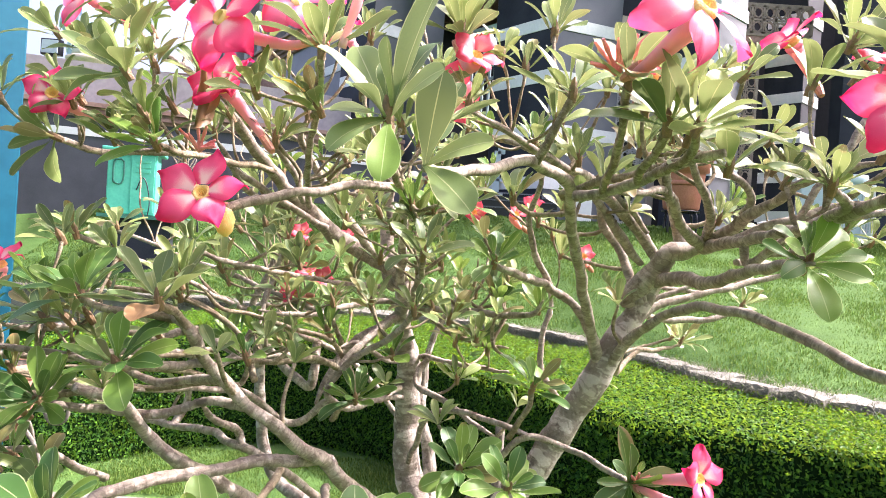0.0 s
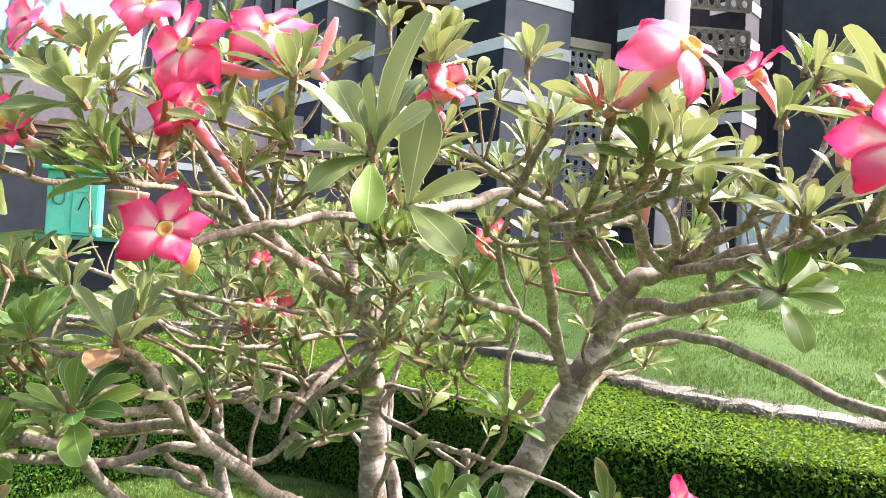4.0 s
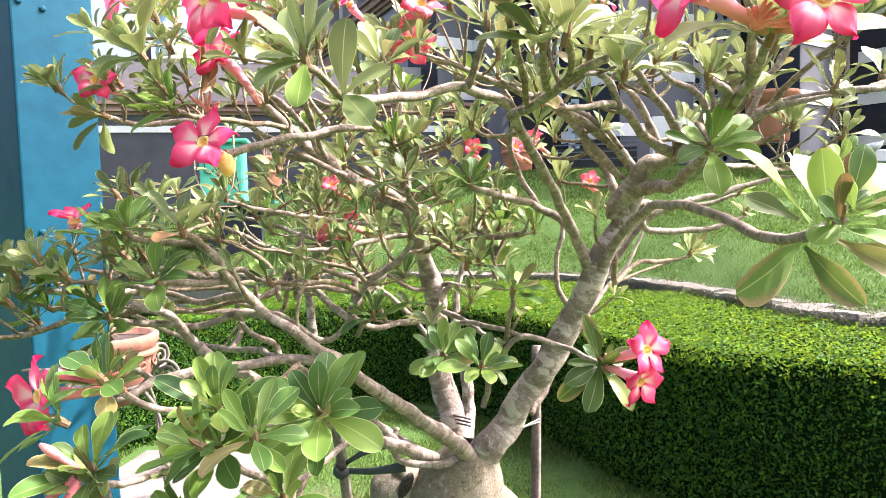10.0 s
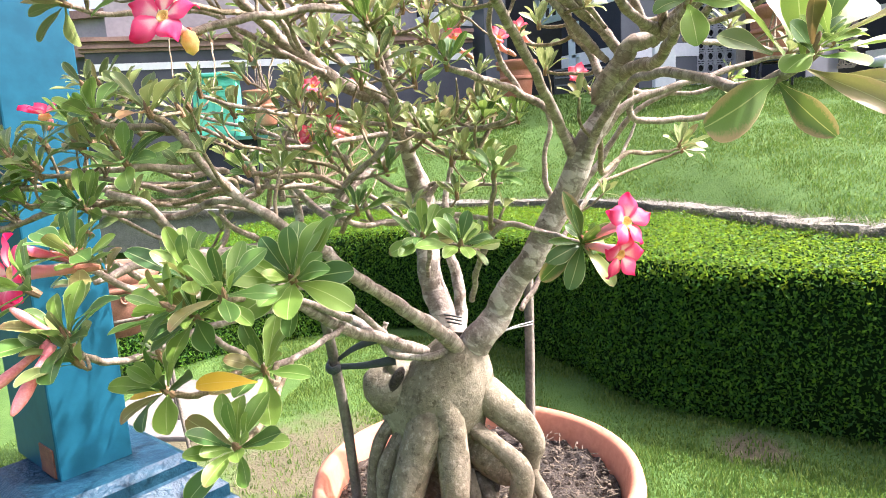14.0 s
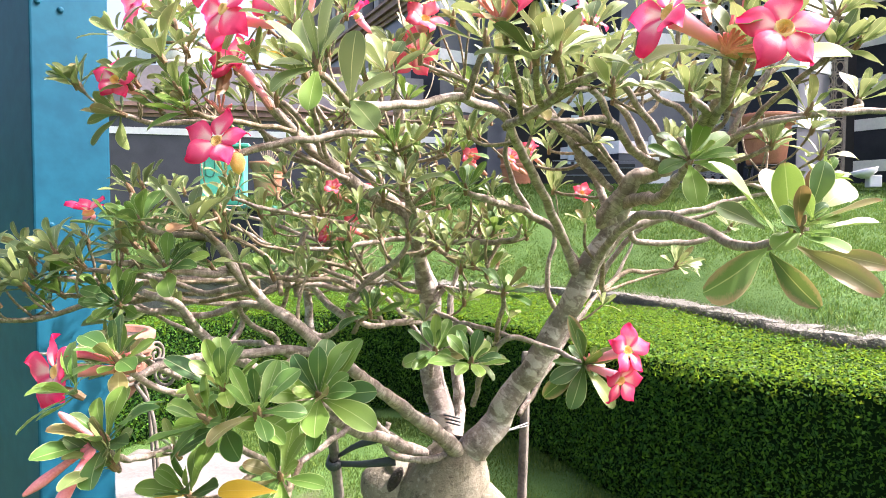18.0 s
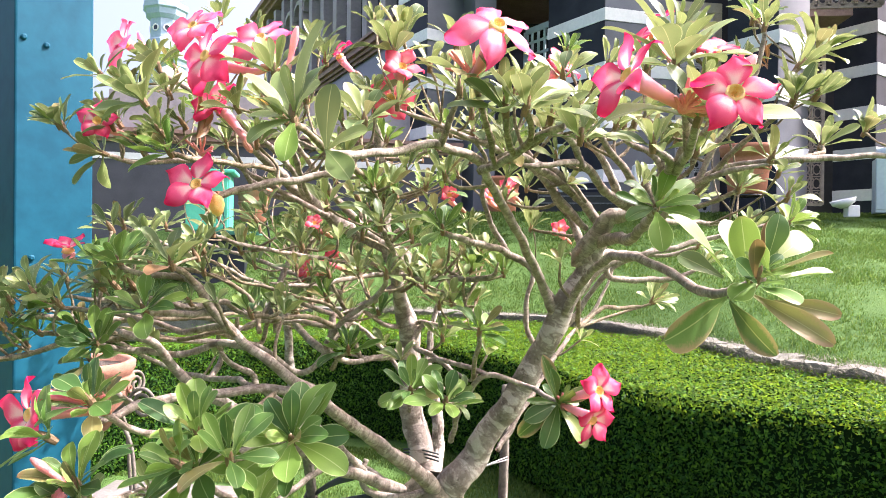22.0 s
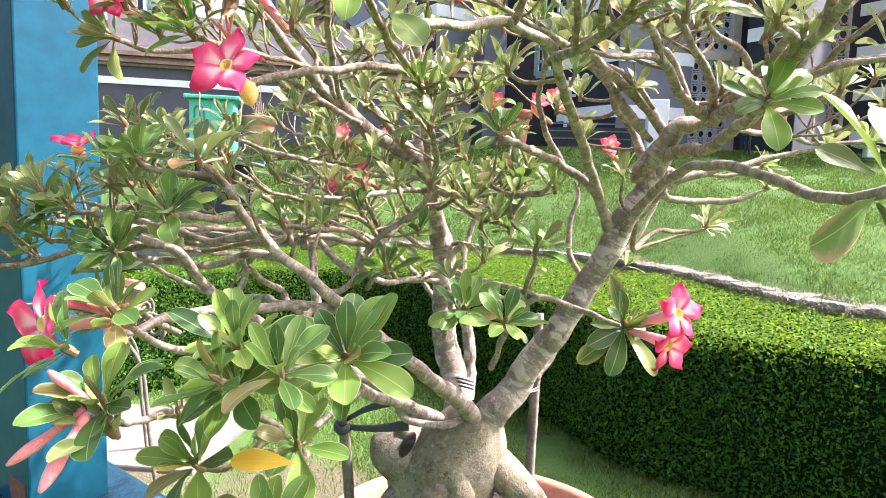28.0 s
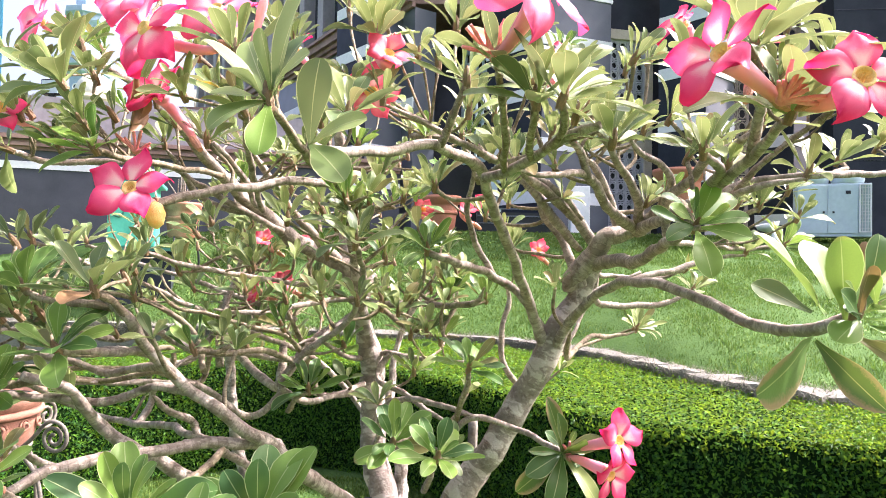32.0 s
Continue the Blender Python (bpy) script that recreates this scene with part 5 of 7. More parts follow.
stick((0.160, 0.800, 1.502, 0.0047), (0.193, 0.800, 1.469, 0.0052), (0.228, 0.820, 1.432, 0.0064), (0.251, 0.830, 1.410, 0.0075))
stick((0.310, 0.860, 1.440, 0.0072), (0.290, 0.840, 1.484, 0.0060), (0.265, 0.820, 1.521, 0.0048), (0.246, 0.800, 1.529, 0.0036))
stick((-0.051, 0.960, 1.321, 0.0067), (-0.094, 0.930, 1.288, 0.0063), (-0.123, 0.900, 1.264, 0.0058), (-0.144, 0.870, 1.233, 0.0051), (-0.151, 0.850, 1.201, 0.0038))
stick((-0.026, 0.920, 1.328, 0.0050), (0.031, 0.880, 1.332, 0.0045), (0.086, 0.840, 1.333, 0.0041), (0.115, 0.800, 1.343, 0.0031), (0.123, 0.780, 1.360, 0.0023))
stick((-0.056, 0.950, 1.333, 0.0046), (-0.101, 0.900, 1.332, 0.0040), (-0.127, 0.860, 1.326, 0.0036), (-0.148, 0.830, 1.320, 0.0035), (-0.188, 0.800, 1.319, 0.0031), (-0.214, 0.780, 1.326, 0.0023))
stick((-0.147, 0.880, 1.251, 0.0048), (-0.180, 0.850, 1.261, 0.0044), (-0.210, 0.820, 1.264, 0.0040), (-0.235, 0.780, 1.267, 0.0033), (-0.250, 0.750, 1.256, 0.0025))
stick((-0.189, 1.000, 1.190, 0.0070), (-0.241, 1.020, 1.218, 0.0065), (-0.284, 1.030, 1.268, 0.0059), (-0.293, 1.030, 1.301, 0.0052), (-0.276, 1.030, 1.341, 0.0046), (-0.260, 1.030, 1.386, 0.0033))
stick((-0.020, 0.950, 1.319, 0.0039), (0.013, 0.920, 1.298, 0.0035), (0.055, 0.880, 1.290, 0.0031), (0.093, 0.850, 1.290, 0.0025))
stick((-0.011, 0.980, 1.248, 0.0041), (0.049, 0.940, 1.248, 0.0036), (0.101, 0.900, 1.250, 0.0029))
stick((-0.057, 0.980, 1.238, 0.0041), (-0.083, 0.940, 1.254, 0.0036), (-0.106, 0.900, 1.276, 0.0032), (-0.126, 0.860, 1.275, 0.0025))
stick((-0.027, 0.960, 1.216, 0.0046), (0.018, 0.900, 1.202, 0.0040), (0.054, 0.850, 1.189, 0.0036), (0.082, 0.820, 1.182, 0.0027))
stick((-0.050, 0.980, 1.185, 0.0041), (-0.090, 0.920, 1.194, 0.0035), (-0.118, 0.880, 1.205, 0.0026))
stick((0.175, 1.050, 1.216, 0.0050), (0.166, 1.050, 1.271, 0.0047), (0.179, 1.050, 1.328, 0.0040), (0.172, 1.050, 1.356, 0.0030))
stick((-0.170, 0.780, 1.194, 0.0043), (-0.205, 0.740, 1.234, 0.0040), (-0.230, 0.700, 1.248, 0.0035), (-0.265, 0.650, 1.257, 0.0030), (-0.298, 0.600, 1.265, 0.0024))
stick((-0.236, 0.800, 1.230, 0.0034), (-0.280, 0.760, 1.251, 0.0031), (-0.324, 0.720, 1.260, 0.0028), (-0.354, 0.700, 1.263, 0.0025), (-0.380, 0.660, 1.271, 0.0019))
stick((-0.253, 0.740, 1.282, 0.0032), (-0.289, 0.700, 1.281, 0.0029), (-0.322, 0.660, 1.285, 0.0025), (-0.356, 0.630, 1.290, 0.0018))
stick((-0.306, 0.820, 1.204, 0.0043), (-0.303, 0.800, 1.234, 0.0036), (-0.288, 0.780, 1.278, 0.0031), (-0.301, 0.760, 1.315, 0.0022))
stick((-0.123, 0.900, 1.259, 0.0035), (-0.137, 0.880, 1.300, 0.0031), (-0.150, 0.860, 1.334, 0.0025))
stick((0.026, 0.880, 1.331, 0.0028), (0.042, 0.860, 1.366, 0.0025), (0.046, 0.840, 1.403, 0.0019))
stick((-0.101, 0.900, 1.332, 0.0026), (-0.116, 0.880, 1.373, 0.0023), (-0.101, 0.860, 1.406, 0.0017))
stick((-0.205, 0.700, 1.206, 0.0042), (-0.223, 0.660, 1.230, 0.0035), (-0.224, 0.640, 1.246, 0.0026))
stick((0.091, 0.860, 1.333, 0.0031), (0.071, 0.840, 1.299, 0.0027), (0.093, 0.820, 1.280, 0.0019))
# grey twigs low on the left, in front of the ornate pot
stick((-0.343, 0.70, 1.146, 0.0042), (-0.354, 0.66, 1.173, 0.0040), (-0.372, 0.63, 1.196, 0.0036), (-0.399, 0.62, 1.197, 0.0034), (-0.439, 0.62, 1.193, 0.0032), (-0.50, 0.62, 1.19, 0.0030))
stick((-0.100, 0.66, 1.195, 0.0062), (-0.132, 0.62, 1.206, 0.0060), (-0.166, 0.58, 1.213, 0.0055), (-0.206, 0.54, 1.213, 0.0052), (-0.240, 0.50, 1.215, 0.0050), (-0.249, 0.48, 1.213, 0.0046), (-0.262, 0.455, 1.205, 0.0044))
stick((-0.341, 0.68, 1.285, 0.0045), (-0.371, 0.64, 1.283, 0.0042), (-0.391, 0.62, 1.290, 0.0040), (-0.422, 0.60, 1.291, 0.0038), (-0.46, 0.59, 1.29, 0.0035))

# ---- leaves ----


def leaf_mesh(name, mat, fold, curl, droop, width, seed):
    """One obovate leaf, 1 long: y along, z its upper side."""
    r = random.Random(seed)
    verts, uvs, faces = [], [], []
    ny, nx = 10, 5
    ang, y, z, last = 0.0, 0.0, 0.0, 0.0
    for j in range(ny):
        t = j / (ny - 1)
        t = 1 - (1 - t) ** 1.35
        u = t ** 1.75 * 0.985
        w = width * (0.13 * (1 - t) ** 2 + 1.02 * math.sin(math.pi * u) ** (0.8 if u < 0.5 else 0.5))
        if j:
            ang = curl * t - droop * t * t
            y += math.cos(ang) * (t - last)
            z += math.sin(ang) * (t - last)
        last = t
        for i in range(nx):
            s = i / (nx - 1) * 2 - 1
            wave = 0.018 * math.sin(t * 9 + seed + s * 2) * abs(s)
            verts.append((s * w * 0.5 * math.cos(fold * abs(s)), y, z + abs(s) * w * 0.5 * math.sin(fold) + wave + r.uniform(-1, 1) * 0.003))
            uvs.append((i / (nx - 1), t))
    for j in range(ny - 1):
        for i in range(nx - 1):
            a = j * nx + i
            faces.append((a, a + 1, a + nx + 1, a + nx))
    return mesh(name, verts, faces, mat, uvs)


KINDS = {}
for key, mat in (("green", M_LEAF), ("olive", M_LEAF_OLIVE), ("yellow", M_LEAF_YELLOW), ("bronze", M_LEAF_RED), ("browned", M_LEAF_BROWNED)):
    KINDS[key] = [leaf_mesh("leaf_" + key, mat, f, c, d, w, i) for i, (f, c, d, w) in enumerate(((0.32, 0.30, 0.5, 0.35), (0.22, 0.1, 0.6, 0.38), (0.42, 0.45, 0.4, 0.33), (0.20, -0.1, 0.35, 0.41), (0.34, 0.2, 0.9, 0.34), (0.46, 0.5, 0.2, 0.31)))]
PARTS = [0]


def joined(name, items, material):
    """Several leaves as one mesh."""
    vs, fs, us, base = [], [], [], 0
    for me, m in items:
        co = np.empty(len(me.vertices) * 3)
        me.vertices.foreach_get("co", co)
        mm = np.array(m)
        vs.append(co.reshape(-1, 3) @ mm[:3, :3].T + mm[:3, 3])
        for p in me.polygons:
            fs.append([v + base for v in p.vertices])
        uv = np.zeros((len(me.vertices), 2))
        for lp, d in zip(me.loops, me.uv_layers[0].data):
            uv[lp.vertex_index] = d.uv
        us.append(uv)
        base += len(me.vertices)
    return mesh(name, np.concatenate(vs), fs, material, np.concatenate(us))


def rosette(at, axis, n=11, size=0.075, kind="olive", near=True, spread=1.0, seed=0, odd=None, label=""):
    """A whorl of leaves at a twig's end: outer ones long and flat, inner ones short and upright."""
    r = random.Random(seed * 7 + 3)
    n = round(n * (1.45 if near and kind == "green" else 1.2))
    slim, size = (1.13, size * 0.92) if near and kind == "green" else (1.10, size * 1.12) if near else (1.0, size * 0.95)
    base = Matrix.Translation(at) @ frame_to(axis, r.uniform(0, 6.28))
    bud = lathe([(0.0028, -0.006), (0.0036, 0.0), (0.0034, 0.005), (0.002, 0.010), (0.0006, 0.013)], 8)
    bud.transform(base)
    tip = part("shoot_tip", bud, M_SHOOT, tree, label)
    items = []
    for i in range(n):
        t = (i + 0.5) / n
        a = i * 2.39996 + r.uniform(-0.25, 0.25)
        tilt = radians((84 - 64 * t ** 1.1) * spread + r.uniform(-12, 12))
        ln = 0.70 * size * (1.05 - 0.5 * t ** 2) * r.uniform(0.78, 1.15)
        m = base @ Matrix.Rotation(a, 4, "Z") @ Matrix.Translation((0, 0.004, 0.009 * t)) @ Matrix.Rotation(math.pi / 2 - tilt, 4, "X") @ Matrix.Rotation(r.uniform(-0.35, 0.35), 4, "Y") @ Matrix.Diagonal((ln * slim, ln, ln, 1))
        k = odd if odd and i < 1 else kind
        items.append((KINDS[k][r.randrange(6)], m))
    if near and PARTS[0] < 420:
        PARTS[0] += n
        for me, m in items:
            part("leaf", me, None, tip, "", m)
    else:
        tagged(part("foliage", joined("foliage", items, M_LEAF_OLIVE if kind == "olive" else M_LEAF), None, tip, "whorl of small leaves"), kind="stuff")
    return tip


# near whorls first
BIG = rosette((0.331, 0.372, 1.361), (0.15, -0.45, 0.85), 6, 0.042, "green", seed=1, spread=0.8, label="large fleshy whorl of leaves")
rosette((-0.045, 0.401, 1.212), (0.0, -0.78, 0.62), 14, 0.078, "green", seed=2)
rosette((-0.127, 0.391, 1.217), (-0.1, -0.55, 0.83), 11, 0.075, "green", seed=3)
rosette((-0.131, 0.398, 1.184), (-0.1, -0.75, 0.65), 12, 0.072, "green", seed=4)
rosette((-0.074, 0.336, 1.215), (0.2, -0.5, 0.8), 8, 0.065, "green", seed=5)
rosette((-0.099, 0.447, 1.119), (0.1, -0.6, 0.8), 10, 0.07, "green", seed=8)
rosette((-0.088, 0.36, 1.087), (0.0, -0.6, 0.7), 11, 0.07, "green", seed=9)
rosette((-0.154, 0.38, 1.127), (-0.3, -0.5, 0.7), 10, 0.072, "green", seed=10, odd="yellow")
rosette((0.283, 0.359, 1.482), (0.2, -0.3, 0.9), 9, 0.075, "olive", seed=11)
rosette((0.271, 0.382, 1.529), (0.05, -0.2, 0.97), 11, 0.078, "olive", seed=12)
rosette((0.111, 0.419, 1.53), (0.0, -0.2, 0.97), 9, 0.06, "olive", seed=13)
rosette((0.137, 0.418, 1.502), (-0.1, -0.3, 0.95), 9, 0.068, "olive", seed=14)
rosette((0.154, 0.413, 1.502), (0.3, -0.3, 0.9), 10, 0.07, "olive", seed=15)
rosette((0.208, 0.49, 1.488), (0.1, -0.3, 0.95), 9, 0.062, "olive", seed=16)
rosette((0.285, 0.516, 1.423), (0.0, -0.6, 0.5), 9, 0.07, "green", seed=17)
rosette((-0.2, 0.335, 1.187), (-0.1, -0.4, 0.9), 11, 0.07, "green", seed=18)
rosette((-0.241, 0.412, 1.23), (0.2, -0.4, 0.9), 9, 0.055, "green", seed=19)
rosette((-0.327, 0.546, 1.267), (0.1, -0.85, 0.5), 11, 0.07, "green", seed=20)
rosette((-0.239, 0.496, 1.311), (-0.1, -0.6, 0.75), 10, 0.07, "green", seed=21)
rosette((-0.213, 0.501, 1.36), (-0.1, -0.3, 0.95), 10, 0.068, "olive", seed=22, odd="bronze")
rosette((-0.283, 0.52, 1.36), (-0.3, -0.4, 0.85), 10, 0.07, "green", seed=23)
for k, (x, y, z, ax, az) in enumerate(((-0.214, 0.372, 1.246, -0.3, 0.85), (-0.232, 0.345, 1.222, -0.6, 0.6), (-0.118, 0.345, 1.205, -0.5, 0.6))):
    rosette((x, y, z), (ax, -0.5, az), 6, 0.066, "green", seed=31 + k)
for k, (x, y, z) in enumerate(((-0.382, 0.62, 1.232), (-0.380, 0.60, 1.200), (-0.352, 0.60, 1.186))):
    rosette((x, y, z), (-0.3, -0.6, 0.6), 8, 0.058, "olive", False, 1.0, 36 + k)
LOWROSE = rosette((0.204, 0.659, 1.193), (0.25, -0.65, 0.6), 3, 0.04, "green", seed=24)
rosette((0.028, 0.598, 1.214), (0.0, -0.6, 0.6), 10, 0.062, "green", seed=25)
rosette((0.07, 0.576, 1.207), (0.2, -0.5, 0.7), 8, 0.06, "green", seed=26)
rosette((-0.25, 0.562, 1.487), (-0.3, -0.5, 0.8), 9, 0.068, "green", seed=27)
rosette((-0.262, 0.529, 1.539), (-0.5, -0.3, 0.8), 10, 0.075, "olive", seed=28)
rosette((-0.1, 0.493, 1.557), (0.1, -0.2, 0.97), 10, 0.065, "olive", seed=29)
rosette((-0.007, 0.499, 1.508), (0.1, -0.35, 0.9), 9, 0.06, "olive", seed=30)


def hero(base, tip, face, wide, kind, parent, shape=0):
    """One large leaf from its base to its tip, its upper side turned to face."""
    d = Vector(tip) - Vector(base)
    y = d.normalized()
    z = Vector(face) - y * Vector(face).dot(y)
    z.normalize()
    x = y.cross(z)
    m = Matrix.Translation(base) @ Matrix((x, y, z)).transposed().to_4x4() @ Matrix.Diagonal((d.length * wide / 0.31, d.length * 1.04, d.length, 1))
    part("leaf", KINDS[kind][shape], None, parent, "", m)


for base, tip, face, wide, kind, shape in (
        ((0.316, 0.378, 1.360), (0.266, 0.360, 1.409), (0.35, -0.45, 0.82), 0.36, "green", 0), ((0.311, 0.385, 1.362), (0.281, 0.400, 1.379), (-0.1, -0.8, 0.5), 0.42, "olive", 0),
        ((0.328, 0.378, 1.358), (0.318, 0.370, 1.409), (-0.2, -0.95, 0.2), 0.44, "green", 2), ((0.323, 0.385, 1.371), (0.322, 0.410, 1.408), (0.1, -0.9, 0.3), 0.47, "green", 0),
        ((0.326, 0.360, 1.364), (0.317, 0.345, 1.394), (0.1, -0.95, 0.2), 0.43, "bronze", 5), ((0.336, 0.360, 1.368), (0.325, 0.350, 1.393), (-0.5, -0.8, 0.3), 0.38, "green", 5),
        ((0.340, 0.378, 1.372), (0.351, 0.380, 1.411), (0.2, -0.9, 0.3), 0.42, "green", 0), ((0.349, 0.385, 1.376), (0.382, 0.400, 1.399), (0.1, -0.8, 0.5), 0.40, "olive", 1),
        ((0.341, 0.370, 1.368), (0.381, 0.360, 1.378), (-0.1, -0.25, 0.95), 0.30, "green", 2), ((0.353, 0.385, 1.363), (0.398, 0.400, 1.362), (0.1, -0.2, 0.95), 0.32, "green", 2)):
    hero(base, tip, face, wide, kind, BIG, shape)
for base, tip, face, wide, kind, shape in (
        ((0.329, 0.360, 1.357), (0.346, 0.330, 1.348), (0.1, -0.6, 0.8), 0.46, "green", 0), ((0.329, 0.375, 1.350), (0.372, 0.340, 1.319), (-0.2, -0.9, 0.35), 0.27, "browned", 0),
        ((0.347, 0.380, 1.345), (0.391, 0.370, 1.336), (-0.2, -0.92, 0.3), 0.30, "browned", 0), ((0.317, 0.395, 1.346), (0.261, 0.345, 1.317), (0.7, -0.7, -0.15), 0.42, "browned", 0),
        ((0.319, 0.395, 1.343), (0.331, 0.350, 1.310), (-0.75, -0.45, 0.35), 0.33, "browned", 4), ((0.329, 0.365, 1.359), (0.308, 0.350, 1.351), (0.0, -0.6, 0.8), 0.58, "green", 1),
        ((0.329, 0.365, 1.359), (0.310, 0.350, 1.376), (-0.2, -0.8, 0.5), 0.46, "green", 0), ((0.340, 0.385, 1.376), (0.349, 0.390, 1.407), (-0.3, -0.9, 0.2), 0.33, "bronze", 0)):
    hero(base, tip, face, wide, kind, BIG, shape)
PALE = rosette((-0.035, 0.366, 1.487), (-0.15, -0.2, 0.95), 4, 0.06, "olive", seed=41, spread=0.6)
for tip, face, w, k, s in (((-0.011, 0.36, 1.563), (-0.6, -0.7, 0.1), 0.24, "olive", 0), ((-0.035, 0.345, 1.452), (0.1, -0.8, 0.45), 0.42, "green", 0), ((-0.060, 0.34, 1.490), (0.1, -0.5, 0.8), 0.34, "olive", 1),
                           ((-0.062, 0.335, 1.472), (0.2, -0.5, 0.8), 0.34, "olive", 4), ((-0.012, 0.34, 1.513), (-0.4, -0.6, 0.6), 0.45, "olive", 1), ((-0.060, 0.40, 1.535), (-0.1, -0.8, 0.4), 0.30, "olive", 0)):
    hero((-0.035, 0.366, 1.487), tip, face, w, k, PALE, s)
for tip, face, w in (((-0.008, 0.37, 1.515), (-0.1, -0.95, 0.1), 0.42), ((0.012, 0.355, 1.444), (0.0, -0.8, 0.5), 0.46), ((0.020, 0.37, 1.483), (-0.2, -0.7, 0.6), 0.42)):
    hero((-0.014, 0.389, 1.465), tip, face, w * 0.88, "olive", PALE, 1)
for tip, w, k, sh in (((0.181, 0.63, 1.253), 0.36, "browned", 0), ((0.190, 0.62, 1.240), 0.32, "green", 0), ((0.229, 0.62, 1.217), 0.44, "olive", 1), ((0.164, 0.62, 1.183), 0.50, "green", 1),
                      ((0.186, 0.61, 1.156), 0.46, "green", 1), ((0.152, 0.64, 1.156), 0.46, "browned", 4), ((0.233, 0.62, 1.157), 0.36, "olive", 1), ((0.164, 0.63, 1.201), 0.28, "green", 0), ((0.214, 0.61, 1.224), 0.40, "green", 2)):
    hero((0.200, 0.652, 1.194), tip, (0.25, -0.8, 0.5), w * 0.70, k, LOWROSE, sh)
# whorls farther in
for i, (x, y, z, ax, ay, az, n, s, k) in enumerate((
        (-0.369, 0.619, 1.495, -0.85, -0.3, 0.35, 9, 0.075, "olive"), (-0.308, 0.638, 1.607, -0.2, -0.2, 0.95, 10, 0.07, "olive"),
        (0.006, 0.588, 1.604, 0.0, -0.2, 0.97, 12, 0.07, "olive"), (0.09, 0.497, 1.538, 0.0, -0.3, 0.9, 9, 0.065, "olive"),
        (0.443, 0.679, 1.652, 0.2, -0.1, 0.95, 9, 0.07, "olive"), (0.529, 0.75, 1.64, 0.5, -0.2, 0.8, 10, 0.075, "olive"),
        (0.446, 0.60, 1.545, 0.3, -0.3, 0.85, 10, 0.08, "olive"))):
    rosette((x, y, z), (ax, ay, az), n, s, k, False, seed=60 + i)
for i, (x, y, z, ax, ay, az, n, s, k) in enumerate((
        (0.54, 0.75, 1.519, 0.2, -0.4, 0.85, 9, 0.07, "olive"), (0.62, 0.70, 1.50, 0.8, -0.2, 0.5, 7, 0.09, "green"),
        (0.271, 0.464, 1.477, -0.1, -0.4, 0.85, 9, 0.06, "olive"), (0.418, 0.688, 1.457, 0.2, -0.3, 0.9, 9, 0.06, "olive"),
        (0.479, 1.1, 1.474, 0.2, -0.3, 0.9, 9, 0.07, "olive"), (0.589, 0.973, 1.425, 0.5, -0.3, 0.8, 11, 0.085, "green"),
        (0.425, 1.198, 1.274, 0.6, -0.2, 0.75, 10, 0.07, "olive"))):
    rosette((x, y, z), (ax, ay, az), n, s, k, False, seed=67 + i)
for i, (x, y, z, ax, ay, az, n, s, k) in enumerate((
        (-0.019, 0.64, 1.406, 0.1, -0.3, 0.9, 9, 0.065, "olive"), (0.054, 0.677, 1.402, 0.0, -0.6, 0.75, 9, 0.06, "green"),
        (-0.027, 0.72, 1.343, -0.1, -0.3, 0.9, 9, 0.055, "olive"), (-0.189, 0.70, 1.425, -0.2, -0.3, 0.9, 8, 0.055, "olive"),
        (-0.15, 0.9, 1.49, 0.0, -0.3, 0.9, 8, 0.06, "olive"), (-0.091, 0.771, 1.229, 0.0, -0.4, 0.85, 10, 0.065, "green"),
        (0.102, 0.683, 1.274, 0.2, -0.4, 0.85, 10, 0.065, "green"), (-0.399, 0.575, 1.305, -0.5, -0.3, 0.75, 11, 0.075, "green"),
        (-0.372, 0.666, 1.405, -0.2, -0.2, 0.95, 9, 0.065, "olive"))):
    rosette((x, y, z), (ax, ay, az), n, s, k, False, seed=90 + i)
for i, (x, y, z, ax, ay, az, n, s, k) in enumerate((
        (-0.478, 0.964, 1.409, 0.0, -0.3, 0.9, 9, 0.07, "olive"), (-0.284, 0.743, 1.397, -0.1, -0.2, 0.95, 9, 0.06, "olive"),
        (-0.183, 0.639, 1.294, -0.3, -0.2, 0.9, 6, 0.05, "green"), (-0.44, 0.60, 1.27, -0.7, -0.3, 0.6, 10, 0.07, "green"),
        (-0.50, 0.54, 1.245, -0.6, -0.3, 0.6, 10, 0.07, "green"), (-0.35, 0.70, 1.35, -0.5, -0.2, 0.8, 8, 0.06, "olive"),
        (0.46, 1.03, 1.385, 0.4, -0.2, 0.4, 6, 0.06, "green"), (0.09, 0.70, 1.53, 0.0, -0.2, 0.95, 8, 0.06, "olive"))):
    rosette((x, y, z), (ax, ay, az), n, s, k, False, seed=99 + i)



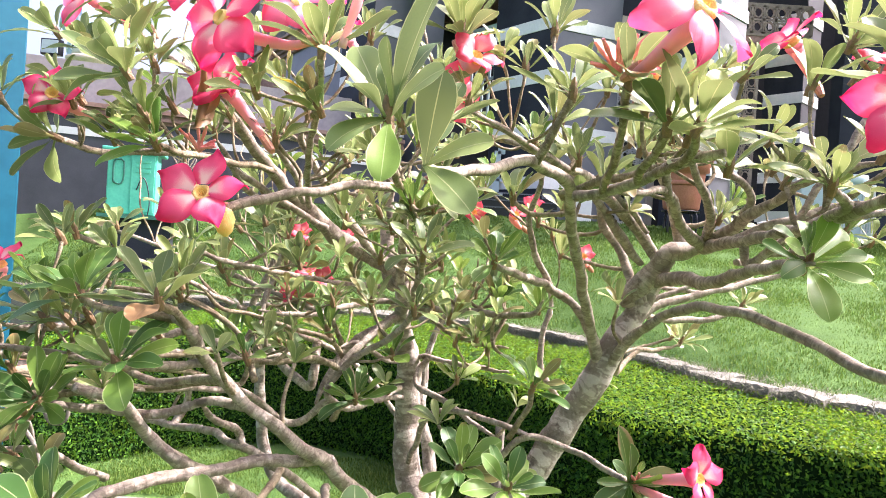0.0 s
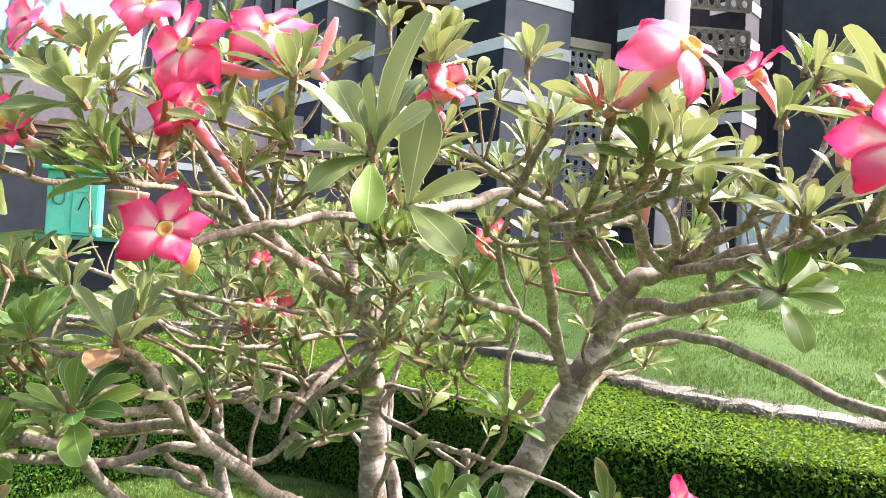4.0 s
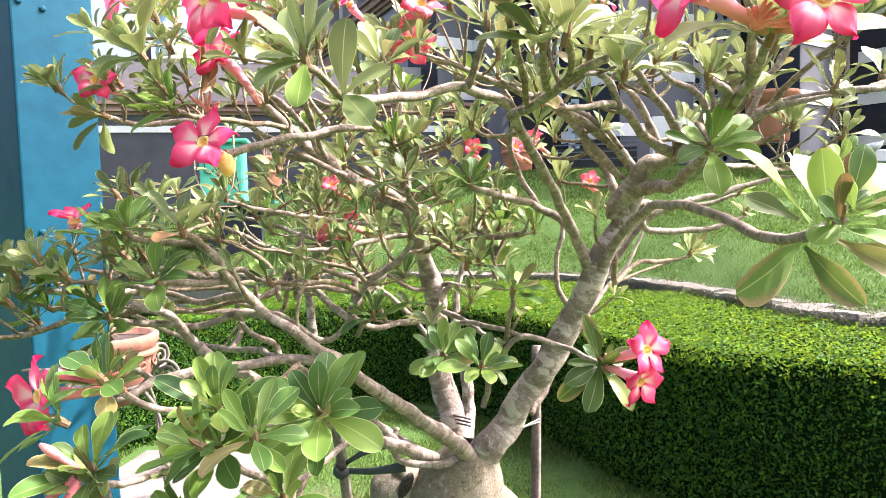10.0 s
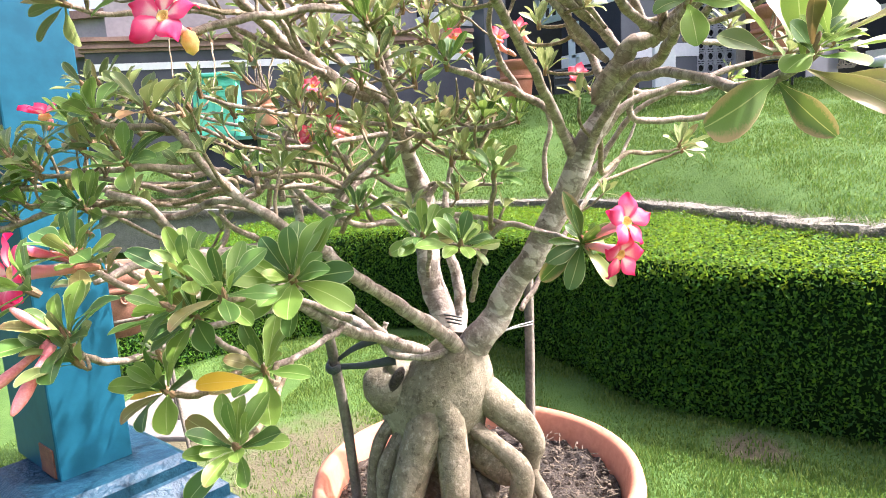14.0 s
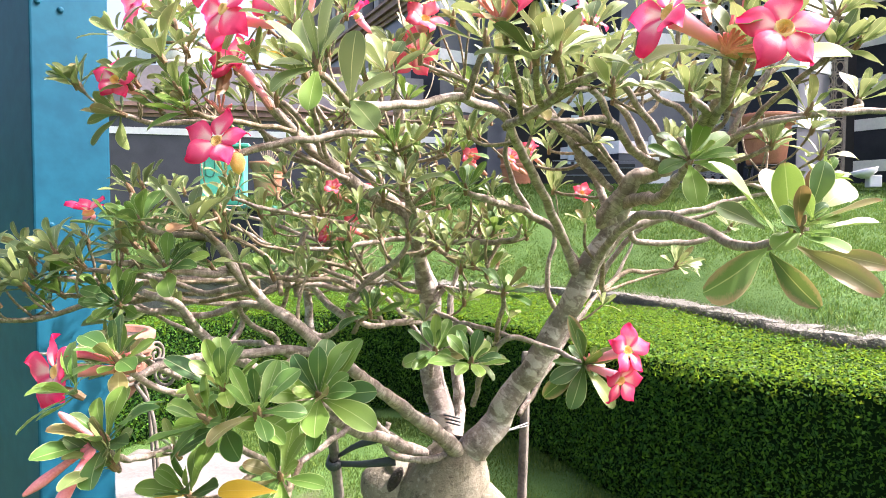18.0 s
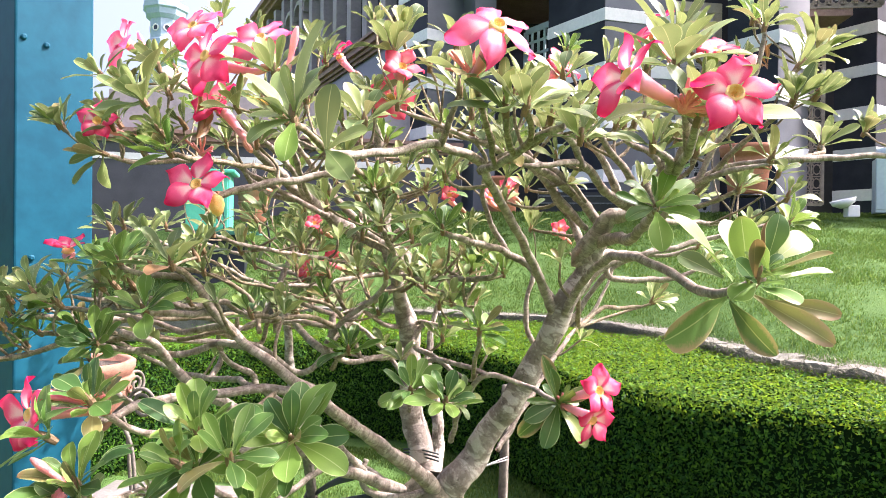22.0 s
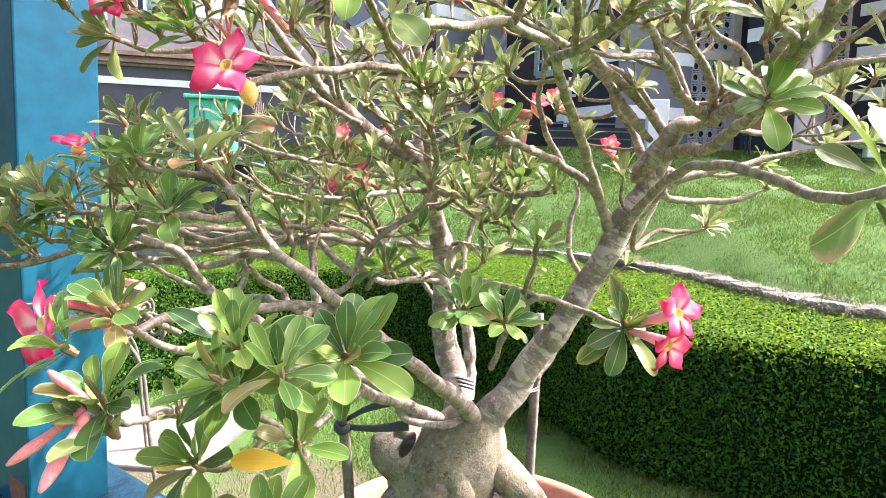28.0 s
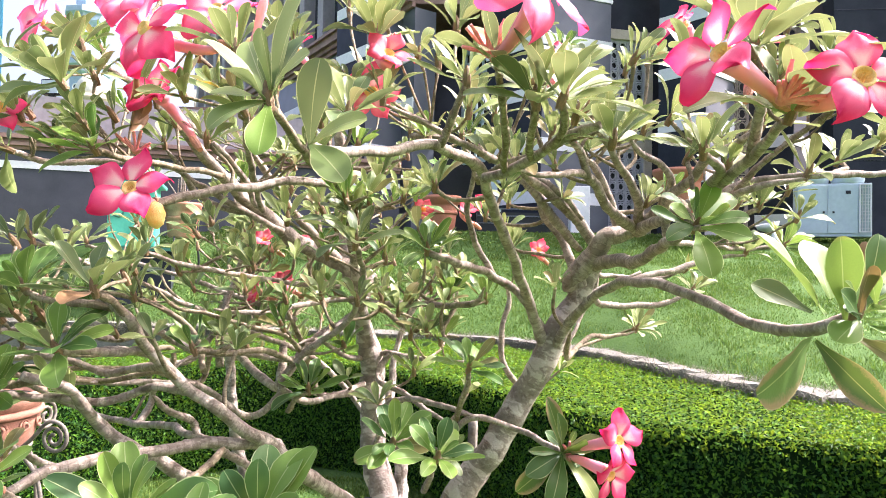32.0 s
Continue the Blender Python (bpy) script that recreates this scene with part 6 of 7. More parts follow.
def sprig(x, y, z, seed, kind=None):
    """A thin twig from the nearest limb to a small whorl."""
    r = random.Random(seed)
    tip = np.array([x, y, z])
    best = min((q for q in NODES if q[3] > 0.0028), key=lambda q: np.linalg.norm(tip - q[:3]) + 0.9 * max(0, q[2] - z + 0.01) + 5 * max(0, 0.045 - np.linalg.norm(tip - q[:3])))
    a = np.array(best[:3])
    d = tip - a
    side = np.array([r.uniform(-1, 1), r.uniform(-1, 1), r.uniform(-0.8, 0.2)]) * 0.16 * np.linalg.norm(d)
    rad = min(best[3] * 0.8, 0.0055)
    limb((*a, rad), (*(a + d * 0.35 + side), rad * 0.9), (*(a + d * 0.7 + side * 0.8), rad * 0.8), (*tip, 0.0036))
    ax = ((x - 0.05) * 0.9 + r.uniform(-0.3, 0.3), (y - 0.75) * 0.6 - 0.35 + r.uniform(-0.2, 0.2), 0.85)
    rosette((x, y, z), ax, r.randint(6, 8), r.uniform(0.046, 0.064), kind or r.choice(("olive", "olive", "olive", "green")), False, r.uniform(0.6, 0.85), seed)


for i, p in enumerate(((-0.011, 0.700, 1.451), (0.063, 0.620, 1.465), (0.101, 0.780, 1.546), (0.134, 0.680, 1.514), (0.198, 0.720, 1.500), (0.270, 0.500, 1.555),
                       (0.247, 0.750, 1.601), (0.618, 0.800, 1.544), (0.215, 0.800, 1.659), (0.179, 0.700, 1.595), (-0.487, 0.600, 1.325), 
                       (-0.460, 0.580, 1.288), (-0.314, 0.560, 1.333), (-0.458, 0.600, 1.255), (-0.306, 0.950, 1.343),
                       (-0.179, 0.800, 1.281), (-0.348, 0.850, 1.358), (0.129, 0.850, 1.341), (0.051, 0.950, 1.348), (0.025, 0.900, 1.284))):
    sprig(*p, 200 + i)
for i, p in enumerate(((0.069, 0.950, 1.418), (-0.153, 0.580, 1.499), (-0.016, 0.800, 1.492), (0.022, 0.750, 1.465), (-0.105, 0.700, 1.433), (-0.075, 0.750, 1.449),
                       (-0.248, 1.000, 1.418), (0.029, 0.900, 1.472), (0.165, 1.000, 1.440), (-0.200, 0.700, 1.658), (-0.132, 0.750, 1.661), (0.043, 0.620, 1.595),
                       (0.215, 0.700, 1.608), (0.286, 0.750, 1.624), (0.294, 0.700, 1.541), (0.458, 0.620, 1.588), (0.507, 0.800, 1.488), (-0.035, 0.750, 1.527))):
    sprig(*p, 230 + i)
for i, p in enumerate(((-0.330, 0.720, 1.627), (-0.349, 0.620, 1.532), (-0.393, 0.650, 1.601), (-0.332, 0.600, 1.344), 
                       (-0.207, 0.950, 1.292), (-0.459, 0.700, 1.149), (0.031, 0.900, 1.233),
                       (0.070, 0.900, 1.356), (0.079, 1.000, 1.287), (-0.233, 0.500, 1.116), (-0.192, 0.330, 1.171))):
    sprig(*p, 260 + i)

for i, p in enumerate(((-0.326, 0.660, 1.617), (-0.343, 0.620, 1.580), (-0.272, 0.600, 1.562), (-0.302, 0.800, 1.720), (-0.259, 0.560, 1.510), (-0.305, 0.600, 1.494), (-0.152, 0.600, 1.552),
                       (-0.110, 0.550, 1.523), (-0.068, 0.500, 1.529), (-0.233, 0.700, 1.538), (-0.041, 0.550, 1.514), (-0.022, 0.600, 1.554), (0.009, 0.620, 1.635), (-0.040, 0.700, 1.672),
                       (-0.238, 0.620, 1.562), (-0.179, 0.620, 1.593), (-0.078, 0.600, 1.600), (-0.123, 0.800, 1.509), (-0.014, 0.700, 1.596), (-0.431, 0.620, 1.531))):
    sprig(*p, 420 + i, "olive")
for i, p in enumerate(((0.081, 0.550, 1.599), (0.095, 0.600, 1.535), (0.064, 0.600, 1.583), (0.146, 0.500, 1.530), (0.198, 0.600, 1.576), (0.235, 0.700, 1.538), (0.241, 0.550, 1.575), (0.290, 0.600, 1.532),
                       (0.290, 0.750, 1.546), (0.307, 0.600, 1.494), (0.293, 0.400, 1.512), (0.446, 0.600, 1.547), (0.470, 0.600, 1.551), (0.543, 0.750, 1.642), (0.476, 0.800, 1.695),
                       (0.298, 0.500, 1.589), (0.205, 0.750, 1.547), (0.128, 0.800, 1.524), (0.053, 0.900, 1.496), (0.171, 0.950, 1.413), (0.486, 0.900, 1.478), (0.519, 0.800, 1.454))):
    sprig(*p, 460 + i, "olive")
for i, p in enumerate(((-0.452, 0.600, 1.334), (-0.406, 0.600, 1.339), (-0.348, 0.580, 1.357), (-0.305, 0.580, 1.370), (-0.359, 0.620, 1.400), (-0.295, 0.600, 1.388), (-0.258, 0.660, 1.375), (-0.267, 0.800, 1.371), (-0.264, 0.850, 1.421), (-0.130, 0.800, 1.460), (-0.059, 0.750, 1.431), (-0.439, 0.550, 1.315), (-0.430, 0.600, 1.301), (-0.385, 0.600, 1.277), (-0.317, 0.600, 1.330), (-0.394, 0.650, 1.327), (-0.276, 0.700, 1.344), (-0.245, 0.800, 1.282), (-0.132, 0.800, 1.302), (-0.081, 0.800, 1.335), (-0.053, 0.800, 1.279), (-0.196, 0.850, 1.342), (-0.407, 0.500, 1.292), (-0.306, 0.720, 1.300))):
    sprig(*p, 500 + i)
for i, (x, y, z) in enumerate(((0.517, 0.94, 1.413), (0.468, 1.02, 1.353), (0.388, 1.05, 1.286), (0.423, 0.60, 1.481), (0.341, 0.52, 1.51), (0.139, 0.58, 1.482), (0.179, 0.62, 1.518), (0.221, 0.66, 1.553), (0.266, 0.66, 1.533), (0.014, 0.57, 1.54), (0.131, 0.78, 1.572), (0.246, 0.80, 1.532), (0.022, 0.85, 1.564), (0.18, 0.50, 1.51), (-0.248, 0.68, 1.559), (-0.164, 0.75, 1.556), (-0.095, 0.92, 1.634), (-0.264, 0.74, 1.524))):
    rosette((x, y, z), (0.5 * x + 0.1, -0.3, 0.9), 8, 0.062, "olive", False, 0.85, 560 + i)
for i, (x, y, z) in enumerate(((-0.444, 0.5, 1.315), (-0.385, 0.52, 1.325), (-0.411, 0.5, 1.292), (-0.355, 0.52, 1.315), (-0.424, 0.48, 1.275), (-0.325, 0.55, 1.332))):
    sprig(x, y, z, 620 + i, "olive")
pick = random.Random(77)
for i in range(30):
    q = pick.choice([k for k in NODES if -0.2 < k[0] < 0.16 and 1.2 < k[2] < 1.5 and k[1] > 0.6])
    sprig(q[0] + pick.uniform(-0.09, 0.07), q[1] + pick.uniform(-0.05, 0.09), q[2] + pick.uniform(0.02, 0.085), 300 + i)
for i in range(14):
    q = pick.choice([k for k in NODES if k[0] > 0.16 and 1.42 < k[2] and k[1] > 0.5])
    sprig(q[0] + pick.uniform(-0.06, 0.09), q[1] + pick.uniform(0.0, 0.09), q[2] + pick.uniform(0.03, 0.09), 360 + i)

for i in range(34):
    q = pick.choice([k for k in NODES if -0.32 < k[0] < 0.12 and 1.2 < k[2] < 1.5 and k[1] > 0.8])
    sprig(q[0] + pick.uniform(-0.12, 0.03), q[1] + pick.uniform(0.06, 0.22), q[2] + pick.uniform(0.03, 0.12), 800 + i)

for i in range(30):
    sprig(pick.uniform(-0.5, -0.02), pick.uniform(1.08, 1.42), pick.uniform(1.3, 1.66), 850 + i)

# short bare twiglets with a few small leaves through the middle of the crown
for i in range(64):
    q = pick.choice([k for k in NODES if -0.34 < k[0] < 0.36 and 1.16 < k[2] < 1.5 and k[1] > 0.55])
    d = Vector((pick.uniform(-1, 1), pick.uniform(-0.8, 0.5), pick.uniform(-0.1, 1.0))).normalized() * pick.uniform(0.03, 0.065)
    e = Vector(q[:3]) + d
    bend = Vector((pick.uniform(-1, 1), pick.uniform(-1, 1), pick.uniform(-1, 0.3))) * 0.007
    twig = part("twig", tube("twig", [(*q[:3], 0.0026), (*(Vector(q[:3]) + d * 0.5 + bend), 0.0022), (*e, 0.0019)], M_TWIG, 0.006, 6, 0.2, seed=700 + i), None, tree)
    items = [(KINDS["olive"][pick.randrange(6)], Matrix.Translation(e) @ frame_to(d + Vector((0, 0, 0.03)), a * 2.4) @ Matrix.Rotation(radians(pick.uniform(25, 65)), 4, "X") @ Matrix.Scale(pick.uniform(0.022, 0.036), 4)) for a in range(pick.randint(4, 7))]
    tagged(part("foliage", joined("foliage", items, M_LEAF_OLIVE), None, twig, "few small pale leaves"), kind="stuff")

# ---- flowers ----
# pale whorls on the crown's outer edge, by the post
for k, (x, y, z) in enumerate(((-0.425, 0.62, 1.529), (-0.33, 0.62, 1.574), (-0.289, 0.60, 1.503), (-0.253, 0.60, 1.526), (-0.393, 0.66, 1.556), (-0.164, 0.55, 1.535), (-0.345, 0.60, 1.525))):
    sprig(x, y, z, 700 + k, "olive")



def petal_mesh(name, mat, cup, seed):
    """One petal, 1 long: y outwards, z towards the viewer; lopsided with a pointed tip."""
    verts, uvs, faces = [], [], []
    ny, nx = 9, 7
    for j in range(ny):
        t = 1 - (1 - j / (ny - 1)) ** 1.3
        w = 0.78 * (0.38 * (1 - t) ** 2 + math.sin(math.pi * t ** 1.05 * 0.99) ** 0.85) if j < ny - 1 else 0.02
        for i in range(nx):
            s = i / (nx - 1) * 2 - 1
            z = cup * t - 0.38 * t * t + 0.10 * s * (0.3 + t) - 0.10 * s * s * t + 0.045 * math.sin(6 * s + 7 * t + seed) * t
            verts.append((s * w * 0.5 + 0.06 * t, 0.10 + 0.90 * t - 0.07 * abs(s) ** 2 * t, z))
            uvs.append((i / (nx - 1), t))
    for j in range(ny - 1):
        for i in range(nx - 1):
            a = j * nx + i
            faces.append((a, a + 1, a + nx + 1, a + nx))
    return mesh(name, verts, faces, mat, uvs)


PETALS = {k: [petal_mesh("petal", m, c, i) for i, c in enumerate((0.28, 0.34, 0.22))] for k, m in (("pink", M_PETAL), ("soft", M_PETAL_SOFT), ("red", M_PETAL_RED))}


def flower(at, face, base, size=0.038, kind="pink", seed=0, cup=0.0, spin=None, slim=1.0):
    """An open trumpet flower: tube from its base, five petals, yellow throat."""
    r = random.Random(seed + 400)
    size *= 0.93 if seed == 1 else 0.88 if seed in (19, 20) else 0.64 if seed == 2 else 0.74 if seed == 14 else 1.0 if seed in (3, 4, 5, 6, 7) else 0.80
    at, f = Vector(at), Vector(face).normalized()
    base = Vector(base)
    m = Matrix.Translation(at) @ frame_to(f, r.uniform(0, 6.28) if spin is None else spin)
    back = at - f * size * 0.55
    back2 = at - f * size * 1.1 * min(1.0, (base - at).length / 0.05)
    pts = [(*base, 0.0028), (*((base + back2) / 2), 0.0040), (*back, 0.0062), (*(at - f * 0.0065), 0.0080)]
    tb = part("flower", tube("flower_tube", pts, M_TUBE, 0.005, 10, 0.03, seed=seed), None, tree, {"pink": "pink trumpet flower", "soft": "pale pink trumpet flower", "red": "deep red-pink flower"}[kind])
    th = lathe([(0.0054, 0.0020), (0.0044, -0.0004), (0.0032, -0.0022), (0.0004, -0.0028), (0.0048, -0.0050), (0.0080, -0.0028)], 14, closed=True)
    th.transform(m)
    part("throat", th, M_THROAT, tb, "yellow throat")
    an = bmesh.new()
    for k in range(5):
        a = k * 1.2566
        bmesh.ops.create_cone(an, segments=5, radius1=0.0009, radius2=0.0003, depth=0.006, matrix=m @ Matrix.Translation((0.0016 * math.cos(a), 0.0016 * math.sin(a), -0.0025)))
    part("stamens", an, M_ANTHER, tb, "dark stamens")
    cx = lathe([(0.0024, -0.006), (0.0040, 0.002), (0.0038, 0.008), (0.0034, 0.013)], 8)
    cx.transform(Matrix.Translation(base) @ frame_to(back - base))
    part("calyx", cx, M_CALYX, tb, "reddish calyx")
    for k in range(5):
        q = m @ Matrix.Rotation(k * 1.2566 + r.uniform(-0.1, 0.1), 4, "Z") @ Matrix.Rotation(cup + r.uniform(-0.16, 0.16), 4, "X") @ Matrix.Translation((0, 0.003, 0)) @ Matrix.Scale(size * r.uniform(0.92, 1.08), 4) @ Matrix.Diagonal((slim, 1, 1, 1))
        part("petal", PETALS[kind][r.randrange(3)], None, tb, "", q)


def bud(base, tip, r=0.006, red=True):
    b, t = Vector(base), Vector(tip)
    d = (t - b)
    pts = [(*b, 0.0035), (*(b + d * 0.35), r * 0.7), (*(b + d * 0.7), r), (*(b + d * 0.9), r * 0.7), (*t, 0.0012)]
    part("flower_bud", tube("flower_bud", pts, M_PETAL_SOFT if red else M_BUD, 0.004, 9, 0.03), None, tree, "closed pink flower bud")


flower((-0.185, 0.497, 1.446), (-0.05, -0.86, 0.36), (-0.178, 0.545, 1.438), 0.037, "pink", 1, 0.15, 0.05, 0.9)
flower((-0.358, 0.590, 1.531), (0.25, -0.85, 0.25), (-0.31, 0.60, 1.51), 0.036, "pink", 2, 0.25)
flower((-0.421, 0.746, 1.674), (-0.5, -0.7, 0.35), (-0.33, 0.66, 1.635), 0.040, "soft", 3, 0.3)
flower((-0.252, 0.616, 1.652), (-0.2, -0.8, 0.5), (-0.22, 0.58, 1.60), 0.036, "soft", 4, 0.1)
flower((-0.186, 0.515, 1.585), (-0.5, -0.8, 0.3), (-0.105, 0.495, 1.565), 0.040, "pink", 5)
flower((-0.126, 0.520, 1.604), (-0.1, -0.75, 0.55), (-0.10, 0.50, 1.565), 0.036, "soft", 6)
flower((-0.200, 0.575, 1.545), (-0.3, -0.75, 0.45), (-0.150, 0.55, 1.49), 0.032, "pink", 7, 0.35)
flower((-0.153, 0.929, 1.702), (-0.5, -0.3, 0.8), (-0.11, 0.90, 1.66), 0.034, "pink", 8, 0.5)
flower((-0.002, 0.61, 1.557), (0.2, -0.8, -0.1), (0.01, 0.63, 1.60), 0.036, "red", 9)
flower((0.018, 0.573, 1.584), (0.3, -0.7, 0.5), (0.0, 0.60, 1.60), 0.030, "red", 10, 0.4)
flower((0.132, 0.352, 1.556), (0.30, -0.72, 0.50), (0.108, 0.41, 1.532), 0.046, "soft", 11, -0.30, 0.5, 0.72)
flower((0.200, 0.66, 1.605), (0.5, -0.4, 0.5), (0.18, 0.65, 1.57), 0.030, "red", 12, 0.3)
flower((0.224, 0.318, 1.506), (-0.8, -0.45, 0.3), (0.275, 0.352, 1.487), 0.040, "pink", 13, 0.3, None, 0.8)
flower((0.292, 0.303, 1.490), (-0.05, -0.9, 0.3), (0.285, 0.35, 1.486), 0.037, "pink", 14, 0.05, 0.12, 0.9)
flower((0.335, 0.50, 1.575), (0.2, -0.5, 0.8), (0.32, 0.50, 1.53), 0.034, "red", 15, 0.3)
flower((0.294, 0.583, 1.619), (-0.6, -0.2, 0.6), (0.31, 0.56, 1.57), 0.032, "pink", 16, 0.4)
flower((-0.216, 0.969, 1.336), (-0.6, -0.5, 0.4), (-0.19, 0.97, 1.33), 0.028, "red", 17, 0.4)
flower((-0.242, 1.204, 1.35), (-0.2, -0.5, 0.7), (-0.21, 1.2, 1.34), 0.028, "red", 18, 0.4)
flower((0.240, 0.581, 1.226), (0.55, -0.75, 0.3), (0.208, 0.65, 1.198), 0.030, "pink", 19, 0.3, None, 0.9)
flower((0.234, 0.588, 1.192), (0.55, -0.75, -0.2), (0.206, 0.65, 1.190), 0.029, "pink", 20, 0.45)
flower((-0.281, 0.382, 1.230), (-0.42, -0.88, 0.12), (-0.228, 0.41, 1.228), 0.042, "pink", 21, 0.2)
flower((-0.418, 0.62, 1.374), (0.0, -0.3, 0.9), (-0.41, 0.61, 1.36), 0.030, "pink", 22, 0.6)
for k, (x, y, z, fx, fz) in enumerate(((-0.213, 0.95, 1.340, -0.4, 0.2), (-0.175, 0.97, 1.356, 0.5, 0.3), (-0.215, 1.0, 1.420, 0.1, 0.6), (-0.145, 1.0, 1.417, -0.3, 0.5), (0.039, 0.90, 1.464, 0.3, 0.3), (0.133, 1.0, 1.485, -0.2, 0.4), (0.225, 1.05, 1.414, 0.1, 0.3), (0.102, 0.95, 1.468, 0.4, 0.6))):
    flower((x, y, z), (fx, -0.7, fz), (x + 0.02, y + 0.03, z - 0.022), 0.021, "red", 30 + k, 0.6)
bud((-0.203, 0.325, 1.193), (-0.222, 0.31, 1.218), 0.0036, False)
bud((-0.205, 0.322, 1.189), (-0.243, 0.297, 1.157), 0.0042, False)
bud((-0.202, 0.32, 1.187), (-0.207, 0.28, 1.15), 0.0048, False)
bud((-0.085, 0.49, 1.56), (-0.07, 0.475, 1.60), 0.004)
bud((-0.245, 0.41, 1.235), (-0.280, 0.39, 1.25), 0.0045)
bud((0.29, 0.36, 1.49), (0.318, 0.34, 1.525))
for k, (x, y, z, n, ln) in enumerate(((0.266, 0.336, 1.485, 9, 0.024), (0.104, 0.425, 1.538, 10, 0.030), (-0.218, 0.575, 1.488, 7, 0.024), (0.014, 0.60, 1.600, 5, 0.02), (-0.243, 0.408, 1.236, 6, 0.02), (0.206, 0.65, 1.196, 6, 0.022))):
    rb = random.Random(900 + k)
    for i in range(n):
        d = Vector((rb.uniform(-1, 1), rb.uniform(-1, 0.3), rb.uniform(-0.1, 1))).normalized() * ln * rb.uniform(0.6, 1.1)
        bud((x, y, z), Vector((x, y, z)) + d, 0.0017, False)
bud((-0.32, 0.64, 1.61), (-0.35, 0.66, 1.66), 0.004)
for k in range(5):
    part("dead_leaf", leaf_mesh("dead_leaf", M_LEAF_DRY, 0.9, 0.6, 1.4, 0.42, k + 9), None, tree, "shrivelled brown flower", Matrix.Translation((0.462, 0.72, 1.612 + 0.004 * k)) @ Matrix.Rotation(k * 1.3, 4, "Z") @ Matrix.Rotation(0.6 + 0.3 * k, 4, "X") @ Matrix.Scale(0.022, 4))
yellow = lathe([(0.001, -0.010), (0.007, -0.006), (0.009, 0.002), (0.006, 0.011), (0.001, 0.015)], 10)
yellow.transform(Matrix.Translation((-0.176, 0.525, 1.428)) @ frame_to((0.2, -0.1, -1)))
part("withered_bud", yellow, M_THROAT, tree, "small yellow withered bud")
for k, (a, b) in enumerate((((-0.212, 0.56, 1.555), (-0.210, 0.55, 1.50)), ((-0.208, 0.565, 1.555), (-0.222, 0.55, 1.515)), ((-0.215, 0.56, 1.557), (-0.20, 0.56, 1.53)))):
    d = Vector(b) - Vector(a)
    part("dead_leaf", leaf_mesh("dead_leaf", M_LEAF_DRY, 0.9, 0.6, 1.4, 0.42, k), None, tree, "shrivelled brown leaf", Matrix.Translation(a) @ Matrix.Rotation(-math.pi / 2, 4, "X") @ Matrix.Rotation(k * 1.1, 4, "Y") @ Matrix.Scale(d.length, 4))
hero((-0.078, 0.385, 1.133), (-0.124, 0.372, 1.141), (0.1, -0.6, 0.8), 0.30, "yellow", tree, 3)
part("yellow_leaf", KINDS["yellow"][0], None, tree, "fading yellow leaf", Matrix.Translation((-0.145, 0.53, 1.545)) @ Matrix.Rotation(-1.9, 4, "Z") @ Matrix.Rotation(-0.4, 4, "X") @ Matrix.Scale(0.032, 4))

# ---- stakes and ties ----
stake = thing("wooden_stake", "weathered grey wooden stake standing in the pot", "stake", (-0.150, 0.86, 0.70), "stakes")
part("rod", tube("rod", [(-0.152, 0.862, 0.70, 0.0085), (-0.155, 0.84, 0.90, 0.0085), (-0.162, 0.80, 1.085, 0.008)], M_STAKE, 0.02, 4, 0.05), None, stake)
stake = thing("wooden_stake", "weathered grey wooden stake tied to the stem", "stake", (0.12, 1.2, 0.70), "stakes")
part("rod", tube("rod", [(0.122, 1.205, 0.70, 0.0105), (0.127, 1.22, 0.9, 0.0105), (0.130, 1.235, 1.09, 0.010)], M_STAKE, 0.02, 4, 0.06), None, stake)
ties = thing("tree_tie", "black rubber straps tying the tree to the stake", "strap", (-0.1, 0.82, 0.99))
part("strap", tube("strap", [(-0.158, 0.815, 0.993, 0.004), (-0.11, 0.80, 1.0, 0.005), (-0.06, 0.80, 1.008, 0.0075)], M_STRAP, 0.01, 10, 0.05, 0.28), None, ties)
part("strap", tube("strap", [(-0.157, 0.82, 1.0, 0.003), (-0.12, 0.81, 1.025, 0.005), (-0.07, 0.80, 1.045, 0.0075)], M_STRAP, 0.01, 10, 0.05, 0.28), None, ties)
part("strap", tube("strap", [(-0.170, 0.83, 0.998, 0.0065), (-0.168, 0.812, 0.993, 0.0065), (-0.156, 0.804, 0.990, 0.0065), (-0.147, 0.812, 0.994, 0.0065)], M_STRAP, 0.006, 10, 0.05, 0.4), None, ties)
for k in range(3):
    part("wire", tube("wire", [(0.02, 0.965, 1.012 + k * 0.006, 0.0016), (-0.012, 0.972, 1.016 + k * 0.006, 0.0016), (-0.045, 0.985, 1.012 + k * 0.006, 0.0016)], M_STRAP, 0.01, 5, 0), None, ties, "black twine")
part("wire", tube("wire", [(0.135, 1.225, 0.942, 0.0015), (0.09, 1.0, 0.99, 0.0015), (0.06, 0.83, 1.005, 0.0015)], M_WIRE, 0.02, 5, 0), None, ties, "grey wire")
part("wire", tube("wire", [(0.135, 1.225, 0.936, 0.0015), (0.08, 1.02, 0.98, 0.0015), (0.04, 0.84, 0.995, 0.0015)], M_WIRE, 0.02, 5, 0), None, ties, "grey wire")

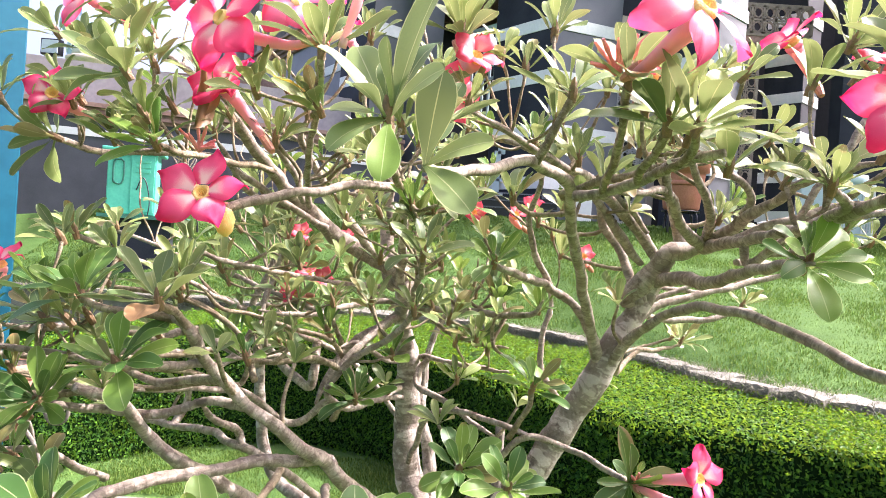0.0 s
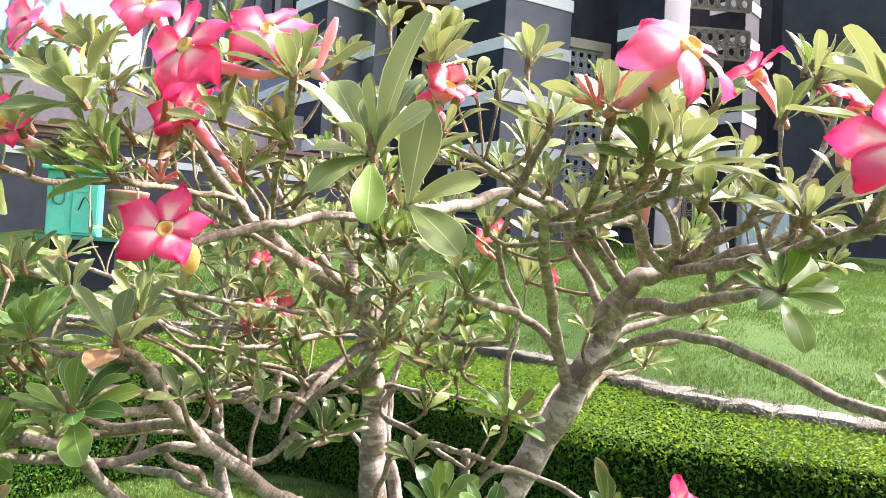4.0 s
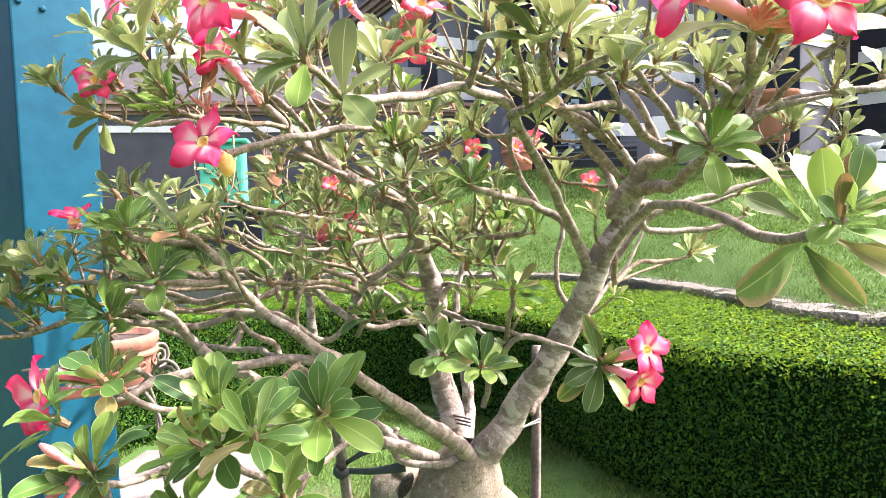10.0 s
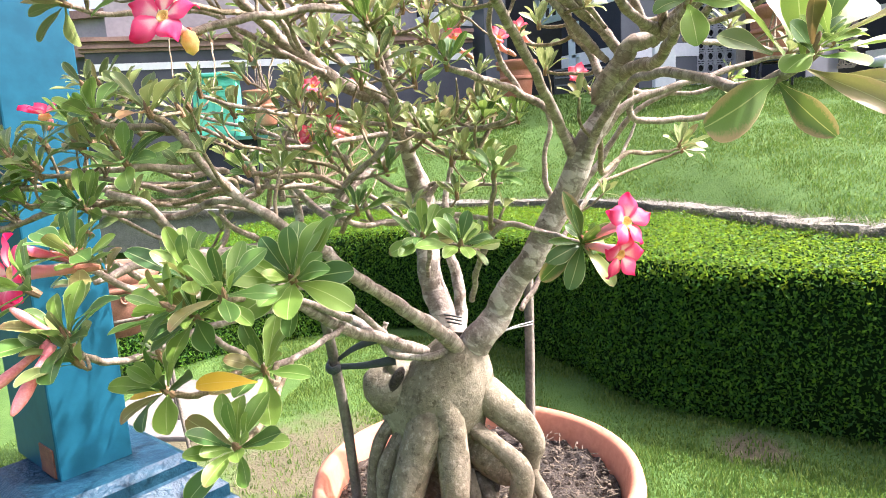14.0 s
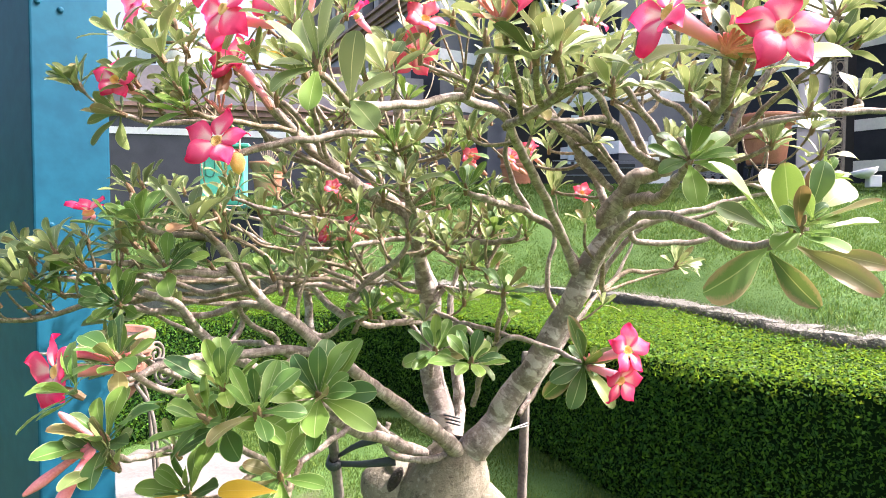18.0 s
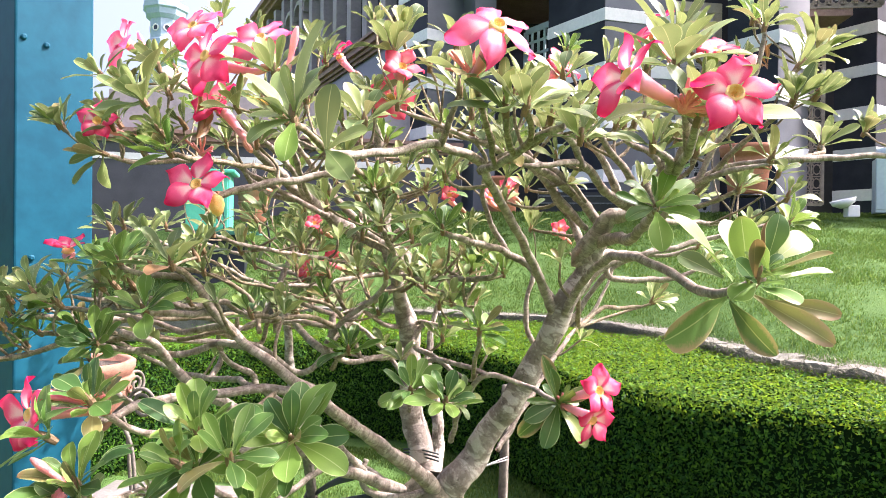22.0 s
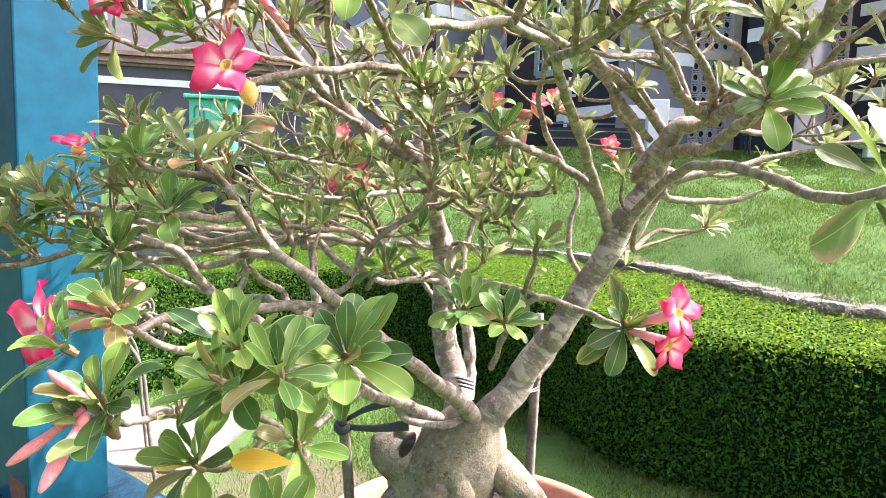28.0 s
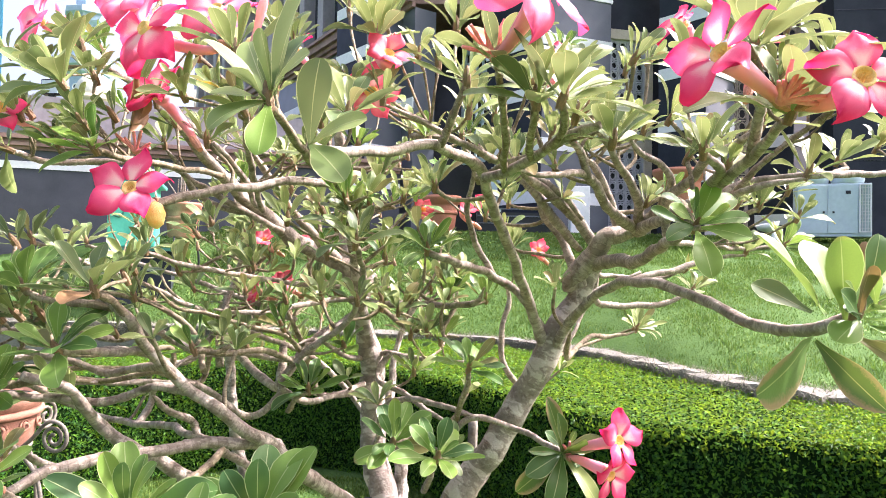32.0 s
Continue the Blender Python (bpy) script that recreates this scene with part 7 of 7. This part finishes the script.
# ---- blue post on its plinth ----
post = thing("blue_post", "square blue-painted metal post on a moulded blue plinth", "post", (-0.80, 1.15, 0))
ANG = math.atan2(0.85, 0.53)
m = Matrix.Translation((-0.805, 1.0, 0)) @ Matrix.Rotation(ANG, 4, "Z")
part("shaft", box(0, 0, 0.69, 0.145, 0.24, 3.2, 0.004, m), M_TEAL, post, "scuffed blue paint")
c = m @ Vector((0.072, 0.05, 0))
bm = lathe([(0.50, 0.0), (0.50, 0.34), (0.488, 0.352), (0.488, 0.392), (0.455, 0.42), (0.455, 0.445), (0.43, 0.455), (0.40, 0.475), (0.40, 0.50), (0.385, 0.507), (0.30, 0.58), (0.285, 0.585), (0.285, 0.612), (0.272, 0.62), (0.235, 0.652), (0.222, 0.655), (0.222, 0.678), (0.19, 0.692)], 4, c, start=ANG + math.pi / 4)
for f in bm.faces:
    f.smooth = False
part("plinth", bm, M_TEAL_DARK, post, "glossy moulded blue plinth")
part("rust_plate", box(-0.003, 0.015, 0.695, 0.0, 0.085, 0.755, 0, m), M_RUST, post, "rusty patch")
for z, x in ((1.768, 0.055), (1.775, 0.015), (1.35, 0.03)):
    b = lathe([(0.006, 0), (0.006, 0.003), (0.003, 0.005)], 8)
    b.transform(m @ Matrix.Translation((x, 0, z)) @ Matrix.Rotation(math.pi / 2, 4, "X"))
    part("bolt", b, M_TEAL, post)

# ---- things on the raised lawn ----
locker = thing("green_box", "mint green metal box with a lid and a hanging cable", "box", (-3.15, 6.8, 1.45))
mk = Matrix.Translation((-3.42, 6.62, 0)) @ Matrix.Rotation(radians(18), 4, "Z")
part("body", box(0, 0, 1.50, 0.46, 0.40, 2.13, 0.012, mk), M_GREEN, locker)
part("lid", box(-0.05, -0.05, 2.13, 0.52, 0.46, 2.17, 0.01, mk), M_GREEN, locker)
part("front_panel", box(0.22, -0.012, 1.53, 0.44, 0.0, 2.10, 0.003, mk), M_GREEN, locker, "raised front panel")
for k in range(3):
    part("louvre", box(0.27, -0.022, 1.93 + k * 0.05, 0.40, -0.012, 1.955 + k * 0.05, 0, mk), M_GREEN, locker)
ring = [(0.06, -0.006, 1.82, 0.009), (0.06, -0.006, 2.02, 0.009), (0.10, -0.006, 2.05, 0.009), (0.15, -0.006, 2.03, 0.009), (0.15, -0.006, 1.84, 0.009), (0.11, -0.006, 1.80, 0.009), (0.06, -0.006, 1.82, 0.009)]
part("hatch_seal", tube("hatch_seal", [(*(mk @ Vector(p[:3])), p[3]) for p in ring], M_GREEN_DARK, 0.02, 6, 0), None, locker, "dark oval seal")
cab = [(0.28, -0.02, 1.75, 0.006), (0.33, -0.03, 1.88, 0.006), (0.38, -0.03, 1.80, 0.006), (0.41, -0.04, 1.60, 0.006), (0.38, -0.06, 1.40, 0.006)]
part("cable", tube("cable", [(*(mk @ Vector(p[:3])), p[3]) for p in cab], M_BLACK, 0.02, 6, 0), None, locker, "black cable")
bench = thing("dark_plinth", "dark green metal stand under the box", "stand", (-3.0, 6.8, 1.2))
part("top", box(-0.06, -0.10, 1.46, 0.78, 0.55, 1.495, 0, mk), M_GREEN_DARK, bench)
part("body", box(0.05, 0.02, 0.8, 0.62, 0.45, 1.46, 0, mk), M_GRANITE, bench)


def planter(x, y, z, r, h, name, label, plant):
    p = thing(name, label, "pot", (x, y, z), "planters")
    part("bowl", lathe([(r * 0.62, 0), (r * 0.7, h * 0.05), (r * 0.85, h * 0.7), (r * 0.86, h * 0.78), (r, h * 0.80), (r, h * 0.9), (r * 1.04, h * 0.92), (r * 1.04, h), (r * 0.9, h), (r * 0.86, h * 0.85)], 32, (x, y, z)), M_TERRA, p)
    part("groove_band", lathe([(r * 0.84, h * 0.5), (r * 0.87, h * 0.52), (r * 0.87, h * 0.57), (r * 0.84, h * 0.6)], 32, (x, y, z), closed=True), M_TERRA, p, "raised ring")
    part("soil", lathe([(r * 0.87, h * 0.86), (r * 0.2, h * 0.9)], 24, (x, y, z)), M_SOIL, p)
    if plant:
        rr = random.Random(int(x * 100))
        for k in range(11):
            a = rr.uniform(0, 6.28)
            e = (x + 0.22 * math.cos(a) * rr.random(), y + 0.22 * math.sin(a) * rr.random(), z + h + rr.uniform(0.12, 0.36))
            part("stalk", tube("stalk", [(x, y, z + h * 0.8, 0.012), ((x + e[0]) / 2 + rr.uniform(-0.05, 0.05), (y + e[1]) / 2, z + h + 0.08, 0.009), (*e, 0.005)], M_BARK, 0.03, 6, 0.1), None, p, "bare grey stalk")


planter(-2.98, 7.42, 1.62, 0.21, 0.40, "terracotta_planter", "terracotta planter with a bare branching shrub", True)
for k in range(3):
    a = 0.4 + k * 2.094
    stand = thing("pot_stand", "three-legged black iron stand under the planter", "stand", (-2.98, 7.42, 1.0)) if k == 0 else stand
    part("leg", tube("leg", [(-2.98 + 0.15 * math.cos(a), 7.42 + 0.15 * math.sin(a), 1.63, 0.012), (-2.98 + 0.19 * math.cos(a), 7.42 + 0.19 * math.sin(a), 1.38, 0.012), (-2.98 + 0.17 * math.cos(a), 7.42 + 0.17 * math.sin(a), 1.0, 0.012)], M_BLACK, 0.05, 6, 0), None, stand)
planter(2.94, 8.25, 2.02, 0.31, 0.60, "terracotta_planter", "large ribbed terracotta planter on a low stand", False)
low = thing("pot_stand", "low black iron stand under the large planter", "stand", (2.94, 8.25, 1.7))
part("ring", lathe([(0.20, 2.0), (0.23, 2.0), (0.23, 2.018), (0.20, 2.018)], 24, (2.94, 8.25, 0), closed=True), M_BLACK, low)
for k in range(4):
    a = 0.6 + k * math.pi / 2
    part("leg", tube("leg", [(2.94 + 0.21 * math.cos(a), 8.25 + 0.21 * math.sin(a), 2.0, 0.014), (2.94 + 0.24 * math.cos(a), 8.25 + 0.24 * math.sin(a), 1.9, 0.014), (2.94 + 0.23 * math.cos(a), 8.25 + 0.23 * math.sin(a), 1.70, 0.014)], M_BLACK, 0.05, 6, 0), None, low)
planter(-0.05, 8.9, 1.80, 0.26, 0.5, "terracotta_planter", "terracotta planter beside the building", False)
unit = thing("metal_cabinet", "pale enamelled outdoor metal cabinet with a vent", "cabinet", (4.7, 8.1, PLATFORM))
mc = Matrix.Translation((4.30, 8.02, 0)) @ Matrix.Rotation(radians(-20), 4, "Z") @ Matrix.Diagonal((0.86, 1, 1, 1))
part("body", box(0, 0, PLATFORM - 0.02, 0.92, 0.34, 2.44, 0.01, mc), M_CABINET, unit)
for k in range(2):
    part("front_panel", box(0.012 + k * 0.375, -0.012, 1.84, 0.38 + k * 0.375, 0.0, 2.42, 0.004, mc), M_CABINET, unit)
    part("latch", box(0.32 + k * 0.12, -0.018, 2.08, 0.345 + k * 0.12, -0.012, 2.105, 0, mc), M_BLACK, unit, "small dark latch")
part("badge", box(0.60, -0.018, 2.31, 0.66, -0.012, 2.35, 0, mc), M_BLACK, unit, "small black badge")
part("grille", lattice_bm(0.13, 0.56, 4, 14, 0.008, False), M_WHITE, unit, "white square-mesh side grille", mc @ Matrix.Translation((0.77, -0.01, 1.86)))
for x in (0.22, 0.66):
    part("lid", lathe([(0.17, 2.44), (0.18, 2.50), (0.17, 2.56), (0.05, 2.57)], 24, mc @ Vector((x, 0.17, 0))), M_CABINET, unit, "round white cover")
dish = thing("white_bowl", "white round dish leaning on the grass", "bowl", (3.9, 7.8, 1.78))
b = lathe([(0.045, 0), (0.115, 0.045), (0.138, 0.10), (0.126, 0.10), (0.10, 0.045), (0.03, 0.018)], 28)
b.transform(Matrix.Translation((3.88, 7.84, 1.845)) @ Matrix.Rotation(radians(-14), 4, "Y"))
part("shell", b, M_WHITE, dish)
part("foot", box(3.89, 7.78, 1.74, 4.02, 7.9, 1.875, 0.01), M_WHITE, dish)
block = thing("white_box", "white square box standing in front of the building", "box", (1.84, 9.0, 1.8))
part("body", box(1.71, 8.9, 1.80, 1.97, 9.1, 2.48, 0.01), M_WHITE, block)

# ornate pot on a scrolled iron stand behind the blue post
px, py = -1.70, 2.5
urn = thing("ornate_pot", "carved terracotta pot on a scrolled iron stand", "pot", (px, py, 0.55), "planters")
part("bowl", lathe([(0.05, 0.55), (0.09, 0.56), (0.135, 0.62), (0.165, 0.70), (0.178, 0.77), (0.17, 0.785), (0.182, 0.80), (0.198, 0.825), (0.20, 0.855), (0.185, 0.865), (0.165, 0.86), (0.155, 0.80)], 36, (px, py, 0)), M_TERRA_SHADED, urn)
part("rim", lathe([(0.178, 0.765), (0.194, 0.775), (0.194, 0.79), (0.178, 0.80)], 36, (px, py, 0), closed=True), M_TERRA_SHADED, urn, "rolled carved rim")
part("soil", lathe([(0.163, 0.835), (0.03, 0.85)], 24, (px, py, 0)), M_SOIL, urn)
for k in range(12):
    a = k * math.pi / 6 - 0.2
    o = Vector((math.cos(a), math.sin(a), 0))
    e = Vector((-o.y, o.x, 0))
    curl = [Vector((px, py, 0.738)) + o * (0.181 - 0.012 * abs(j - 8) / 8) + e * (0.026 * (1 - j / 17) * math.cos(j * 0.75)) + Vector((0, 0, 0.026 * (1 - j / 17) * math.sin(j * 0.75))) for j in range(15)]
    part("carved_scroll", tube("carved_scroll", [(*p, 0.006) for p in curl], M_TERRA_SHADED, 0.01, 6, 0.05), None, urn)
iron = thing("iron_stand", "weathered wrought iron pot stand with curled scrolls", "stand", (px, py, 0), "")
part("ring", tube("ring", [(px + 0.15 * math.cos(a), py + 0.15 * math.sin(a), 0.645, 0.008) for a in [i * math.pi / 10 for i in range(21)]], M_STAKE, 0.03, 6, 0), None, iron)
for k in range(4):
    a = -0.17 + k * math.pi / 2
    o = Vector((math.cos(a), math.sin(a), 0))
    c0 = Vector((px, py, 0.70)) + o * 0.30
    turns = [c0 + o * (0.066 * (1 - j / 30) * math.cos(2.6 - j * 0.55)) + Vector((0, 0, 0.066 * (1 - j / 30) * math.sin(2.6 - j * 0.55))) for j in range(26)]
    part("scroll", tube("scroll", [(*(Vector((px, py, 0.645)) + o * 0.15), 0.008), (*(Vector((px, py, 0.70)) + o * 0.215), 0.008)] + [(*p, 0.0075) for p in turns], M_STAKE, 0.015, 6, 0.05), None, iron, "curled iron scroll")
    part("leg", tube("leg", [(*(Vector((px, py, 0.645)) + o * 0.15), 0.009), (*(Vector((px, py, 0.52)) + o * 0.24), 0.009), (*(Vector((px, py, 0.25)) + o * 0.27), 0.009), (*(Vector((px, py, 0.0)) + o * 0.30), 0.009)], M_STAKE, 0.03, 6, 0.05), None, iron)
